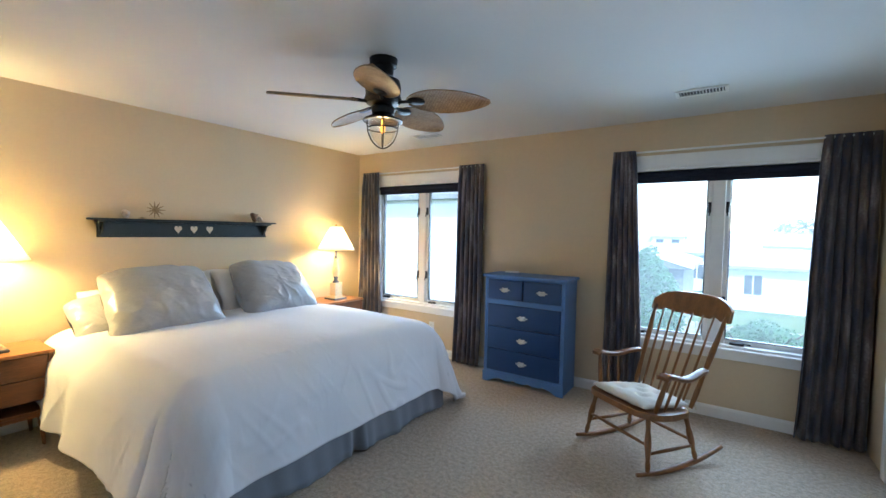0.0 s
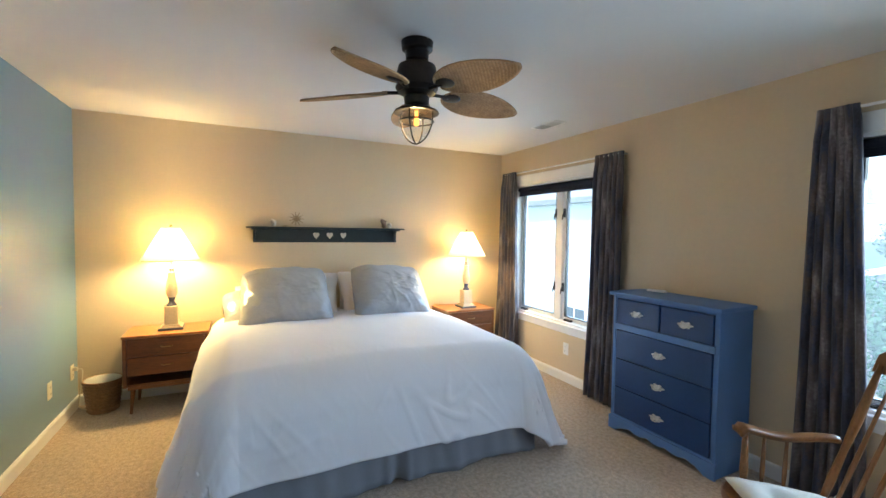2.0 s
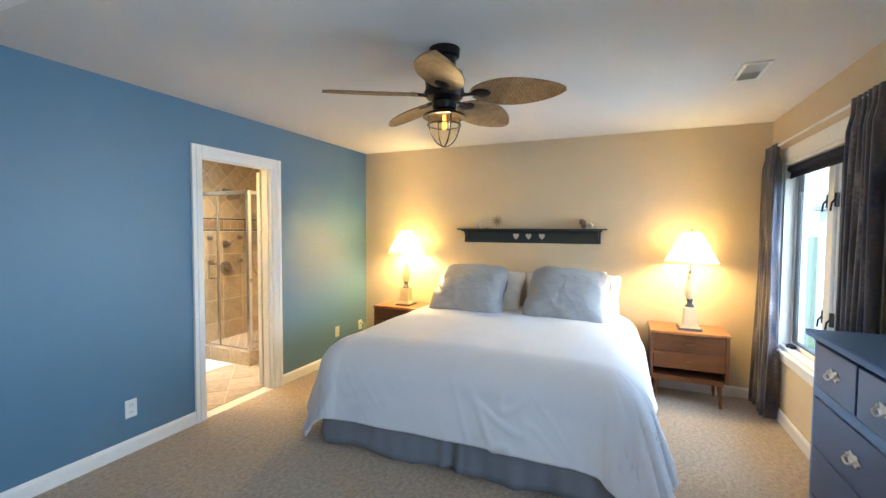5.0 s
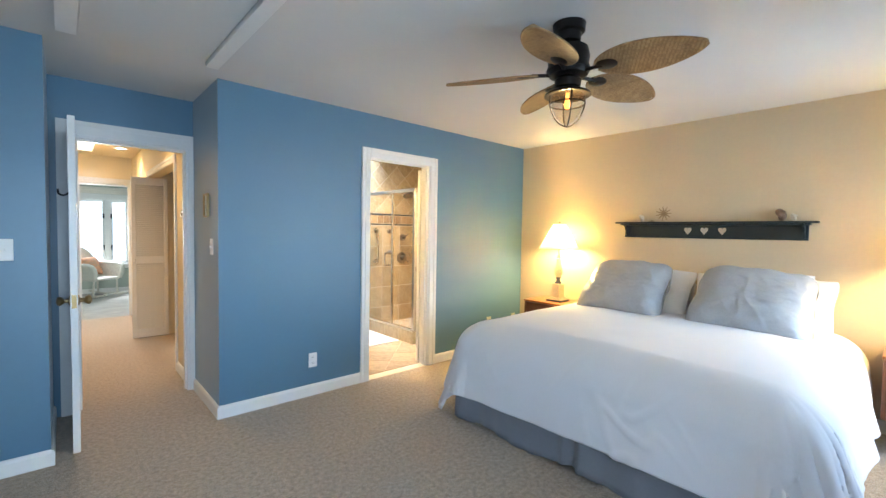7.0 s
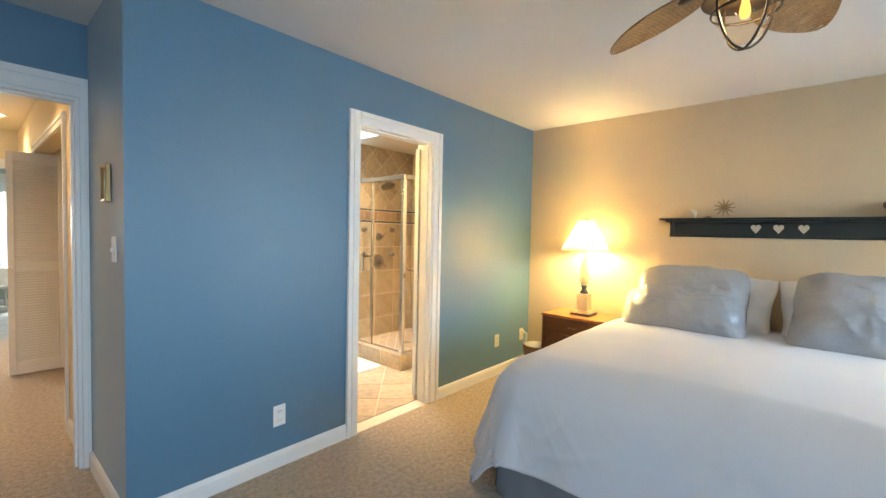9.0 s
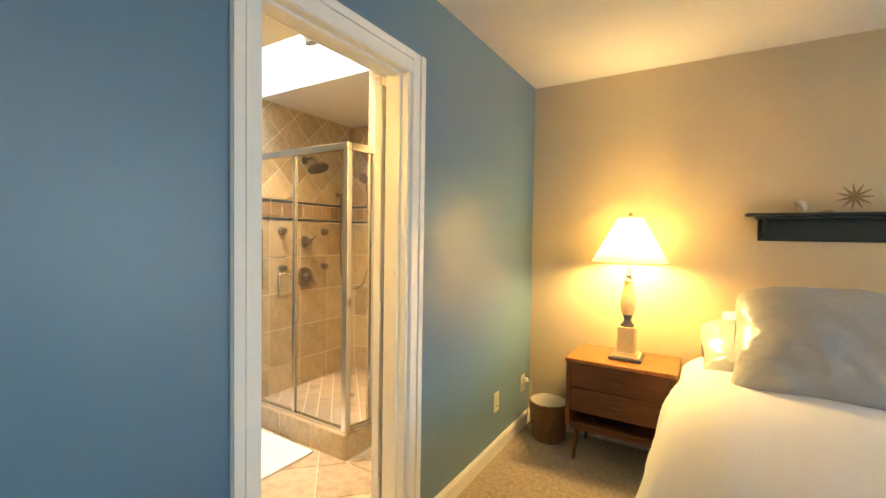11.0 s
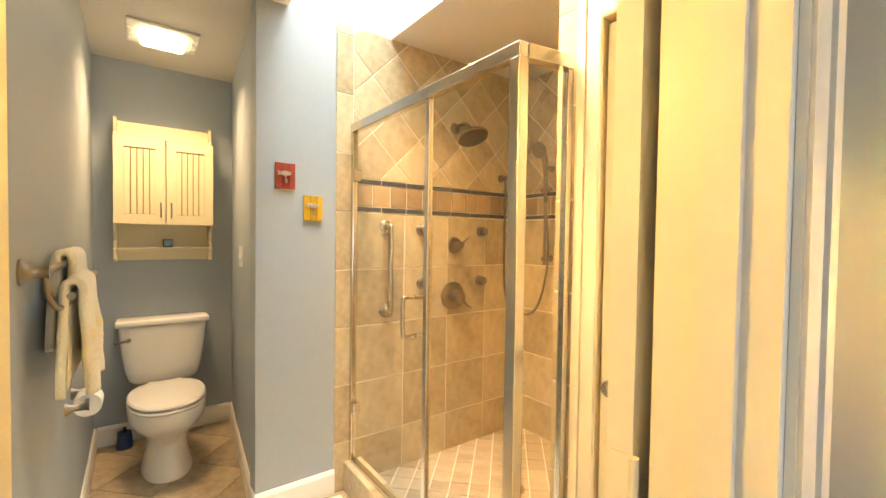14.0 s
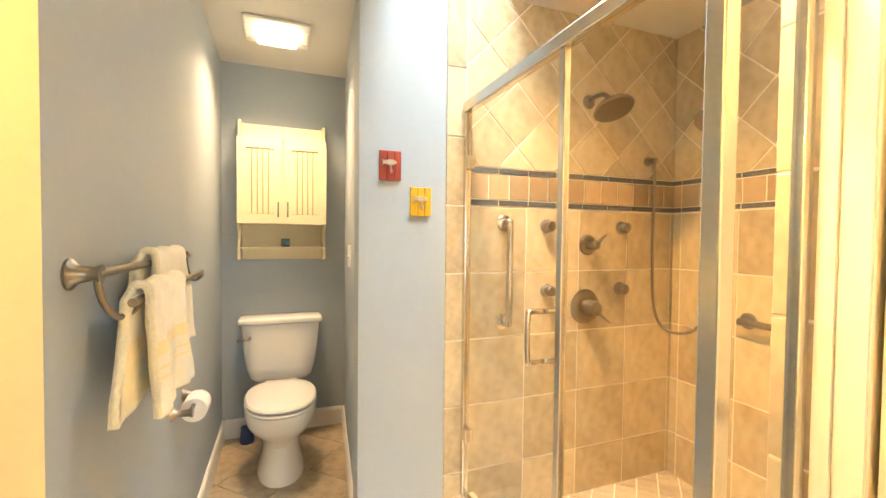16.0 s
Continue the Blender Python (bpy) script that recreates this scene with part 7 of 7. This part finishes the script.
def house(x, y, w, d, h, roof, rz, mat, label, rows):
    th = thing("house", x, y, GZ, rz, label, "house")
    part("wall", box(-w / 2, w / 2, -d / 2, d / 2, 0, h), mat, th)
    out = [(-w / 2 - 0.4, 0), (w / 2 + 0.4, 0), (w / 2 + 0.4, 0.15), (0, roof), (-w / 2 - 0.4, 0.15)] if w < d else [(-d / 2 - 0.4, 0), (d / 2 + 0.4, 0), (d / 2 + 0.4, 0.15), (0, roof), (-d / 2 - 0.4, 0.15)]
    if w < d:
        m = Matrix.Translation((0, d / 2 + 0.3, h + 0.002)) @ Matrix.Rotation(radians(90), 4, "X")
        bm = slab(out, d + 0.6, m)
    else:
        m = Matrix.Translation((-w / 2 - 0.3, 0, h + 0.002)) @ Matrix(((0, 0, 1, 0), (1, 0, 0, 0), (0, 1, 0, 0), (0, 0, 0, 1)))
        bm = slab(out, w + 0.6, m)
    part("roof", bm, ROOF, th, "grey shingle roof")
    if w < d:
        # gable end with white rake boards and a vent
        y = -d / 2 - 0.30
        g = part("gable", slab([(-w / 2 - 0.2, 0.0), (w / 2 + 0.2, 0.0), (0, roof - 0.12)], 0.05, Matrix.Translation((0, y - 0.001, h + 0.05)) @ Matrix.Rotation(radians(90), 4, "X")), mat, th)
        for s in (-1, 1):
            part("rake_board", slab([(s * (w / 2 + 0.4), 0.0), (s * (w / 2 + 0.4), 0.22), (0, roof + 0.06), (0, roof - 0.16)], 0.08, Matrix.Translation((0, y - 0.004, h + 0.02)) @ Matrix.Rotation(radians(90), 4, "X")), SIDING, th)
        part("gable_vent", box(-0.2, 0.2, y - 0.09, y - 0.0525, h + roof * 0.42, h + roof * 0.66), SIDING, g)
    for zz in rows:
        n = max(2, int(w / 2.6))
        for k in range(n):
            xx = -w / 2 + (k + 0.5) * w / n
            win = part("window", box(xx - 0.5, xx + 0.5, -d / 2 - 0.06, -d / 2 - 0.002, zz, zz + 1.3), SIDING, th)
            for s in (-1, 1):
                part("pane", box(*sorted((xx + s * 0.03, xx + s * 0.43)), -d / 2 - 0.07, -d / 2 - 0.061, zz + 0.08, zz + 1.22), DARKPANE, win)
    return th


th = house(-4.5, 44, 13, 9, 2.9, 1.9, 0, SIDING, "white single-storey neighbouring house with a dormer", (0.9,))
dm = part("dormer", box(-1.0, 1.5, -2.9, -0.4, 3.35, 4.2), SIDING, th, "white dormer on the roof")
part("dormer_roof", box(-1.15, 1.65, -3.1, -0.3, 4.201, 4.32), ROOF, dm)
for k in (-0.35, 0.85):
    part("pane", box(k - 0.3, k + 0.3, -2.93, -2.902, 3.5, 4.05), DARKPANE, dm)
house(4.6, 35, 9.6, 8, 2.5, 1.15, 0, SIDING, "low white neighbouring house with a grey roof", (0.9,))
house(7, 56, 15, 8, 3.4, 1.6, 0, SIDING, "white neighbouring house in the distance", (1.2,))
house(-3.75, 24.6, 4.6, 7, 2.95, 0.95, 0, GREYSIDING, "low slate-coloured house with a gable", ())
house(-13.5, 13.5, 17, 6, 5.3, 2.2, 0, SIDING, "white two-storey house close by", (0.9,))


# Added house: none is known here; its pale wall whitens the far window.
house(1.5, -24, 18, 8, 6.0, 2.4, 0, SIDING, "white house added to fill the far window with brightness", (0.9, 3.6))


def leafy(name, x, y, h, r, n, seed, label):
    """A trunk with limbs under a crown of leaf clumps that leaves gaps."""
    rnd = random.Random(seed)
    th = thing(name, x, y, GZ, 0, label, "tree", "trees")
    part("trunk", tube([(0, 0, 0), (0.05, 0.02, h * 0.3), (0.02, 0.06, h * 0.55), (0, 0, h * 0.8)], [0.13, 0.10, 0.07, 0.03], 10), BARK, th, smooth=True)
    for k in range(7):
        a, z = rnd.uniform(0, 6.28), h * rnd.uniform(0.2, 0.6)
        part("limb", tube([(0, 0, z), (0.45 * r * math.cos(a), 0.45 * r * math.sin(a), z + 0.4), (0.85 * r * math.cos(a), 0.85 * r * math.sin(a), z + 0.9)], [0.05, 0.03, 0.012], 6), BARK, th)
    verts, faces = [], []
    for k in range(n):
        d = Vector((rnd.gauss(0, 1), rnd.gauss(0, 1), rnd.gauss(0, 1))).normalized()
        lump = 1 + 0.22 * noise.noise(d * 2.6 + Vector((seed, 0, 0)))
        rr = rnd.uniform(0.55, 1.0) ** 0.5 * lump
        c = Vector((d.x * r * rr, d.y * r * rr, h * 0.56 + d.z * h * 0.43 * rr))
        if c.z < 0.15:
            continue
        u = Vector((rnd.gauss(0, 1), rnd.gauss(0, 1), rnd.gauss(0, 0.6))).normalized()
        v = u.orthogonal().normalized()
        s = rnd.uniform(0.035, 0.075) * (1 if r < 3 else 3)
        i = len(verts)
        verts += [c - u * s, c + v * s * 0.45, c + u * s, c - v * s * 0.45]
        faces.append((i, i + 1, i + 2, i + 3))
    me = bpy.data.meshes.new("crown")
    me.from_pydata([tuple(v) for v in verts], [], faces)
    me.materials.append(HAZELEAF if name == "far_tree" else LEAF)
    ob = new("crown", me)
    ob.parent = th
    tagged(ob, "dense crown of small green leaves")


leafy("round_tree", -2.1, 13.0, 3.95, 1.2, 34000, 1, "round leafy green tree outside the window")
leafy("shrub", 1.0, 14.5, 2.0, 1.2, 9000, 2, "low green shrub outside the window")
leafy("shrub", -5.2, 17, 3.4, 1.8, 12000, 3, "low green shrub beside the garage")
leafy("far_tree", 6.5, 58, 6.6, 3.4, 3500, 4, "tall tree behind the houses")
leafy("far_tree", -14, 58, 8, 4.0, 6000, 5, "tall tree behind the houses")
fe = thing("fence", 0, 16.5, GZ, 0, "pale grey board fence along the yard", "fence")
FENCE = material("weathered_fence", (0.38, 0.38, 0.36), 0.85, var=0.2, scale=2, fine=20, rand=0.4)
for k in range(60):
    part("board", box(-0.09, 0.09, -0.012, 0.012, 0.02, 1.5), FENCE, fe, at=pose(-9 + 0.2 * k, 0, 0))
for zz in (0.35, 1.2):
    part("rail", box(-9.1, 2.9, 0.014, 0.05, zz, zz + 0.09), FENCE, fe)
